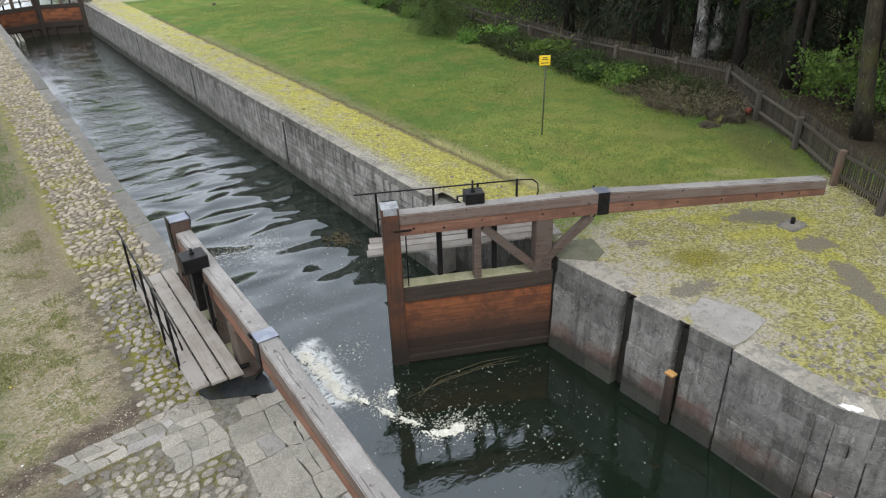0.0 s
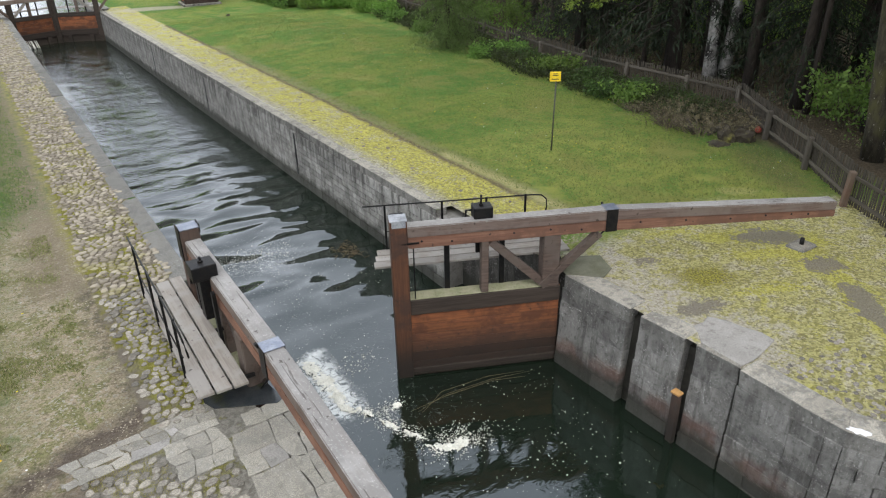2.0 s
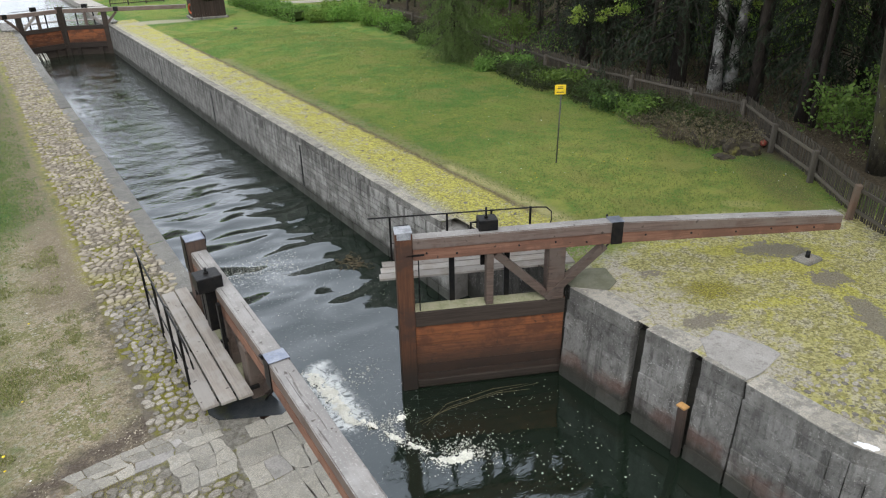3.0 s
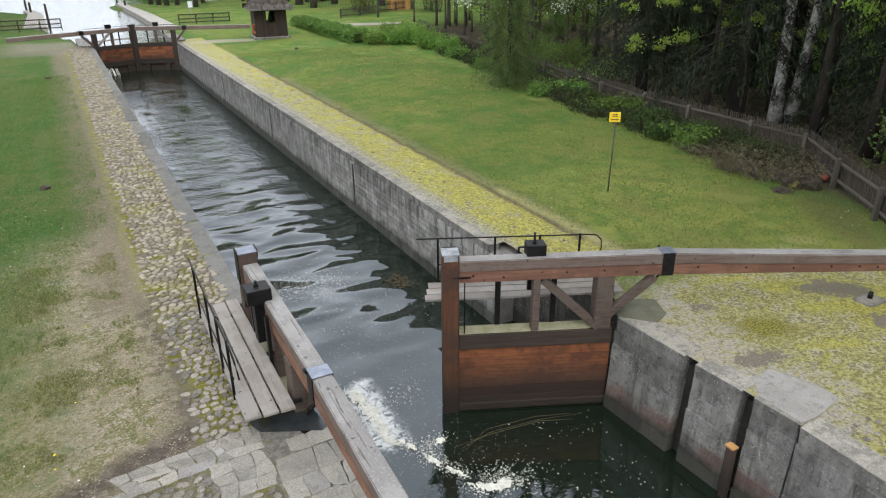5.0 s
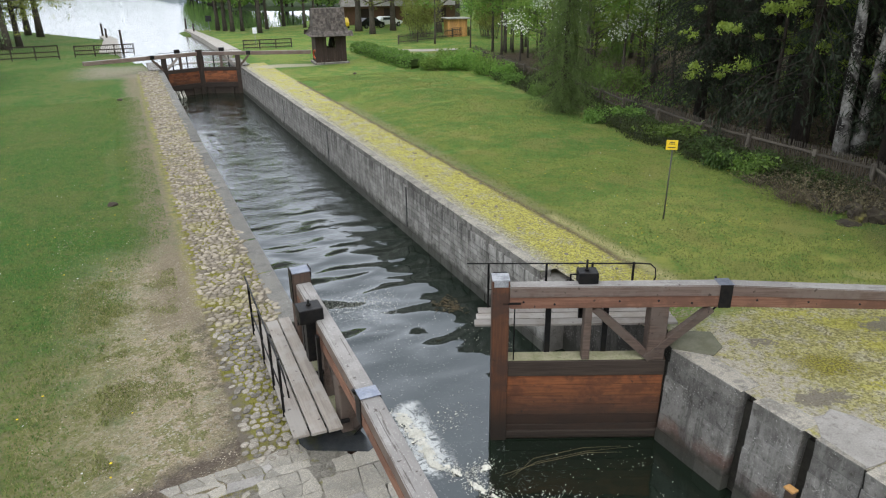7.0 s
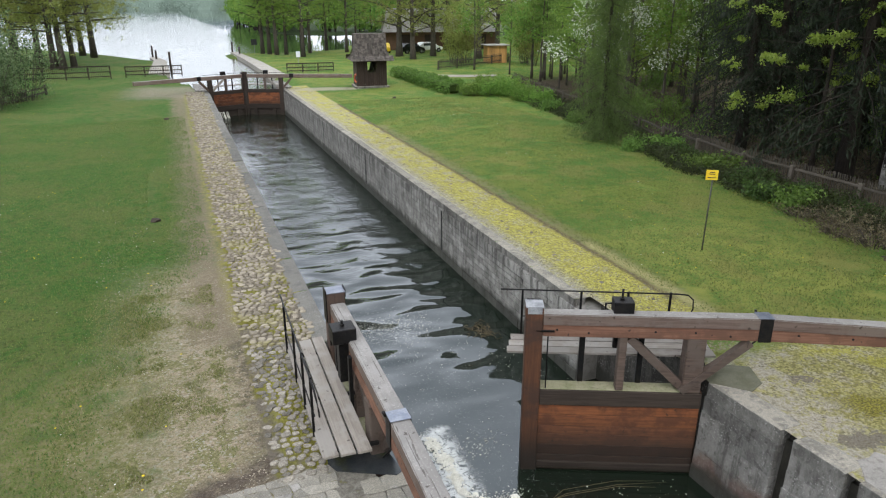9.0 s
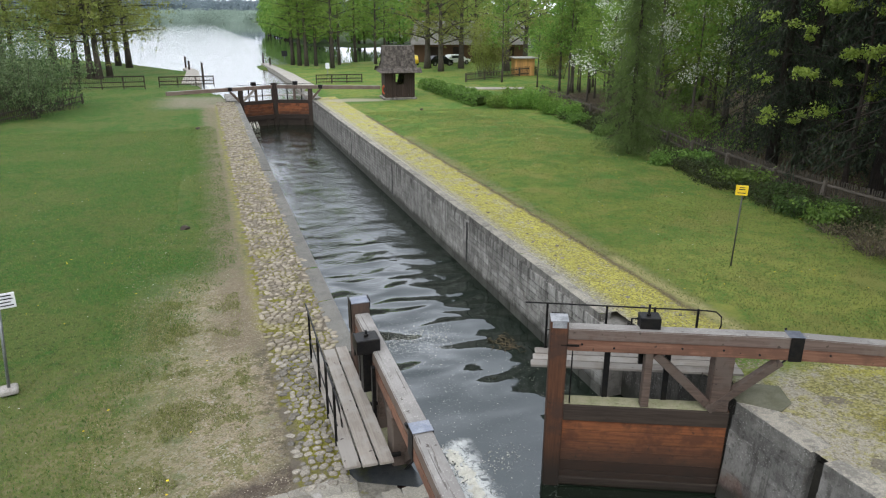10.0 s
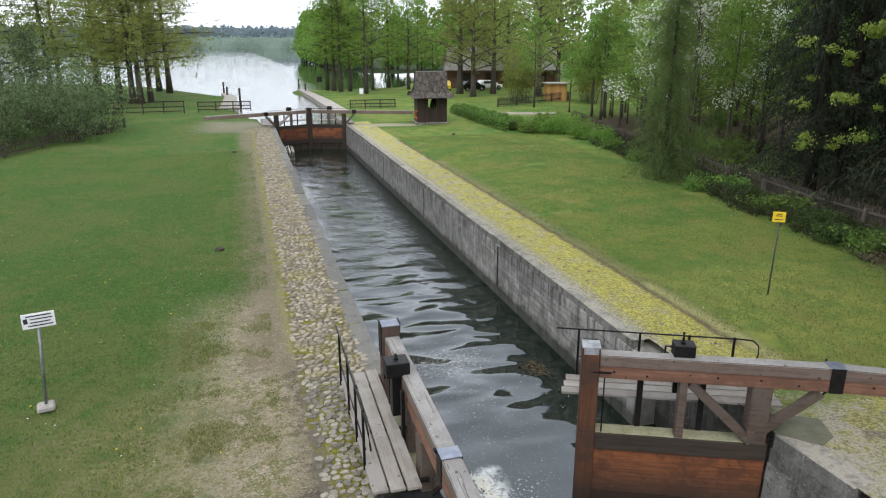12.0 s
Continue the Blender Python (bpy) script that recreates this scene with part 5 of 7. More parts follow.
# larch at the end of the hedge
larch = spruce("larch", "feathery pale green larch with drooping twigs", 13, 0.13, 0.0, 23, 0.03, LARCH, 80, 2.2, 0.5, 0.038, 6.0, 0.25)
place(larch, [(18.6, 31.3, 0.4, 1.0, 1.0)], "larch by the fence")

# spruce wood behind the fence
sp = spruce("spruce", "dark tall spruce with drooping branches", 26, 0.30, 0.4, 31, 0.07, None, 46, 4.8, 0.5, 0.07, 4.6)
# Those south of y 8 are unseen, added to darken the water's reflections.
pts = [(29.2, 24.5), (30.5, 17.5), (33, 29), (36, 34), (40, 12), (44, 41), (28.5, 11.0), (25.4, 9.4), (30, 28), (22, 4), (20, -0.5), (24, -2), (26, 4.6), (18.5, -6), (23, -8), (28, 0), (22.4, 7.6), (16.5, -11), (18.2, 4.2), (20.4, 5.6), (16.6, 0.8), (21, 2.2), (15.6, -3.4), (24.4, 6.4), (19, 1)]
place(sp, spots([(23.5, 26.4), (24.4, 25.6), (27.6, 31.0), (23.6, 14.2), (25.6, 15.4), (27.5, 21.0)], 0.9, 1.15) + [(23.2, 20.2, 1.9, 1.15, 1.1)], "spruces behind the fence")
back = spruce("spruce", "dark spruce deeper in the wood", 26, 0.30, 0.4, 33, 0.13, None, 32, 4.2, 0.42, 0.15, 1.0)
place(back, spots(pts, 0.85, 1.2), "spruces behind the fence")
pine = branch_tree("pine", "tall dark pine with a bare trunk", 27, 0.2, 0.55, 3.4, NEEDLE, BARK_DARK, 2400, 0.28, 37, 20, clump=0.85)
# First four and last three are added; their unseen crowns darken the water's reflection.
place(pine, spots([(21.8, 13.4), (21.0, 10.4), (22.6, 16.0), (20.6, 7.8), (26.4, 18.6), (25.8, 12.5), (28.4, 14.8), (31.5, 13), (30.2, 20.8), (33.6, 17), (24.2, 10.6), (27, 8.2), (32, 9), (36, 13.4), (35.2, 26.2), (39, 30), (38.5, 38), (43, 35), (47, 26), (40, 20), (55, 32), (49, 45), (57, 22), (24.4, 6.6), (29.5, 5.2), (26.8, 24.2)], 0.85, 1.15) + [(25.0, 19.8, 3.0, 1.15, 1.15), (24.6, 17.2, 5.2, 1.15, 1.15), (26.0, 22.6, 2.4, 1.15, 1.2)], "pines behind the fence")

# birches
birch = branch_tree("birch", "white-barked birch with fresh leaves", 18, 0.27, 0.45, 3.0, LEAF_FRESH, BIRCHBARK, 4200, 0.10, 41, 16, lean=0.5)
place(birch, [(23.3, 18.3, 1.2, 1.0, 1.0), (23.85, 18.05, -0.5, 0.95, 1.05)], "pair of birches behind the fence")

# trees close by, on the right: mossy trunk and overhanging maple boughs
maple = branch_tree("maple", "mossy-barked maple with lime green leaves", 13, 0.26, 0.5, 4.4, LEAF_LIME, BARK_MOSSY, 5500, 0.09, 43, 18, lean=-1.8, clump=0.5, upward=0.4, fork=((0.40, 2.4, 2.6, 3.2), (0.43, 0.3, 1.6, 3.0)))
place(maple, [(18.4, 8.95, 0.0, 1.0, 1.0)], "maples by the fence")

bough = branch_tree("maple", "spreading maple with bright lime leaves", 11, 0.12, 0.25, 5.0, LEAF_LIME, BARK_DARK, 11000, 0.075, 47, 16, clump=0.28, upward=0.12, spray=90)
place(bough, [(22.9, 21.6, 2.3, 1.0, 1.0), (21.4, 12.8, 0.9, 0.95, 1.6)], "maples by the fence")

# understorey behind the fence
bush = shrub("wood_shrub", "fresh green shrub on the forest floor", 1.7, 1.7, 2.0, LEAF_WOOD, 1400, 0.095, 51)
pts = []
while len(pts) < 34:
    x, y = rr.uniform(20, 52), rr.uniform(5, 58)
    if x - 0.16 * y > 22.0 and (y > 26 or x > 31):
        pts.append((x, y))
pts += [(24.2, 35.6), (25.6, 34.4), (25.0, 37.8), (21.2, 11.2), (22.2, 12.4), (20.6, 9.8)]
place(bush, spots(pts, 0.35, 0.9), "shrubs in the wood")
glade = shrub("wood_shrub", "bright shrub in a forest clearing", 1.6, 1.6, 1.8, LEAF_SPRING, 1300, 0.10, 53)
place(glade, spots([(31.5, 25.5), (33.5, 23.8), (35.2, 26.4), (33, 21.5), (37.5, 24.6), (36.4, 21.2), (38.5, 28), (40.5, 23), (34.4, 28.6), (42, 26.4), (39.6, 19.8)], 0.7, 1.2), "shrubs in the clearing")

g = np.random.default_rng(57)
n = 34000
fx, fy = 18.5 + 26 * g.random(n) ** 1.3, 3 + 48 * g.random(n)
ok = fx - 0.16 * fy > 19.2 - 4.5 * (fy < 14) * (14 - fy) / 9
fx, fy = fx[ok], fy[ok]
tagged(leaf_soup("leaf_litter", np.stack([fx, fy, np.abs(g.normal(0.02, 0.03, len(fx)))], 1), g.uniform(0.025, 0.06, len(fx)), TWIG, None, g), "brown leaf litter on the forest floor", "leaf litter", kind="stuff")
ok = g.random(len(fx)) < 0.45
lx, ly = np.where(np.arange(7000) < 4200, 21.9 + 8.5 * g.random(7000), 29 + 15 * g.random(7000)), np.where(np.arange(7000) < 4200, 29.5 + 14 * g.random(7000), 20 + 14 * g.random(7000))
lx += 0.2 * np.maximum(ly - 29.5, 0)
tagged(leaf_soup("ground_plants", np.stack([lx, ly, np.abs(g.normal(0.1, 0.12, 7000))], 1), g.uniform(0.05, 0.10, 7000), LEAF_FRESH, None, g), "lush green plants behind the fence", "ground plants", kind="stuff")
tagged(leaf_soup("ground_plants", np.stack([fx[ok] + 0.3, fy[ok], np.abs(g.normal(0.08, 0.10, ok.sum()))], 1), g.uniform(0.025, 0.06, ok.sum()), LEAF_WOOD, None, g), "low green plants on the forest floor", "ground plants", kind="stuff")

# shrubs and hedges on this side of the fence
low = shrub("hedge_shrub", "low mixed shrub with dark and fresh leaves", 1.3, 1.3, 0.72, LEAF_HEDGE, 600, 0.07, 61, 9, category="hedge shrub")


def fence_x(y):
    """Where the fence stands beside the lawn."""
    return 19.75 if y < 22.3 else 19.82 + (y - 22.3) * 0.215 if y < 36 else 23.1 + (y - 36) * 0.11


hed = []
for k in range(58):
    y = 14.2 + 0.56 * k
    for off in (0.65, 1.5, 2.25):
        if 29.4 < y < 32.6 and off > 1 or rr.random() < 0.18:
            continue
        hed.append((fence_x(y) - off + rr.uniform(-0.3, 0.3), y + rr.uniform(-0.3, 0.3)))
place(low, spots(hed, 0.42, 0.8), "shrub border along the fence")
fresh = shrub("hedge_shrub", "low shrub with bright fresh leaves", 1.0, 1.0, 0.72, LEAF_WOOD, 1300, 0.10, 63, category="hedge shrub")
place(fresh, spots([(18.4, 28.0), (19.2, 28.9), (19.8, 27.6), (20.4, 29.6), (18.3, 23.6), (18.8, 22.8), (17.5, 17.4), (20.8, 37.2), (21.4, 42.0)], 0.6, 0.9), "bright shrubs along the fence")
mid = shrub("hedge_shrub", "leafy green shrub pressed against the fence", 1.1, 1.1, 0.85, LEAF_DARK, 1500, 0.075, 65, category="hedge shrub")
place(mid, spots([(19.2, 24.6), (19.6, 26.2), (20.0, 28.4), (18.9, 20.6), (18.9, 18.2), (18.8, 15.9), (17.7, 20.2), (17.3, 18.6)], 0.55, 0.8), "green shrubs along the fence")
dry = shrub("bare_shrub", "leafless brown thorny shrub beside the fence", 1.3, 1.3, 0.62, TWIG, 2000, 0.034, 67, 60, category="shrub")
place(dry, spots([(16.6, 13.6), (17.6, 14.6), (17.2, 15.6), (16.4, 14.7), (18.3, 14.0), (17.5, 13.2), (16.9, 16.6), (18.4, 15.4)], 0.6, 0.85), "dry shrubs along the fence")


def clipped(points, label):
    """A hedge trimmed to a box, with an uneven leafy skin."""
    g = np.random.default_rng(71)
    t = thing("clipped_hedge", pose(0, 0, 0), label, "hedge", "clipped hedges beyond the lawn")
    core, cs = bmesh.new(), []
    for (ax, ay, w, h), (bx, by, _, _) in zip(points, points[1:]):
        bar((ax, ay, h * 0.4), (bx, by, h * 0.4), w * 0.6, h * 0.7, 0.15, core)
        d = Vector((bx - ax, by - ay))
        n = int(d.length * 700)
        k, u, v = g.uniform(-0.1, 1.1, n), g.uniform(-0.5, 0.5, n), g.random(n)
        side = g.random(n)
        u = np.where(side < 0.5, np.sign(u) * (0.34 + 0.2 * g.random(n)), u)
        v = np.where(side < 0.5, v, 0.78 + 0.3 * g.random(n)) * (1 - 0.5 * np.clip(np.abs(u) - 0.3, 0, 1)) * (0.9 + 0.15 * np.sin(k * d.length * 2.3))
        m = Vector((-d.y, d.x)).normalized()
        cs.append(np.stack([ax + d.x * k + m.x * u * w, ay + d.y * k + m.y * u * w, v * h], 1))
    # The dark leaf colour of the core stands in for shade inside the hedge.
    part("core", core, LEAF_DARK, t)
    c = np.concatenate(cs)
    leaf_soup("foliage", c, g.uniform(0.05, 0.10, len(c)), LEAF_WOOD, t, g)
    return t


clipped([(18.3, 66.5, 1.5, 1.05), (18.3, 59.4, 1.5, 1.05)], "clipped green hedge behind the hut")
clipped([(18.3, 58.6, 1.6, 1.1), (18.5, 52.4, 1.6, 1.1)], "clipped green hedge beside the lawn")
broad = shrub("garden_shrub", "rounded garden shrub with broad fresh leaves", 1.25, 1.25, 1.2, LEAF_FRESH, 2200, 0.085, 79, 30, category="shrub", ragged=0.2)
place(broad, spots([(19.4, 51.0), (20.6, 50.2), (21.8, 49.4), (22.6, 48.2), (20.9, 51.6), (22.4, 50.4), (21.6, 46.6), (21.9, 44.2)], 0.7, 0.95), "garden shrubs at the end of the lawn")

# willow trees behind the shrubs
willow_tree = branch_tree("willow_tree", "bushy grey-green willow tree in young leaf", 9.0, 0.16, 0.12, 3.4, LEAF_GREY, BARK, 9000, 0.10, 79, 24, clump=1.1, upward=0.2)
place(willow_tree, spots([(-21.0, 60.0), (-24.5, 56.0), (-19.2, 66.0), (-27.5, 60.5)], 0.85, 1.1), "willow trees on the left")

# willow shrubs on the left
willow = shrub("willow_shrub", "grey-green willow shrub over the fence", 3.4, 3.4, 5.8, LEAF_GREY, 5200, 0.095, 73, 36, category="shrub", ragged=0.17)
place(willow, spots([(-17.0, 58), (-19.5, 53), (-16.4, 63), (-21, 61), (-23, 50), (-20, 68), (-26, 58), (-15.6, 60.5), (-18.4, 56), (-18.5, 49.5), (-24, 66), (-28, 50), (-14.6, 55.5), (-13.4, 60.5)], 0.5, 1.2), "willow shrubs on the left")

olive = shrub("yard_shrub", "tall olive-leaved shrub by the yard fence", 2.2, 2.2, 6.5, LEAF_OLIVE, 5000, 0.10, 77, 26, category="shrub", ragged=0.17)
place(olive, spots([(30.6, 79.5), (29.0, 78), (37.4, 76.5), (36.5, 73)], 0.8, 1.15), "shrubs by the yard fence")

# far woods
g = np.random.default_rng(81)


def far_wood(name, label, spots_, h0, h1, mat, per, size, spread_, ridge=False):
    """Woods across the water: many clumps of foliage over dark trunks, as one mass."""
    t = thing(name, pose(0, 0, 0), label, "woods", kind="stuff")
    cs, ss, trunk = [], [], bmesh.new()
    for x, y in spots_:
        h = g.uniform(h0, h1)
        base = g.uniform(-0.02, 0.1) if size > 0.45 else g.uniform(0.1, 0.3)
        tube([(x, y, -0.5), (x, y, h * 0.8)], [size * 0.35, size * 0.1], 4, trunk, False)
        k = g.uniform(base, 1.0, per)
        rad = spread_ * np.sin(np.pi * np.clip((k - base) / (1 - base), 0, 1) ** 0.8 * 0.93 + 0.1)
        a = g.uniform(0, 2 * np.pi, per)
        q = np.sqrt(g.random(per))
        cs.append(np.stack([x + np.cos(a) * rad * q, y + np.sin(a) * rad * q, k * h], 1))
        ss.append(g.uniform(0.7, 1.3, per) * size)
    if ridge:
        # the closed mass of a wood half a mile off, under its ragged tops
        x0, x1, y0, wall = min(p[0] for p in spots_), max(p[0] for p in spots_), sum(p[1] for p in spots_) / len(spots_), bmesh.new()
        row = []
        for k in range(241):
            x = x0 + (x1 - x0) * k / 240
            top = (h0 + h1) / 2 * (0.93 + 0.10 * noise.noise((x * 0.05, 1.0, h0)) + 0.05 * noise.noise((x * 0.3, 2.0, h0)))
            row.append((wall.verts.new((x, y0, -0.5)), wall.verts.new((x, y0, top))))
        for p, q in zip(row, row[1:]):
            wall.faces.new((p[0], q[0], q[1], p[1]))
        part("mass", wall, mat, t)
    if ridge:
        trunk.free()
    else:
        part("trunks", trunk, BARK_DARK, t)
    leaf_soup("foliage", np.concatenate(cs), np.concatenate(ss), mat, t, g)
    return t


pts = []
for (ax, ay), (bx, by) in (((22.5, 290), (25.5, 190)), ((25.5, 190), (37, 179)), ((36, 179), (47, 176)), ((47, 172), (49, 130)), ((49, 130), (75, 110)), ((75, 110), (90, 60))):
    L = math.hypot(bx - ax, by - ay)
    for k in range(int(L / 1.2)):
        s = g.random()
        pts.append((ax + (bx - ax) * s - 1.5 + abs(g.normal(0, 5)), ay + (by - ay) * s - 1.5 + abs(g.normal(0, 5))))
far_wood("peninsula_woods", "fresh green woods along the lake cove", pts, 12, 19, LEAF_FRESH, 280, 0.55, 3.6)
far_wood("shore_reeds", "reed and willow belt on the far shore, coloured pale for haze", [(g.uniform(-380, 180), 950 + g.uniform(-8, 12)) for _ in range(260)], 12, 16, HAZY_REED, 60, 0.9, 8, True)
far_wood("shore_forest", "pine forest on the far shore, coloured blue for haze", [(g.uniform(-600, 400), 1050 + g.uniform(-30, 30)) for _ in range(460)], 27, 31, HAZY_PINE, 70, 1.6, 9, True)
pts = [(g.uniform(48, 100), g.uniform(0, 110)) for _ in range(130)]
far_wood("forest_edge", "dense mixed forest behind the spruces", pts, 18, 27, LEAF_FRESH, 260, 0.52, 3.4)
pts = [(g.uniform(-95, -28), g.uniform(25, 90)) for _ in range(40)]
far_wood("left_woods", "mixed woods beyond the left lawn", pts, 9, 15, LEAF_FRESH, 420, 0.35, 3.2)
pts = [(a + g.uniform(-4, 4), b) for a, b in [(x, -45 + g.uniform(-8, 8)) for x in range(-80, 90, 5)]]
far_wood("rear_woods", "mixed woods behind the view", pts, 9, 14, LEAF_DARK, 160, 0.6, 3.5)

# ---- fences ----


def fence_run(points, label, group, height=1.05, gap=0.115, post_extra=-0.16, front=1, red=-1):
    """Upright palings on two rails between posts; each span is a part with its palings."""
    f = thing("fence", pose(points[0][0], points[0][1], 0), label, "fence", group)
    inv = Matrix.Translation((-points[0][0], -points[0][1], 0))
    pal = bmesh.new()
    box(-0.024, 0.024, -0.01, 0.01, 0.06, height, 0.004, pal)
    for v in pal.verts:
        if v.co.z > height - 0.01 and abs(v.co.x) > 0.015:
            v.co.z -= 0.03
    pm = bpy.data.meshes.new("paling")
    pal.to_mesh(pm)
    pal.free()
    pm.materials.append(FENCEWOOD)
    r = random.Random(len(points))
    for i, (x, y) in enumerate(points):
        a, b = points[max(i - 1, 0)], points[min(i + 1, len(points) - 1)]
        q = Vector((a[1] - b[1], b[0] - a[0])).normalized() * 0.12 * front
        lab, mat = ("reddish brown fence post", RUSTPOST) if i == red else ("", FENCEPOST)
        part("post", box(-0.075, 0.075, -0.075, 0.075, -0.2, height + post_extra, 0.02), mat, f, lab, inv @ Matrix.Translation((x + q.x, y + q.y, lift(x, y))) @ Matrix.Rotation(math.atan2(q.y, q.x), 4, "Z") @ Matrix.Rotation(r.uniform(-0.06, 0.06), 4, "X") @ Matrix.Rotation(r.uniform(-0.10, 0.02), 4, "Y"))
    for (ax, ay), (bx, by) in zip(points, points[1:]):
        d = Vector((bx - ax, by - ay, lift(bx, by) - lift(ax, ay)))
        L = math.hypot(d.x, d.y)
        m = inv @ Matrix.Translation((ax, ay, lift(ax, ay))) @ Matrix.Rotation(math.atan2(d.y, d.x), 4, "Z")
        for z in (0.27, height - 0.3):
            part("rail", bar((0, 0.05 * front, z), (L, 0.05 * front, z), 0.045, 0.09), FENCERAIL, f, "", m)
        n = int(L / gap)
        for k in range(n):
            q = new("paling", pm)
            q.parent = f
            q.matrix_basis = m @ Matrix.Translation(((k + 0.5) * L / n + r.uniform(-0.012, 0.012), -0.02 * front, r.uniform(-0.03, 0.02))) @ Matrix.Rotation(r.uniform(-0.03, 0.03), 4, "Y")
    return f


fence_run([(12.5, 4.0), (13.6, 6.0), (14.5, 7.55), (16.18, 9.58), (17.77, 11.85), (19.66, 14.3)], "weathered grey paling fence beside the gate beam", "fence along the wood", 1.1, 0.085, red=2)
fence_run([(19.66, 14.3), (19.7, 16.64), (19.76, 19.72), (19.82, 22.3), (20.53, 25.94), (21.4, 29.6)], "weathered paling fence in front of the spruces", "fence along the wood", 1.06, 0.1)
fence_run([(21.4, 29.6), (22.4, 33), (23.1, 36.6), (23.5, 40.2), (24.0, 44.4), (24.7, 49), (25.4, 53.5), (26.4, 57.5)], "low weathered fence beyond the larch", "fence along the wood", 1.0, 0.19)
fence_run([(25.2, 73.6), (27.9, 74.7), (30.6, 75.8), (33.3, 76.9), (36.0, 78.0)], "wooden paling fence near the shed", "yard fences", 1.15, 0.16)
fence_run([(-17.6, 45.5), (-17.0, 48.6), (-15.8, 52.6), (-14.4, 57.0), (-13.2, 61.0), (-12.3, 64.6)], "dark low fence under the willow shrubs", "fences on the left", 0.95, 0.22)

# ---- railings and docks by the lake ----


def railing(a, b, z, label, high=0.85, slats=0.0):
    t = thing("railing", pose(a[0], a[1], z), label, "railing", "railings above the upper gate")
    d = Vector((b[0] - a[0], b[1] - a[1], 0))
    n = max(2, int(d.length / 1.6))
    for k in range(n + 1):
        p = d * (k / n)
        part("post", box(p.x - 0.04, p.x + 0.04, p.y - 0.04, p.y + 0.04, -0.05, high, 0.006), DARKWOOD_X, t)
    for z1, h in ((high - 0.05, 0.1), (high * 0.55, 0.09), (high * 0.22, 0.08)):
        part("rail", bar((0, -0.05, z1), (d.x, d.y - 0.05, z1), 0.04, h), DARKWOOD_X, t)
    if slats:
        n = int(d.length / slats)
        me = bpy.data.meshes.new("slat")
        bm = box(-0.018, 0.018, -0.09, -0.07, 0.1, high - 0.04, 0.003)
        bm.to_mesh(me)
        bm.free()
        me.materials.append(FENCEWOOD)
        for k in range(n):
            piece("slat", me, t, Matrix.Translation(d * ((k + 0.5) / n)))
    return t


railing((-16.0, 75.2), (-8.25, 75.4), 0, "dark wooden slatted railing on the grass", 1.3, 0.16)
railing((-7.0, 76.9), (-1.7, 76.7), 0, "dark wooden slatted railing by the dock", 1.05, 0.16)
railing((8.7, 75.3), (13.6, 75.0), 0, "dark wooden slatted railing on the lawn", 1.0, 0.16)
for pts, lab in (([(-5.0, 80), (-2.9, 80), (-3.2, 98), (-4.6, 106), (-5.3, 104), (-4.7, 98)], "pale concrete dock on the left bank"), ([(6.55, 73), (8.3, 73), (8.0, 90), (6.9, 111), (5.9, 112), (6.4, 92)], "pale concrete dock on the right bank")):
    bm = bmesh.new()
    lo = [bm.verts.new((x, y, -1.5)) for x, y in pts]
    hi = [bm.verts.new((x, y, 0.06)) for x, y in pts]
    n = len(pts)
    bm.faces.new(hi)
    for k in range(n):
        bm.faces.new((lo[k], lo[(k + 1) % n], hi[(k + 1) % n], hi[k]))
    bmesh.ops.recalc_face_normals(bm, faces=bm.faces)
    tagged(part("dock", bm, DOCK), lab, "dock", "docks at the lock entrance", "structure")
for x, y, h in ((-4.9, 104.5, 1.5), (-4.4, 100.5, 1.1), (-2.75, 90.0, 1.5), (6.1, 110.5, 1.5), (6.7, 106.0, 1.0)):
    p = thing("mooring_post", pose(x, y, -1.2), "dark wooden mooring post at the dock", "post", "mooring posts")
    part("shaft", tube([(0, 0, 0), (0.02, 0, 1.2 + h)], [0.13, 0.12], 8), DARKWOOD_X, p)
    part("cap", tube([(0.02, 0, 1.2 + h), (0.02, 0, 1.28 + h)], [0.15, 0.10], 8), IRON, p)
s = thing("info_sign", pose(10.3, 77.3, 0), "small white sign on a post", "sign")
part("pole", tube([(0, 0, -0.1), (0, 0, 1.9)], 0.03, 6), GALV, s)
part("board", box(-0.22, 0.22, -0.03, 0.0, 1.45, 2.05, 0.006), WHITE, s)
s = thing("speed_sign", pose(8.8, 105.5, 0), "dark square sign by the water", "sign")
part("pole", tube([(0, 0, -0.1), (0, 0, 1.9)], 0.03, 6), GALV, s)
part("board", box(-0.4, 0.4, -0.03, 0.0, 1.3, 2.1, 0.006), BLACK, s)

# ---- hut ----


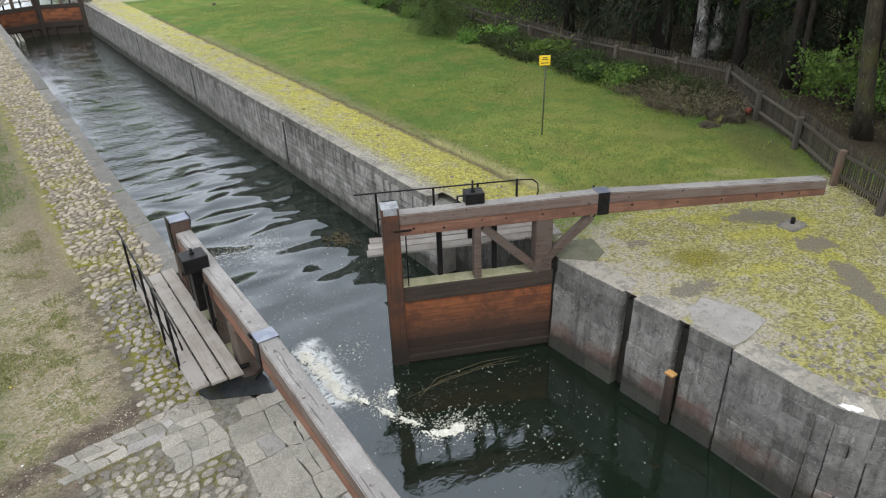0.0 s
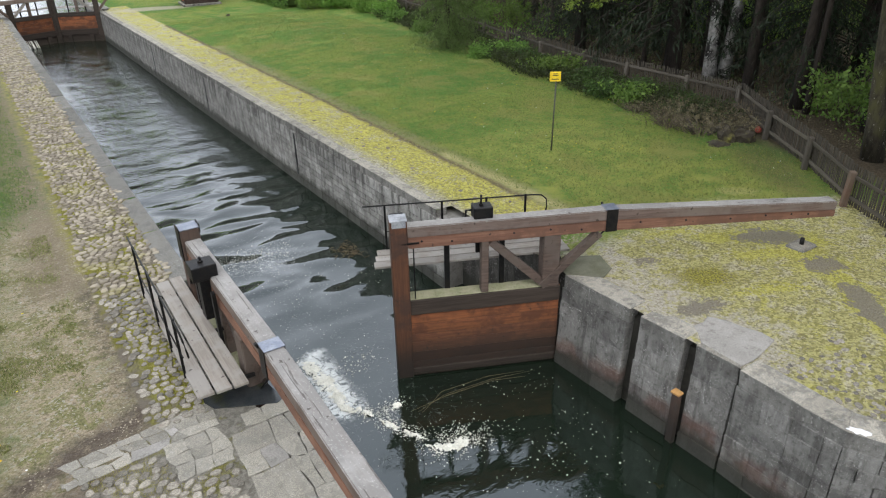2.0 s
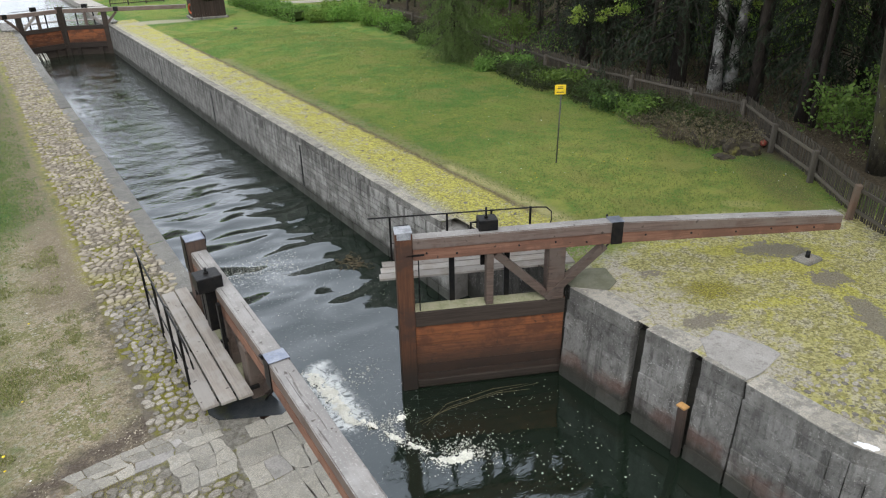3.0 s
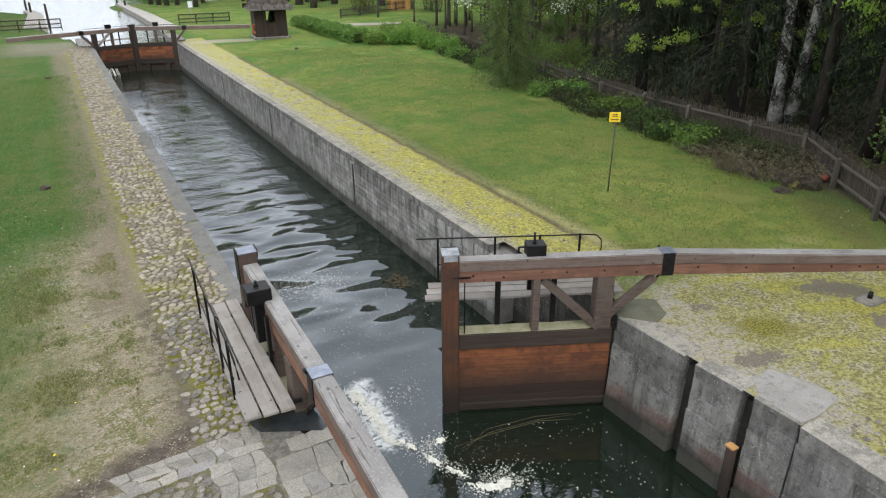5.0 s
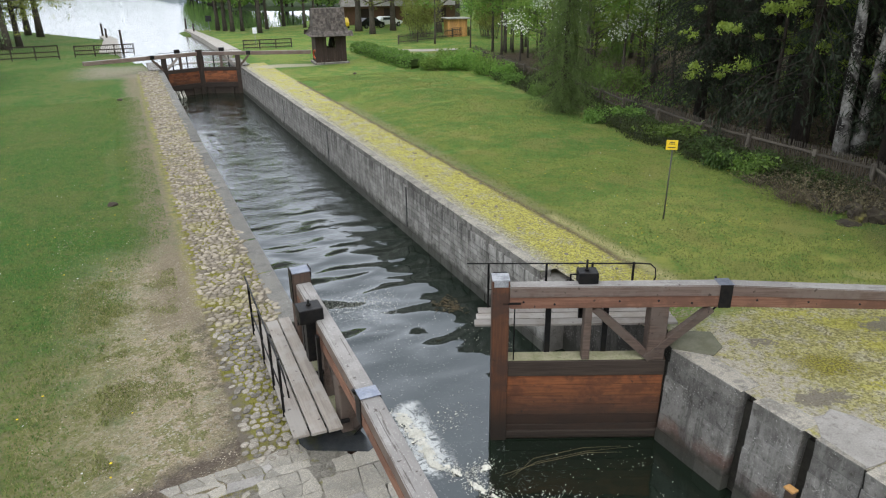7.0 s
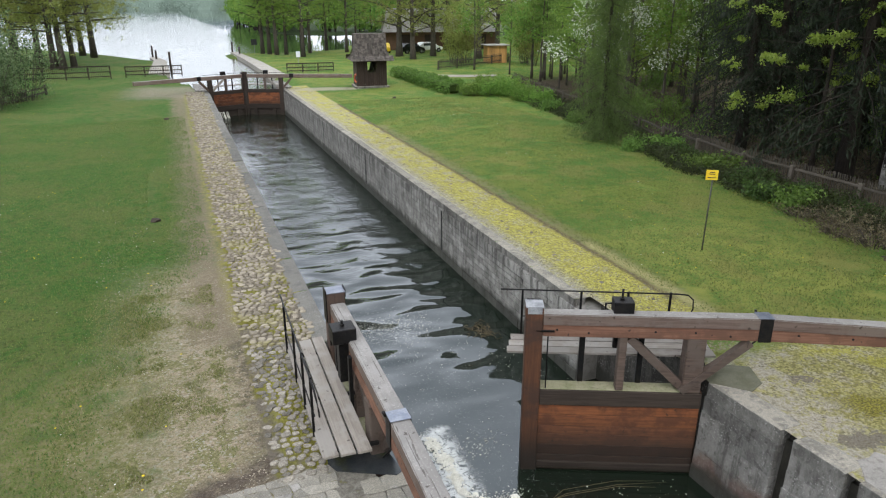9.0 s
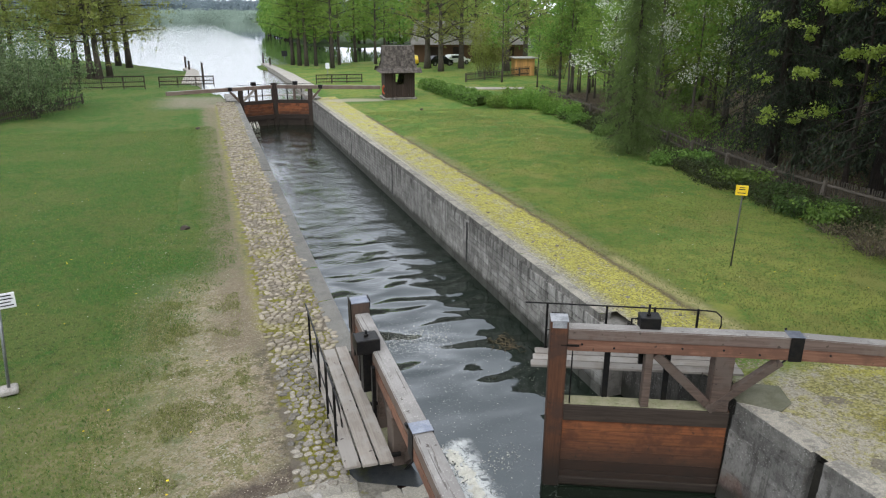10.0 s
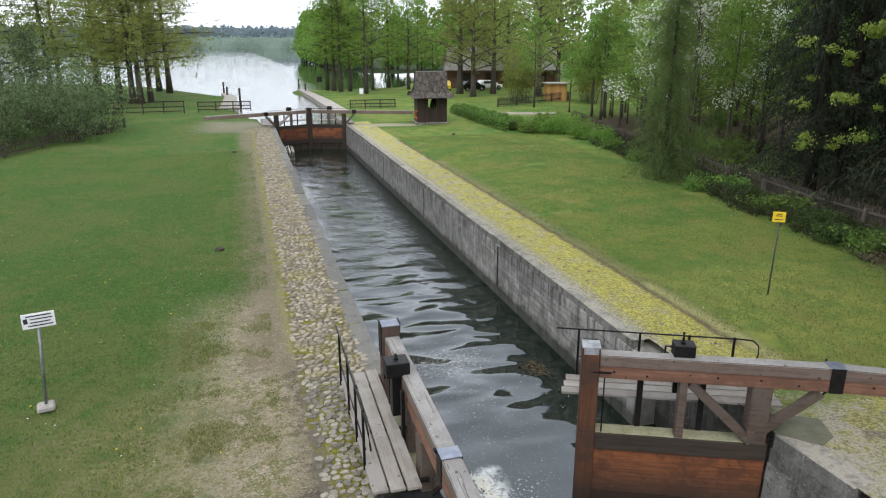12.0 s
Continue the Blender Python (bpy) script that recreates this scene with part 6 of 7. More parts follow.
def hut():
    h = thing("hut", pose(13.75, 60.6, 0, 0, 0, -6), "dark brown wooden hut with a shingle roof", "hut")
    part("plinth", box(-1.5, 1.5, -1.3, 1.3, -0.1, 0.1, 0.02), CONCRETE, h)
    n = 14
    for side in (-1, 1):
        for k in range(n):
            a, b = -1.3 + 2.6 * k / n, -1.3 + 2.6 * (k + 1) / n
            top = 1.25 if (5 <= k <= 8) else 2.45
            part("board", box(a + 0.004, b - 0.004, side * 1.12 - 0.02, side * 1.12 + 0.02, 0.1, top, 0.004), HUTWOOD, h)
        part("window_head", box(-0.45, 0.45, side * 1.12 - 0.025, side * 1.12 + 0.025, 2.15, 2.45, 0.004), HUTWOOD, h)
        for k in range(n):
            a, b = -1.1 + 2.2 * k / n, -1.1 + 2.2 * (k + 1) / n
            part("board", box(side * 1.3 - 0.02, side * 1.3 + 0.02, a + 0.004, b - 0.004, 0.1, 2.45, 0.004), HUTWOOD, h)
    part("hanging_bell", tube([(0, -0.9, 2.15), (0, -0.9, 1.95), (0, -0.9, 1.75), (0, -0.9, 1.45)], [0.04, 0.1, 0.14, 0.22], 10), IRON, h, "dark bell in the opening")
    roof = part("roof", box(-1.2, 1.2, -0.1, 0.1, 2.4, 2.5, 0.01), DARKWOOD_X, h, "grey shingle roof")
    sh = bpy.data.meshes.new("shingle")
    b = box(-0.1, 0.1, -0.012, 0.012, -0.19, 0.19, 0.003)
    b.to_mesh(sh)
    b.free()
    sh.materials.append(SHINGLE)
    r = random.Random(4)
    # two slopes, steep above and flared at the eaves; the gables are shingled too
    prof = [(1.78, 2.28), (1.35, 2.62), (1.02, 3.3), (0.55, 4.4)]
    for side in (-1, 1):
        rows = []
        for (a, za), (c, zc) in zip(prof, prof[1:]):
            m = max(1, round(math.hypot(a - c, zc - za) / 0.24))
            rows += [(a + (c - a) * k / m, za + (zc - za) * k / m, math.atan2(a - c, zc - za)) for k in range(m)]
        for yy, zz, tilt in rows:
            half = 1.85 if zz < 2.6 else 1.38 + max(0, 2.9 - zz) * 0.4
            n = int(half * 2 / 0.205)
            for k in range(n):
                q = new("shingle", sh)
                q.parent = roof
                q.matrix_basis = Matrix.Translation((-half + (k + 0.5) * half * 2 / n, side * yy, zz + 0.1)) @ Matrix.Rotation(side * (tilt + 0.04), 4, "X") @ Matrix.Rotation(r.uniform(-0.03, 0.03), 4, "Y")
    bm = bmesh.new()
    for sx in (-1, 1):
        ring = [bm.verts.new((sx * (1.78 if z < 2.6 else 1.32), s1 * y * 0.97, z)) for s1, pr in ((-1, prof), (1, prof[::-1])) for y, z in pr]
        bm.faces.new(ring)
    vs = bm.verts[:]
    k = len(vs) // 2
    for i in range(k):
        bm.faces.new((vs[i], vs[(i + 1) % k], vs[k + (i + 1) % k], vs[k + i]))
    bmesh.ops.recalc_face_normals(bm, faces=bm.faces)
    part("roof_body", bm, SHINGLE, roof)
    part("ridge", box(-1.35, 1.35, -0.56, 0.56, 4.38, 4.47, 0.02), SHINGLE, roof)
    return h


hut()
ring = bmesh.new()
pts = [(0.34 * math.cos(a), 0, 0.34 * math.sin(a)) for a in np.linspace(0, math.tau, 19)]
tube(pts, 0.07, 8, ring, False)
b = thing("life_buoy", pose(12.36, 60.1, 0.75, 0, 0, -80), "orange life buoy on the hut wall", "life buoy")
part("float", ring, ORANGE, b)
part("bracket", box(-0.05, 0.05, 0.05, 0.3, -0.3, 0.3, 0.01), HUTWOOD, b)

# ---- barn, shed, cars and the sandy lane ----


def barn():
    h = thing("barn", pose(38.5, 108, 0, 0, 0, -14), "long brown barn with a grey roof", "barn")
    part("wall", box(-9, 9, -3, 3, 0, 3.2, 0.03), BARNWALL, h)
    bm = bmesh.new()
    for s in (-1, 1):
        v = [bm.verts.new(p) for p in ((-9.6, s * 4.2, 2.7), (9.6, s * 4.2, 2.7), (8.6, 0, 6.2), (-8.6, 0, 6.2))]
        bm.faces.new(v)
    r = bmesh.ops.solidify(bm, geom=bm.faces[:], thickness=0.15)
    part("roof", bm, BARNROOF, h, "grey weathered roof")
    for x in (-6, -2, 2, 6):
        d = part("door", box(x - 0.9, x + 0.9, -3.06, -3.0, 0.1, 2.3, 0.02), HUTWOOD, h)
        part("handle", box(x + 0.6, x + 0.66, -3.1, -3.06, 1.0, 1.2, 0.005), IRON, d)
    return h


barn()
s = thing("shed", pose(34.4, 78.6, 0, 0, 0, -10), "small shed of pale orange boards", "shed")
for k in range(10):
    part("board", box(-1.2 + 0.24 * k, -0.97 + 0.24 * k, -1.0, -0.96, 0, 2.1, 0.004), SHEDWOOD, s)
part("body", box(-1.2, 1.2, -0.95, 1.0, 0, 2.1, 0.02), SHEDWOOD, s)
part("roof", box(-1.5, 1.5, -1.4, 1.3, 2.1, 2.22, 0.02), BARNROOF, s)


def car(m, paint, label):
    c = thing("car", m, label, "car", "cars parked by the barn")
    bm = bmesh.new()
    prof = [(-2.1, 0.35), (2.1, 0.35), (2.12, 0.75), (1.3, 0.92), (0.6, 1.42), (-1.2, 1.45), (-1.9, 0.98), (-2.12, 0.9)]
    a = [bm.verts.new((x, -0.85, z)) for x, z in prof]
    b2 = [bm.verts.new((x, 0.85, z)) for x, z in prof]
    bm.faces.new(a)
    bm.faces.new(b2[::-1])
    for i in range(len(prof)):
        bm.faces.new((a[i], a[(i + 1) % 8], b2[(i + 1) % 8], b2[i]))
    bmesh.ops.recalc_face_normals(bm, faces=bm.faces)
    bmesh.ops.bevel(bm, geom=bm.edges[:], offset=0.08, segments=2, affect="EDGES")
    part("body", bm, paint, c)
    for s in (-1, 1):
        part("side_window", box(-1.2, 0.6, s * 0.86 - 0.01, s * 0.86 + 0.01, 0.98, 1.34, 0.01), CAR_GLASS, c)
        for x in (-1.3, 1.35):
            w = part("wheel", tube([(x, s * 0.72, 0.33), (x, s * 0.9, 0.33)], 0.33, 14), RUBBER, c)
            part("rim", tube([(x, s * 0.89, 0.33), (x, s * 0.91, 0.33)], 0.19, 10), GALV, w)
    return c


car(pose(26.7, 100.9, 0, 0, 0, 80), CAR_Y, "yellow car parked under the trees")
car(pose(30.2, 98.6, 0, 0, 0, 20), CAR_B, "black car parked under the trees")
car(pose(33.6, 100.5, 0, 0, 0, 10), CAR_W, "white car parked by the barn")
bm = bmesh.new()
prev = None
for x, y, w in ((20.0, 66.2, 0.5), (22.0, 66.6, 1.0), (25.0, 65.2, 1.0), (28.0, 64.6, 0.8)):
    cur = (bm.verts.new((x - w * 0.6, y - w, 0.03)), bm.verts.new((x + w * 0.6, y + w, 0.03)))
    if prev:
        bm.faces.new((prev[0], cur[0], cur[1], prev[1]))
    prev = cur
tagged(part("path", bm, SAND), "pale sandy lane behind the hedges", "path", kind="structure")

# ---- signs ----
s = thing("warning_sign", pose(11.55, 15.2, lift(11.55, 15.2), 0, 0, -32), "small yellow warning sign on a dark pole", "sign")
part("pole", tube([(0, 0, -0.1), (0.04, 0, 2.3)], 0.022, 8), DARKPOLE, s)
brd = part("board", box(-0.165, 0.165, -0.045, -0.03, 2.15, 2.44, 0.004), YELLOW, s, "yellow enamel board")
for z, w in ((2.375, 0.07), (2.325, 0.085), (2.22, 0.11)):
    part("bar", box(-w, w, -0.05, -0.045, z - 0.012, z + 0.012, 0.001), BLACK, brd)
s = thing("notice_sign", pose(-6.77, 13.85, 0, 0, 0, 14), "white notice board on a grey pole", "sign")
part("pole", tube([(0, 0, 0), (0.13, 0, 1.8)], 0.03, 8), GALV, s)
part("foot", box(-0.16, 0.16, -0.16, 0.16, -0.03, 0.09, 0.03), PALE, s, "concrete foot")
brd = part("board", box(-0.14, 0.42, -0.06, -0.04, 1.72, 2.02, 0.004), WHITE, s, "white enamel board")
for z, a, b in ((1.97, -0.06, 0.36), (1.905, 0.0, 0.38), (1.84, 0.0, 0.34), (1.775, -0.04, 0.38)):
    part("bar", box(a, b, -0.066, -0.06, z - 0.011, z + 0.011, 0.001), BLACK, brd)
part("pictogram", box(-0.11, -0.04, -0.066, -0.06, 1.83, 1.93, 0.001), BLACK, brd)

# ---- loose things on the ground ----


def boulder(name, m, size, label, mat, seed):
    bm = bmesh.new()
    bmesh.ops.create_icosphere(bm, subdivisions=3, radius=1.0)
    for v in bm.verts:
        v.co *= 1 + 0.45 * noise.noise(v.co * 1.5 + Vector((seed, 0, 0))) + 0.22 * noise.noise(v.co * 4.0)
        v.co = Vector((v.co.x * size[0], v.co.y * size[1], v.co.z * size[2]))
    return tagged(part(name, bm, mat, None, "", m), label, "rock", "rocks by the fence")


boulder("rock", pose(16.9, 12.3, 0.08, 0, 14, 130), (0.5, 0.22, 0.26), "dark mossy rock beside the fence", ROCK, 1)
boulder("rock", pose(16.55, 12.55, 0.12, 0, 0, 80), (0.26, 0.22, 0.34), "mossy stump-like rock in the grass", ROCK, 4)
boulder("rock", pose(16.1, 12.5, -0.02, 0, 0, 10), (0.45, 0.3, 0.1), "flat yellow mossy stone in the grass", ROCK, 8)
bm = bmesh.new()
bmesh.ops.create_icosphere(bm, subdivisions=3, radius=0.11)
tagged(part("ball", bm, FADED_RED, None, "", pose(17.99, 12.39, 0.14)), "faded red ball lying by the fence", "ball")
s = thing("mooring_bollard", pose(11.5, 6.95, 0), "short iron mooring peg in a stone", "bollard")
part("stone", box(-0.28, 0.28, -0.22, 0.22, -0.05, 0.06, 0.04), CAPSTONE, s)
part("peg", tube([(0, 0, 0.05), (0.02, 0.01, 0.2)], [0.05, 0.045], 8), IRON, s)
bm = bmesh.new()
outline = [(6.6, 5.0), (6.95, 4.98), (7.3, 5.05), (7.74, 5.15), (7.78, 5.4), (7.66, 5.7), (7.6, 6.0), (7.44, 6.3), (7.2, 6.22), (6.98, 6.25), (6.8, 6.02), (6.62, 5.8)]
rows = [[bm.verts.new((7.1 + (a - 7.1) * f + rng.uniform(-0.015, 0.015), 5.6 + (b - 5.6) * f + rng.uniform(-0.015, 0.015), z)) for a, b in outline] for f, z in ((1.0, -0.05), (0.99, 0.012), (0.96, 0.022))]
for p, q in zip(rows, rows[1:]):
    for i in range(12):
        bm.faces.new((p[i], p[(i + 1) % 12], q[(i + 1) % 12], q[i]))
bm.faces.new(rows[-1])
tagged(part("pale_slab", bm, PALE), "pale concrete slab on the mossy bank", "slab")

# debris against the wall and floating twigs
g = np.random.default_rng(91)


def stalks(name, label, n, cx, cy, sx, sy, z, long):
    c = np.stack([g.normal(cx, sx, n), g.normal(cy, sy, n), z + np.abs(g.normal(0, 0.02, n))], 1)
    bm = bmesh.new()
    for x, y, zz in c:
        a, L = g.uniform(0, 3.14), long * g.uniform(0.4, 1.2)
        d = Vector((math.cos(a), math.sin(a), g.uniform(-0.05, 0.1))) * L
        tube([(x - d.x, y - d.y, zz), (x + d.x, y + d.y, zz + d.z)], 0.008, 3, bm, False)
    return tagged(part(name, bm, DEBRIS), label, "debris", kind="stuff")


stalks("floating_reeds", "dry reed stalks floating by the wall", 90, 4.95, 16.5, 0.22, 0.28, POOL + 0.005, 0.10)
bm = bmesh.new()
for k, bend in ((0.0, 0.0), (0.07, 0.12), (-0.1, -0.05)):
    tube([(2.9 + k, 9.3 - k, POOL + 0.004), (3.65, 9.44 + bend, POOL + 0.01), (4.75, 9.3 + bend, POOL + 0.008), (5.7 - 3 * abs(k), 9.02 + bend, POOL + 0.004)], [0.002, 0.004, 0.004, 0.002], 5, bm)
tagged(part("drifting_stalk", bm, DEBRIS), "long brown reed stalks drifting by the gate", "debris", kind="stuff")


def froth(name, label, runs, mat, cut=-0.05):
    """Foam as many small flattened bubbles: runs of (x, y, x, y, spread, count, least size, largest size)."""
    base = bmesh.new()
    bmesh.ops.create_icosphere(base, subdivisions=1, radius=1.0)
    bv = np.array([tuple(v.co) for v in base.verts])
    bf = [tuple(v.index for v in f.verts) for f in base.faces if f.calc_center_median().z > -0.3]
    base.free()
    verts, faces = [], []
    for ax, ay, bx, by, sd, n, lo, hi in runs:
        for _ in range(n):
            k = g.random()
            x, y = ax + (bx - ax) * k + g.normal(0, sd), ay + (by - ay) * k + g.normal(0, sd)
            if not 0.15 < x < 6.05 or noise.noise((x * 3.2, y * 3.2, 4)) + 0.5 * noise.noise((x * 9, y * 9, 2)) < cut:
                continue
            r0 = lo + (hi - lo) * g.random() ** 2.5
            q = bv * np.array([r0 * g.uniform(0.7, 1.4), r0 * g.uniform(0.7, 1.4), r0 * 0.45]) + np.array([x, y, POOL + 0.004])
            o = len(verts)
            verts += [tuple(p) for p in q]
            faces += [tuple(o + i for i in f) for f in bf]
    ob = soup(name, verts, faces, mat)
    for f in ob.data.polygons:
        f.use_smooth = True
    return tagged(ob, label, "foam", kind="stuff")


def foam_sheet(name, label, x0, x1, y0, y1, blobs, cut):
    """A ragged, lumpy raft of foam: the cells of a fine mesh where the blobs, torn by noise, are thick enough."""
    step = 0.016
    nx, ny = int((x1 - x0) / step), int((y1 - y0) / step)
    high = {}
    for j in range(ny + 1):
        for i in range(nx + 1):
            x, y = x0 + i * step, y0 + j * step
            thick = max(1.0 - math.hypot((x - bx) * ct + (y - by) * st, ((y - by) * ct - (x - bx) * st) * q) / br for bx, by, br, q, ct, st in blobs)
            torn = 0.55 * noise.noise((x * 5, y * 5, 3)) + 0.45 * noise.noise((x * 13, y * 13, 8)) + 0.4 * noise.noise((x * 31, y * 31, 5))
            high[i, j] = thick * 1.25 + torn - cut
    verts, idx, faces = [], {}, []
    for j in range(ny):
        for i in range(nx):
            ring = ((i, j), (i + 1, j), (i + 1, j + 1), (i, j + 1))
            if min(high[k] for k in ring) < 0:
                continue
            for k in ring:
                if k not in idx:
                    idx[k] = len(verts)
                    x, y = x0 + k[0] * step, y0 + k[1] * step
                    verts.append((x + g.uniform(-0.005, 0.005), y + g.uniform(-0.005, 0.005), POOL + 0.004 + min(0.05, 0.06 * high[k]) * (0.6 + 0.8 * g.random())))
            faces.append(tuple(idx[k] for k in ring))
    ob = soup(name, verts, faces, FOAM)
    for f in ob.data.polygons:
        f.use_smooth = True
    return tagged(ob, label, "foam", kind="stuff")


def blob(x, y, rad, squeeze, turn):
    return x, y, rad, squeeze, math.cos(turn), math.sin(turn)


foam_sheet("foam", "thick creamy foam churned up beside the gate beam", 0.6, 3.0, 9.6, 12.8, [blob(1.74, 11.85, 0.5, 1.8, 1.65), blob(1.80, 11.2, 0.58, 2.0, 1.6), blob(1.76, 10.6, 0.42, 2.0, 1.7), blob(1.80, 10.2, 0.30, 2.0, 1.8)], 0.42)
foam_sheet("foam", "thin trail of foam drifting past the gate post", 1.7, 4.2, 7.2, 10.4, [blob(2.05, 9.85, 0.42, 3.2, 1.9), blob(2.25, 9.3, 0.42, 3.6, 1.9), blob(2.5, 8.75, 0.40, 3.4, 2.0), blob(2.78, 8.2, 0.45, 2.2, 2.5), blob(3.1, 8.08, 0.46, 2.0, 0.2), blob(2.62, 9.72, 0.2, 1.6, 0.6), blob(1.66, 8.95, 0.14, 1.6, 1.2)], 0.5)
froth("foam", "loose bubbles round the foam rafts", [(1.74, 12.2, 1.8, 10.9, 0.22, 700, 0.003, 0.011), (1.8, 11.0, 1.85, 10.2, 0.2, 500, 0.003, 0.012), (1.95, 10.1, 2.6, 8.6, 0.12, 900, 0.004, 0.016), (2.6, 8.3, 3.6, 8.1, 0.2, 1300, 0.004, 0.017), (2.3, 9.7, 2.8, 9.75, 0.12, 260, 0.004, 0.016)], FOAM, -0.28)
froth("foam", "scattered white foam flecks on the water", [(1.5, 10, 3.0, 18.5, 0.7, 420, 0.004, 0.013), (1.0, 17.6, 3.4, 17.8, 0.35, 420, 0.005, 0.018), (2.4, 11.4, 3.0, 11.6, 0.25, 160, 0.005, 0.018), (2.8, 8.6, 5.6, 6.3, 0.75, 260, 0.003, 0.013), (4.4, 9.2, 5.8, 8.5, 0.22, 60, 0.004, 0.018), (3.4, 7.4, 4.6, 6.0, 0.5, 70, 0.003, 0.02), (4.2, 16, 5.6, 13.5, 0.5, 200, 0.004, 0.013), (1.5, 7.0, 5.0, 4.0, 1.0, 130, 0.003, 0.013)], FOAM, -0.4)

# ---- cobbles, paving, masonry, grass: many small pieces ----


def dome(name, mat, seed, sides=7):
    """A rounded stone, 1 m across, for scaling."""
    r = random.Random(seed)
    bm = bmesh.new()
    rings = []
    wob = [r.uniform(0.72, 1.18) for _ in range(sides)]
    for rad, z in ((0.5, -0.25), (0.5, 0.03), (0.42, 0.13)):
        rings.append([bm.verts.new((rad * wob[k] * math.cos(k * math.tau / sides), rad * wob[k] * math.sin(k * math.tau / sides), z * r.uniform(0.8, 1.2))) for k in range(sides)])
    for a, b in zip(rings, rings[1:]):
        for k in range(sides):
            bm.faces.new((a[k], a[(k + 1) % sides], b[(k + 1) % sides], b[k])).smooth = True
    bm.faces.new(rings[-1])
    me = bpy.data.meshes.new(name)
    bm.to_mesh(me)
    bm.free()
    me.materials.append(mat)
    return me


STONES = [dome("cobble", COBBLE, k) for k in range(6)]
cobbles = thing("cobble_pavement", pose(0, 0, 0), "rounded cobblestone strip with moss along the lock", "pavement", kind="structure")


def cobble_field(parent, x0, x1, y0, y1, size, near, edge=0.12, skip=None, seed=1, sunk=0.0):
    """Rows of stones; those of the near stretch are pieces of their own, the rest one joined part."""
    r = random.Random(seed)
    verts, faces, count = [], [], 0
    y = y0
    while y < y1:
        x = x0 + r.uniform(-edge, edge)
        while x < x1 + r.uniform(-edge, edge):
            w = size * r.uniform(0.65, 1.35)
            l = size * r.uniform(0.6, 1.0)
            px, py = x + w / 2, y + r.uniform(-0.03, 0.03)
            x += w * 1.06
            if (skip and skip(px, py)) or r.random() < 0.06:
                continue
            rot = Matrix.LocRotScale((px, py, 0.005 - sunk + r.uniform(-0.012, 0.012)), Euler((r.uniform(-0.1, 0.1), r.uniform(-0.1, 0.1), r.uniform(-0.6, 0.6))), (w * 1.02, l * 1.10, 0.12))
            me = STONES[r.randrange(6)]
            if near(px, py) and count < 300:
                piece("cobble", me, parent, rot)
                count += 1
            else:
                o = len(verts)
                verts += [tuple(rot @ v.co) for v in me.vertices]
                faces += [tuple(o + i for i in f.vertices) for f in me.polygons]
        y += size * 0.83
    if verts:
        ob = soup("cobble_rest", verts, faces, COBBLE_FAR, parent)
        for f in ob.data.polygons:
            f.use_smooth = True
        tagged(ob, kind="stuff")


def island_stone(name, c1, c2):
    s = Shade(name, 0.85)
    isl = s.node("ShaderNodeNewGeometry").outputs["Random Per Island"]
    g = s.coords((1, 1, 1), world=True)
    c = s.mix(isl, c1, c2)
    c = s.mix(s.step(s.noise(g, 6.0, 4.0), 0.5, 0.7, 0.0, 0.5), c, (0.2, 0.17, 0.13))
    c = s.mix(s.step(s.noise(g, 0.9, 6.0, 0.7), 0.52, 0.64, 0.0, 0.42), c, (0.25, 0.23, 0.06))
    s.color(c)
    s.normal(s.bump(s.noise(g, 40.0), 0.5, 0.01))
    return s.m


COBBLE_FAR = island_stone("cobble_joined", (0.125, 0.104, 0.076), (0.34, 0.298, 0.225))
cobble_field(cobbles, -1.8, -0.46, 9.05, 61.5, 0.155, lambda x, y: y < 13.6, skip=lambda x, y: (y < 13.6 and x > -0.98 and y > 12.9) or (y < 9.7 and x > -0.95) , seed=3)

# paving of irregular slabs below the cobbles
paving = thing("stone_paving", pose(0, 0, 0), "irregular worn stone slabs on the bank", "pavement", kind="structure")


def slab(ring, seed, mat):
    """A flat stone with a chipped edge, from the corners of its outline."""
    r = random.Random(seed)
    cx, cy = sum(p[0] for p in ring) / len(ring), sum(p[1] for p in ring) / len(ring)
    pts = []
    for (ax, ay), (bx, by) in zip(ring, ring[1:] + ring[:1]):
        for k in (0.0, 0.35, 0.7):
            pts.append((ax + (bx - ax) * k - cx + r.uniform(-0.018, 0.018), ay + (by - ay) * k - cy + r.uniform(-0.018, 0.018)))
    bm = bmesh.new()
    n = len(pts)
    rows = [[bm.verts.new((a * f, b * f, z + (r.uniform(-0.002, 0.002) if z > 0 else 0))) for a, b in pts] for f, z in ((0.992, -0.08), (0.985, 0.003), (0.955, 0.008))]
    for p, q in zip(rows, rows[1:]):
        for i in range(n):
            bm.faces.new((p[i], p[(i + 1) % n], q[(i + 1) % n], q[i]))
    bm.faces.new(rows[-1])
    part("slab", bm, mat, paving, "", pose(cx, cy, r.uniform(-0.004, 0.004), r.uniform(-0.25, 0.25), r.uniform(-0.25, 0.25), 0))


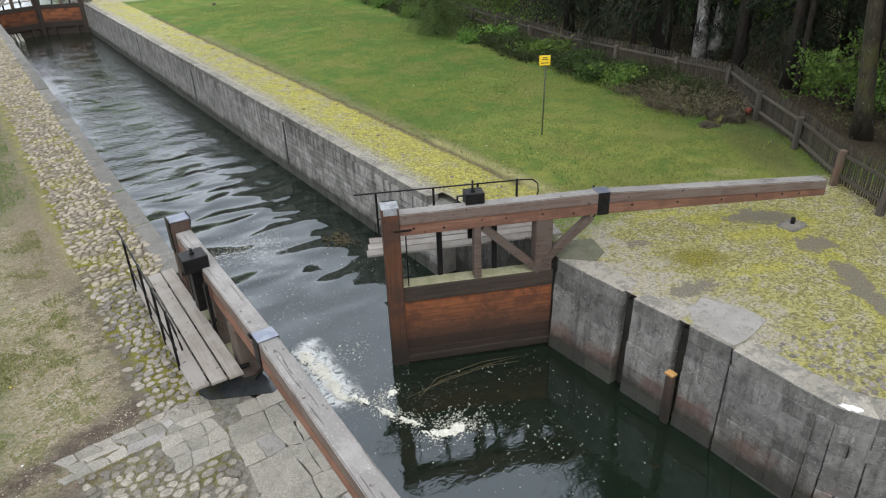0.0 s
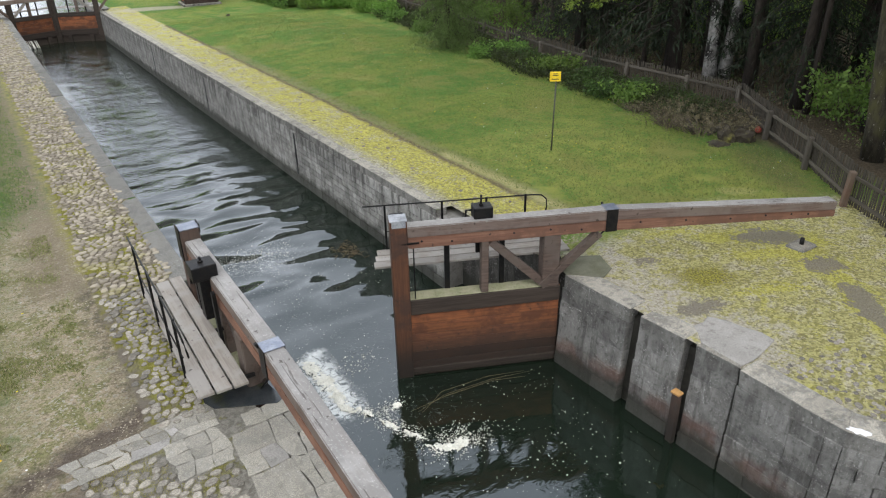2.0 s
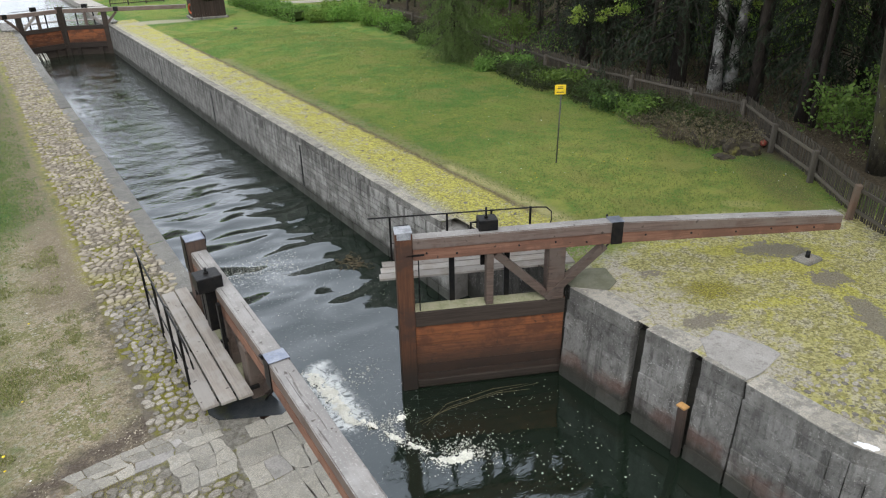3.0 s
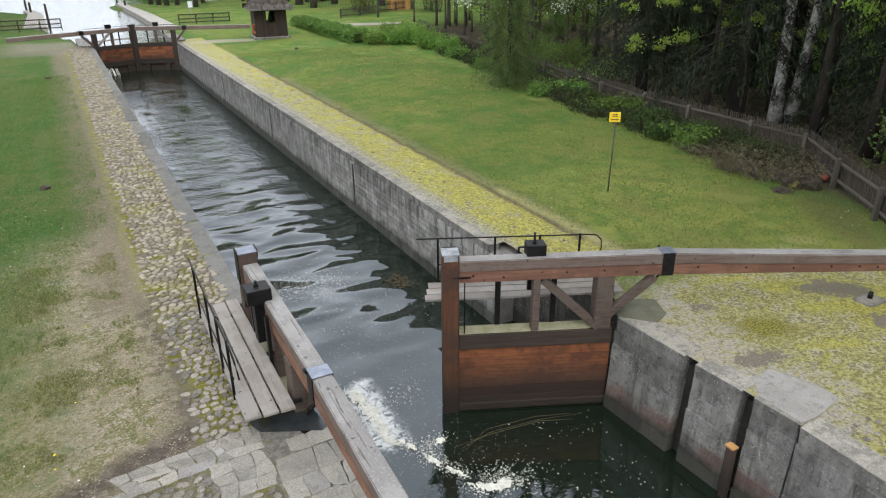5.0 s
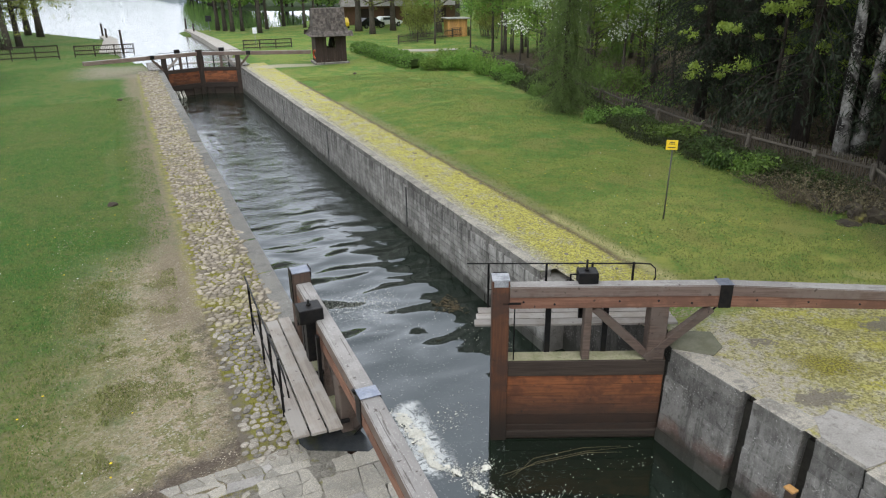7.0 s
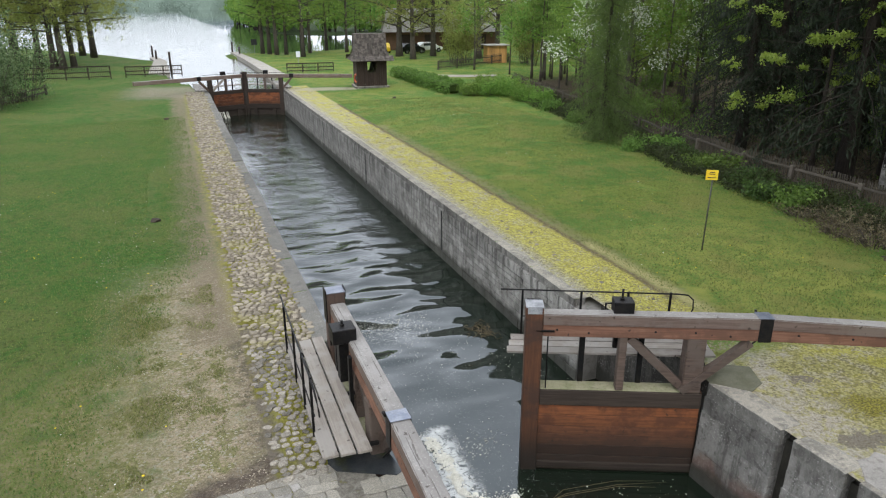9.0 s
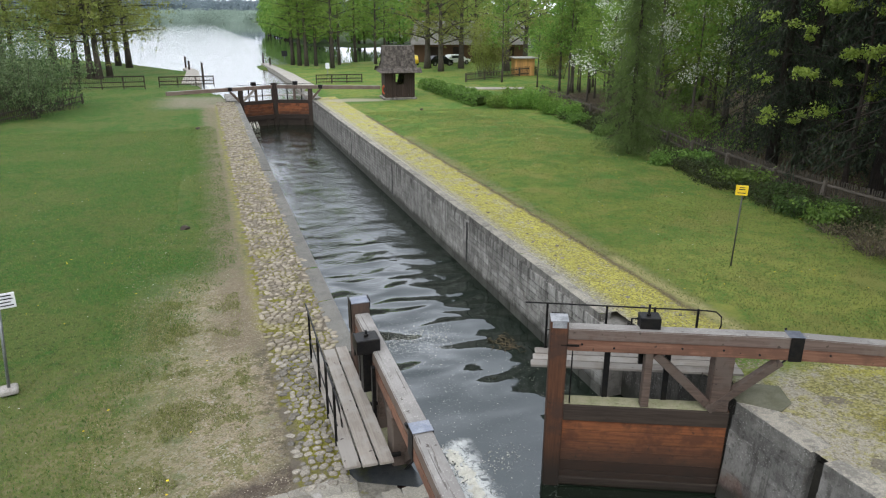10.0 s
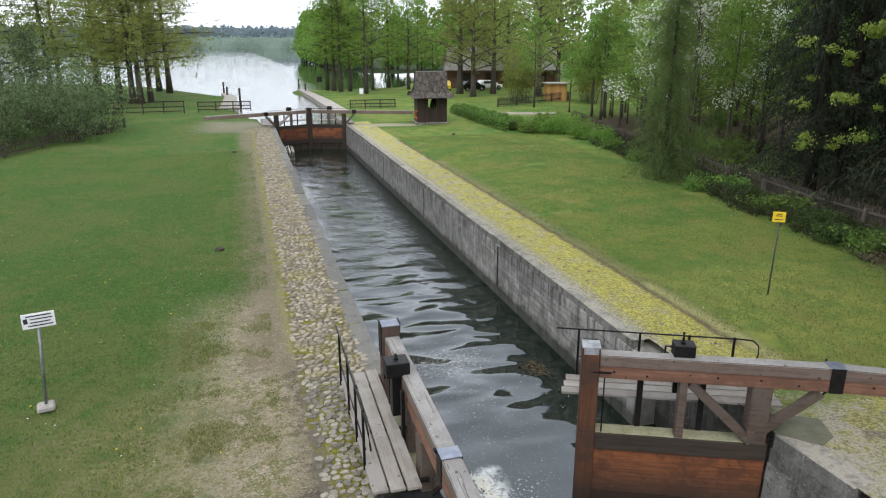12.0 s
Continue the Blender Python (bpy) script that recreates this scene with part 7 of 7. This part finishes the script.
def slab_field(at, us, vs, seed, drop=0.0):
    """Stones between the jittered crossings of a grid; at() maps the grid onto the plan."""
    r = random.Random(seed)
    pt = {}
    for i, u in enumerate(us):
        for j, v in enumerate(vs):
            pt[i, j] = at(u + r.uniform(-0.07, 0.07), v + (r.uniform(-0.05, 0.05) if 0 < j < len(vs) - 1 else 0))
    for j in range(len(vs) - 1):
        i = r.randrange(2)
        while i < len(us) - 1:
            k = min(len(us) - 1, i + (2 if r.random() < 0.3 else 1))
            if r.random() >= drop:
                slab([pt[i, j], pt[k, j], pt[k, j + 1], pt[i, j + 1]], r.randrange(9999), (SLAB, SLAB, SLAB, SLAB, PALE)[r.randrange(5)])
            i = k


def along(u, v):
    """A band that bends from the cobbles down to the corner of the paving."""
    k = u / 2.9
    x, y = -3.3 + 2.35 * k, 8.98 + 0.22 * k
    a = 0.12 + 0.25 * (1 - k)
    return x + math.sin(a) * v, y - math.cos(a) * v


slab_field(along, [0, 0.3, 0.58, 0.92, 1.2, 1.55, 1.9, 2.2, 2.55, 2.9], [0.0, 0.2, 0.38, 0.58], 5)
slab_field(lambda u, v: (u, v), [-0.93, -0.66, -0.36, -0.1, 0.12], [4.2, 4.9, 5.4, 6.1, 6.6, 7.3, 7.75, 8.3, 8.62], 8)
slab_field(lambda u, v: (u, v), [-1.75, -1.5, -1.22, -0.95], [7.75, 8.05, 8.3, 8.58], 12)
small = thing("cobble_pavement", pose(0, 0, 0), "small mossy cobbles between the slabs", "pavement", kind="structure")
cobble_field(small, -2.85, -1.1, 5.0, 8.4, 0.15, lambda x, y: True, skip=lambda x, y: (x > -1.8 and y > 7.7) or noise.noise((x, y, 6)) > 0.35, seed=9)
edge = thing("cobble_pavement", pose(0, 0, 0), "sunken stones behind the wing wall capstones", "pavement", kind="structure")
cobble_field(edge, 6.98, 8.6, 1.6, 4.6, 0.12, lambda x, y: y > 2.2, skip=lambda x, y: random.random() < 0.3 + (x - 7.0) * 0.25 or in_bay(x, y, 0.8), seed=15, sunk=0.014)
rowr = thing("cobble_pavement", pose(0, 0, 0), "mossy stones along the right coping", "pavement", kind="structure")
cobble_field(rowr, 6.78, 8.2, 11.5, 61.5, 0.13, lambda x, y: y < 15.0, skip=lambda x, y: random.random() < 0.98, seed=21)

# masonry of the chamber wall: pieces near the gate, one joined part beyond
brick = [block_mesh("brick_%s" % q, MASONRY, 0.012, 0.012, 60 + i) for i, q in enumerate("abc")]
verts, faces, count = [], [], 0
r = random.Random(31)
zs = [-0.19, -0.5, -0.68, -0.86, -1.04, -1.22, -1.4, -1.62, -1.85, -2.2, -2.6]
for kz, (za, zb) in enumerate(zip(zs, zs[1:])):
    y = 13.05
    while y < 62:
        L = (r.uniform(2.0, 3.0) if kz == 0 else r.uniform(0.34, 0.62) if y < 27 else r.uniform(0.8, 1.6))
        L = min(L, 62.2 - y)
        m = Matrix.LocRotScale((W + 0.04 + r.uniform(-0.008, 0.008), y + L / 2, (za + zb) / 2), None, (0.16, L - (0.022 if y < 27 else 0.012), za - zb - (0.022 if y < 27 else 0.012)))
        if y < 27 and count < 300:
            piece("brick", brick[r.randrange(3)], wall_right, m)
            count += 1
        else:
            me, o = brick[r.randrange(3)], len(verts)
            verts += [tuple(m @ v.co) for v in me.vertices]
            faces += [tuple(o + i for i in f.vertices) for f in me.polygons]
        y += L
ob = soup("masonry_rest", verts, faces, MASONRY, wall_right)
tagged(ob, kind="stuff")
for y in (22.6, 33.5, 44.0):
    s = part("mooring_recess", box(W - 0.055, W - 0.03, y - 0.06, y + 0.06, -1.8, -0.25, 0.004), IRON, wall_right, "rusty iron rubbing strip")
tagged(part("left_facing", box(-0.07, 0.0, 13.0, 62.0, -3.0, -0.19, 0), MASONRY, wall_left), kind="")

# grass blades and moss on the nearer ground
g = np.random.default_rng(101)


def tufts(name, label, n, xf, yf, keep, h0, h1, mat, category):
    x, y = xf(n), yf(n)
    ok = np.array([keep(a, b) for a, b in zip(x, y)])
    x, y = x[ok], y[ok]
    n = len(x)
    z = np.array([lift(a, b) for a, b in zip(x, y)])
    v = np.empty((n, 3, 3))
    a = g.uniform(0, 2 * np.pi, n)
    h = g.uniform(h0, h1, n)
    w = h * 0.16 + 0.006
    v[:, 0] = np.stack([x - np.cos(a) * w, y - np.sin(a) * w, z - 0.01], 1)
    v[:, 1] = np.stack([x + np.cos(a) * w, y + np.sin(a) * w, z - 0.01], 1)
    v[:, 2] = np.stack([x + g.normal(0, 0.5, n) * h, y + g.normal(0, 0.5, n) * h, z + h], 1)
    me = bpy.data.meshes.new(name)
    me.vertices.add(3 * n)
    me.vertices.foreach_set("co", v.reshape(-1))
    me.loops.add(3 * n)
    me.loops.foreach_set("vertex_index", np.arange(3 * n, dtype=np.int32))
    me.polygons.add(n)
    me.polygons.foreach_set("loop_start", np.arange(0, 3 * n, 3, dtype=np.int32))
    me.update(calc_edges=True)
    me.materials.append(mat)
    return tagged(new(name, me), label, category, kind="stuff")


def wear(a, b):
    """How trodden the left bank is: wide by the gate, a narrow line along the cobbles further on."""
    k = min(1.0, max(0.0, (b - 12.0) / 10.0))
    edge = -1.85 - (2.1 * (1 - k * k * (3 - 2 * k)) + 0.35)
    q = min(1.0, max(0.0, (a - edge + 0.9) / 1.8))
    return q * q * (3 - 2 * q)


tufts("grass", "short lawn grass on the left bank", 170000, lambda n: -2.2 - 13 * g.random(n) ** 1.4, lambda n: 8 + 40 * g.random(n) ** 1.5, lambda a, b: 0.6 * noise.noise((a * 0.9, b * 0.9, 0)) + random.uniform(-0.3, 0.3) > -0.55 + 1.4 * wear(a, b), 0.02, 0.055, GRASS, "grass")
tufts("grass", "sparse dry grass on the worn left bank", 36000, lambda n: -5.2 + 3.3 * g.random(n), lambda n: 9.2 + 8.5 * g.random(n), lambda a, b: noise.noise((a * 0.8, b * 0.8, 12)) + random.uniform(-0.35, 0.35) > 0.1 and b - 0.35 * (a + 2.2) > 9.8 and a < -2.25, 0.015, 0.04, DRYGRASS, "grass")
tufts("grass", "olive grass patches on the worn left bank", 26000, lambda n: -4.4 + 2.2 * g.random(n), lambda n: 9.2 + 8.5 * g.random(n), lambda a, b: noise.noise((a * 0.8, b * 0.8, 12)) + 0.5 * noise.noise((a * 3, b * 3, 1)) > 0.06 and b - 0.35 * (a + 2.2) > 9.85 and a < -2.3, 0.015, 0.045, OLIVEGRASS, "grass")
tufts("grass", "short lawn grass on the right bank", 120000, lambda n: 8.6 + 11 * g.random(n), lambda n: 8.3 + 43 * g.random(n) ** 1.4, lambda a, b: random.random() < ((b - 9.3) / 1.2 if a < 12.6 else (b - 8.3) / 2.2) and a < 17 + (b - 12) * 0.1 and noise.noise((a * 0.6, b * 0.6, 5)) > -0.45, 0.02, 0.06, MEADOW, "grass")
tufts("moss", "yellow moss cushions on the right bank", 16000, lambda n: 6.7 + 6.5 * g.random(n), lambda n: 2.5 + 9 * g.random(n), lambda a, b: noise.noise((a * 1.1, b * 1.1, 9)) + 0.8 * noise.noise((a * 5, b * 5, 3)) > 0.45 - 0.05 * (a - 8) and not any(((a - p) / 0.7) ** 2 + ((b - q) / 0.45) ** 2 < 1 for p, q in ((11.4, 7.65), (11.05, 6.2), (10.05, 4.7), (7.65, 6.58))) and not (6.6 < a < 7.75 and 5 < b < 6.3) and not (a < 7.0 and b < 9.2) and not in_bay(a, b, 0.75), 0.01, 0.03, MOSS, "moss")
tufts("moss", "yellow moss along the right coping", 24000, lambda n: 6.75 + 1.75 * g.random(n), lambda n: 10.8 + 30 * g.random(n) ** 1.6, lambda a, b: noise.noise((a * 1.4, b * 0.7, 2)) > -0.15 and a > 7.0 + 0.3 * noise.noise((b, 1, 1)), 0.01, 0.03, MOSS, "moss")
tufts("moss", "olive moss between the small cobbles", 22000, lambda n: -2.8 + 1.7 * g.random(n), lambda n: 5.5 + 3.0 * g.random(n), lambda a, b: noise.noise((a * 1.6, b * 1.6, 17)) > -0.2 and not (a > -1.8 and b > 7.7), 0.01, 0.022, MOSS, "moss")
tufts("moss", "olive moss beside the walkway", 6000, lambda n: -1.55 + 0.5 * g.random(n), lambda n: 9.5 + 3.5 * g.random(n), lambda a, b: noise.noise((a * 2, b * 1.2, 27)) > -0.1, 0.01, 0.02, MOSS, "moss")
tufts("moss", "yellow moss between the cobbles", 26000, lambda n: -1.9 + 1.4 * g.random(n), lambda n: 9 + 26 * g.random(n) ** 1.4, lambda a, b: noise.noise((a * 1.4, b * 0.5, 7)) > 0.1 and not (a > -1.2 and b < 13.2), 0.01, 0.025, MOSS, "moss")

DANDELION = plain("dandelion_yellow", (0.75, 0.55, 0.02), (0.80, 0.62, 0.05), 6.0, 0.8)
DAISY = plain("daisy_white", (0.75, 0.75, 0.70), (0.80, 0.80, 0.76), 6.0, 0.8)


def flowers(name, label, n, xf, yf, size, mat):
    """Flower heads on the lawn, small six-sided discs a few centimetres up."""
    verts, faces = [], []
    for x, y in zip(xf(n), yf(n)):
        if x > 8 and x > 16.5 + (y - 12) * 0.1 or noise.noise((x * 0.35, y * 0.35, 4)) < -0.05:
            continue
        o, r0, z = len(verts), size * g.uniform(0.7, 1.2), lift(x, y) + g.uniform(0.03, 0.06)
        verts += [(x + r0 * math.cos(a), y + r0 * math.sin(a), z) for a in (0, 1.05, 2.09, 3.14, 4.19, 5.24)] + [(x, y, z + r0 * 0.5)]
        faces += [(o + i, o + (i + 1) % 6, o + 6) for i in range(6)]
    return tagged(soup(name, verts, faces, mat), label, "flowers", kind="stuff")


flowers("dandelions", "yellow dandelions in the left lawn", 260, lambda n: -3 - 13 * g.random(n), lambda n: 9 + 45 * g.random(n), 0.022, DANDELION)
flowers("dandelions", "yellow dandelions in the right lawn", 420, lambda n: 9 + 11 * g.random(n), lambda n: 10 + 40 * g.random(n), 0.022, DANDELION)
flowers("daisies", "small white daisies in the lawns", 500, lambda n: np.where(g.random(n) < 0.5, -3 - 12 * g.random(n), 9 + 10 * g.random(n)), lambda n: 9 + 35 * g.random(n), 0.016, DAISY)
for x, y in ((-3.72, 24.1), (-3.3, 47.0), (13.2, 51.6)):
    bm = bmesh.new()
    bmesh.ops.create_icosphere(bm, subdivisions=2, radius=0.16)
    for v in bm.verts:
        v.co *= 1 + 0.4 * noise.noise(v.co * 9 + Vector((x, y, 0)))
        v.co.z *= 0.6
    tagged(part("molehill", bm, EARTH, None, "", pose(x, y, lift(x, y) + 0.03)), "small dark heap of earth in the lawn", "molehill", "molehills")

# small chips of stone and dry catkins strewn over the mossy bank


def chips(name, label, n, xf, yf, keep, lo, hi, mat):
    verts, faces = [], []
    for x, y in zip(xf(n), yf(n)):
        if not keep(x, y):
            continue
        o, r0, a = len(verts), g.uniform(lo, hi), g.uniform(0, 3.14)
        ca, sa = math.cos(a) * r0, math.sin(a) * r0
        z = lift(x, y)
        verts += [(x + ca, y + sa, z), (x - sa * 0.6, y + ca * 0.6, z), (x - ca, y - sa, z), (x + sa * 0.6, y - ca * 0.6, z), (x + 0.1 * r0, y, z + r0 * 0.55)]
        faces += [(o, o + 1, o + 4), (o + 1, o + 2, o + 4), (o + 2, o + 3, o + 4), (o + 3, o, o + 4)]
    return tagged(soup(name, verts, faces, mat), label, "gravel", kind="stuff")


STRAW = island_stone("straw_and_grit", (0.20, 0.165, 0.115), (0.50, 0.44, 0.33))
CHIP = island_stone("stone_chips", (0.12, 0.105, 0.06), (0.30, 0.27, 0.18))
bank = lambda a, b: not (6.6 < a < 7.75 and 5 < b < 6.3) and not (a < 6.98 and b < 9.2) and not in_bay(a, b, 0.75)
chips("gravel", "stone chips and dry catkins on the mossy bank", 1800, lambda n: 6.6 + 6.4 * g.random(n), lambda n: 1.5 + 7.7 * g.random(n), bank, 0.01, 0.028, CHIP)
chips("gravel", "loose grit along the right coping", 7000, lambda n: 6.55 + 2.0 * g.random(n) ** 1.4, lambda n: 10 + 30 * g.random(n) ** 1.5, lambda a, b: True, 0.01, 0.035, CHIP)
chips("gravel", "loose grit on the worn left bank", 6000, lambda n: -1.9 - 3.2 * g.random(n) ** 1.3, lambda n: 8.6 + 16 * g.random(n) ** 1.4, lambda a, b: noise.noise((a * 1.5, b * 1.5, 8)) + 0.5 * noise.noise((a * 6, b * 6, 2)) > -0.05, 0.006, 0.022, STRAW)
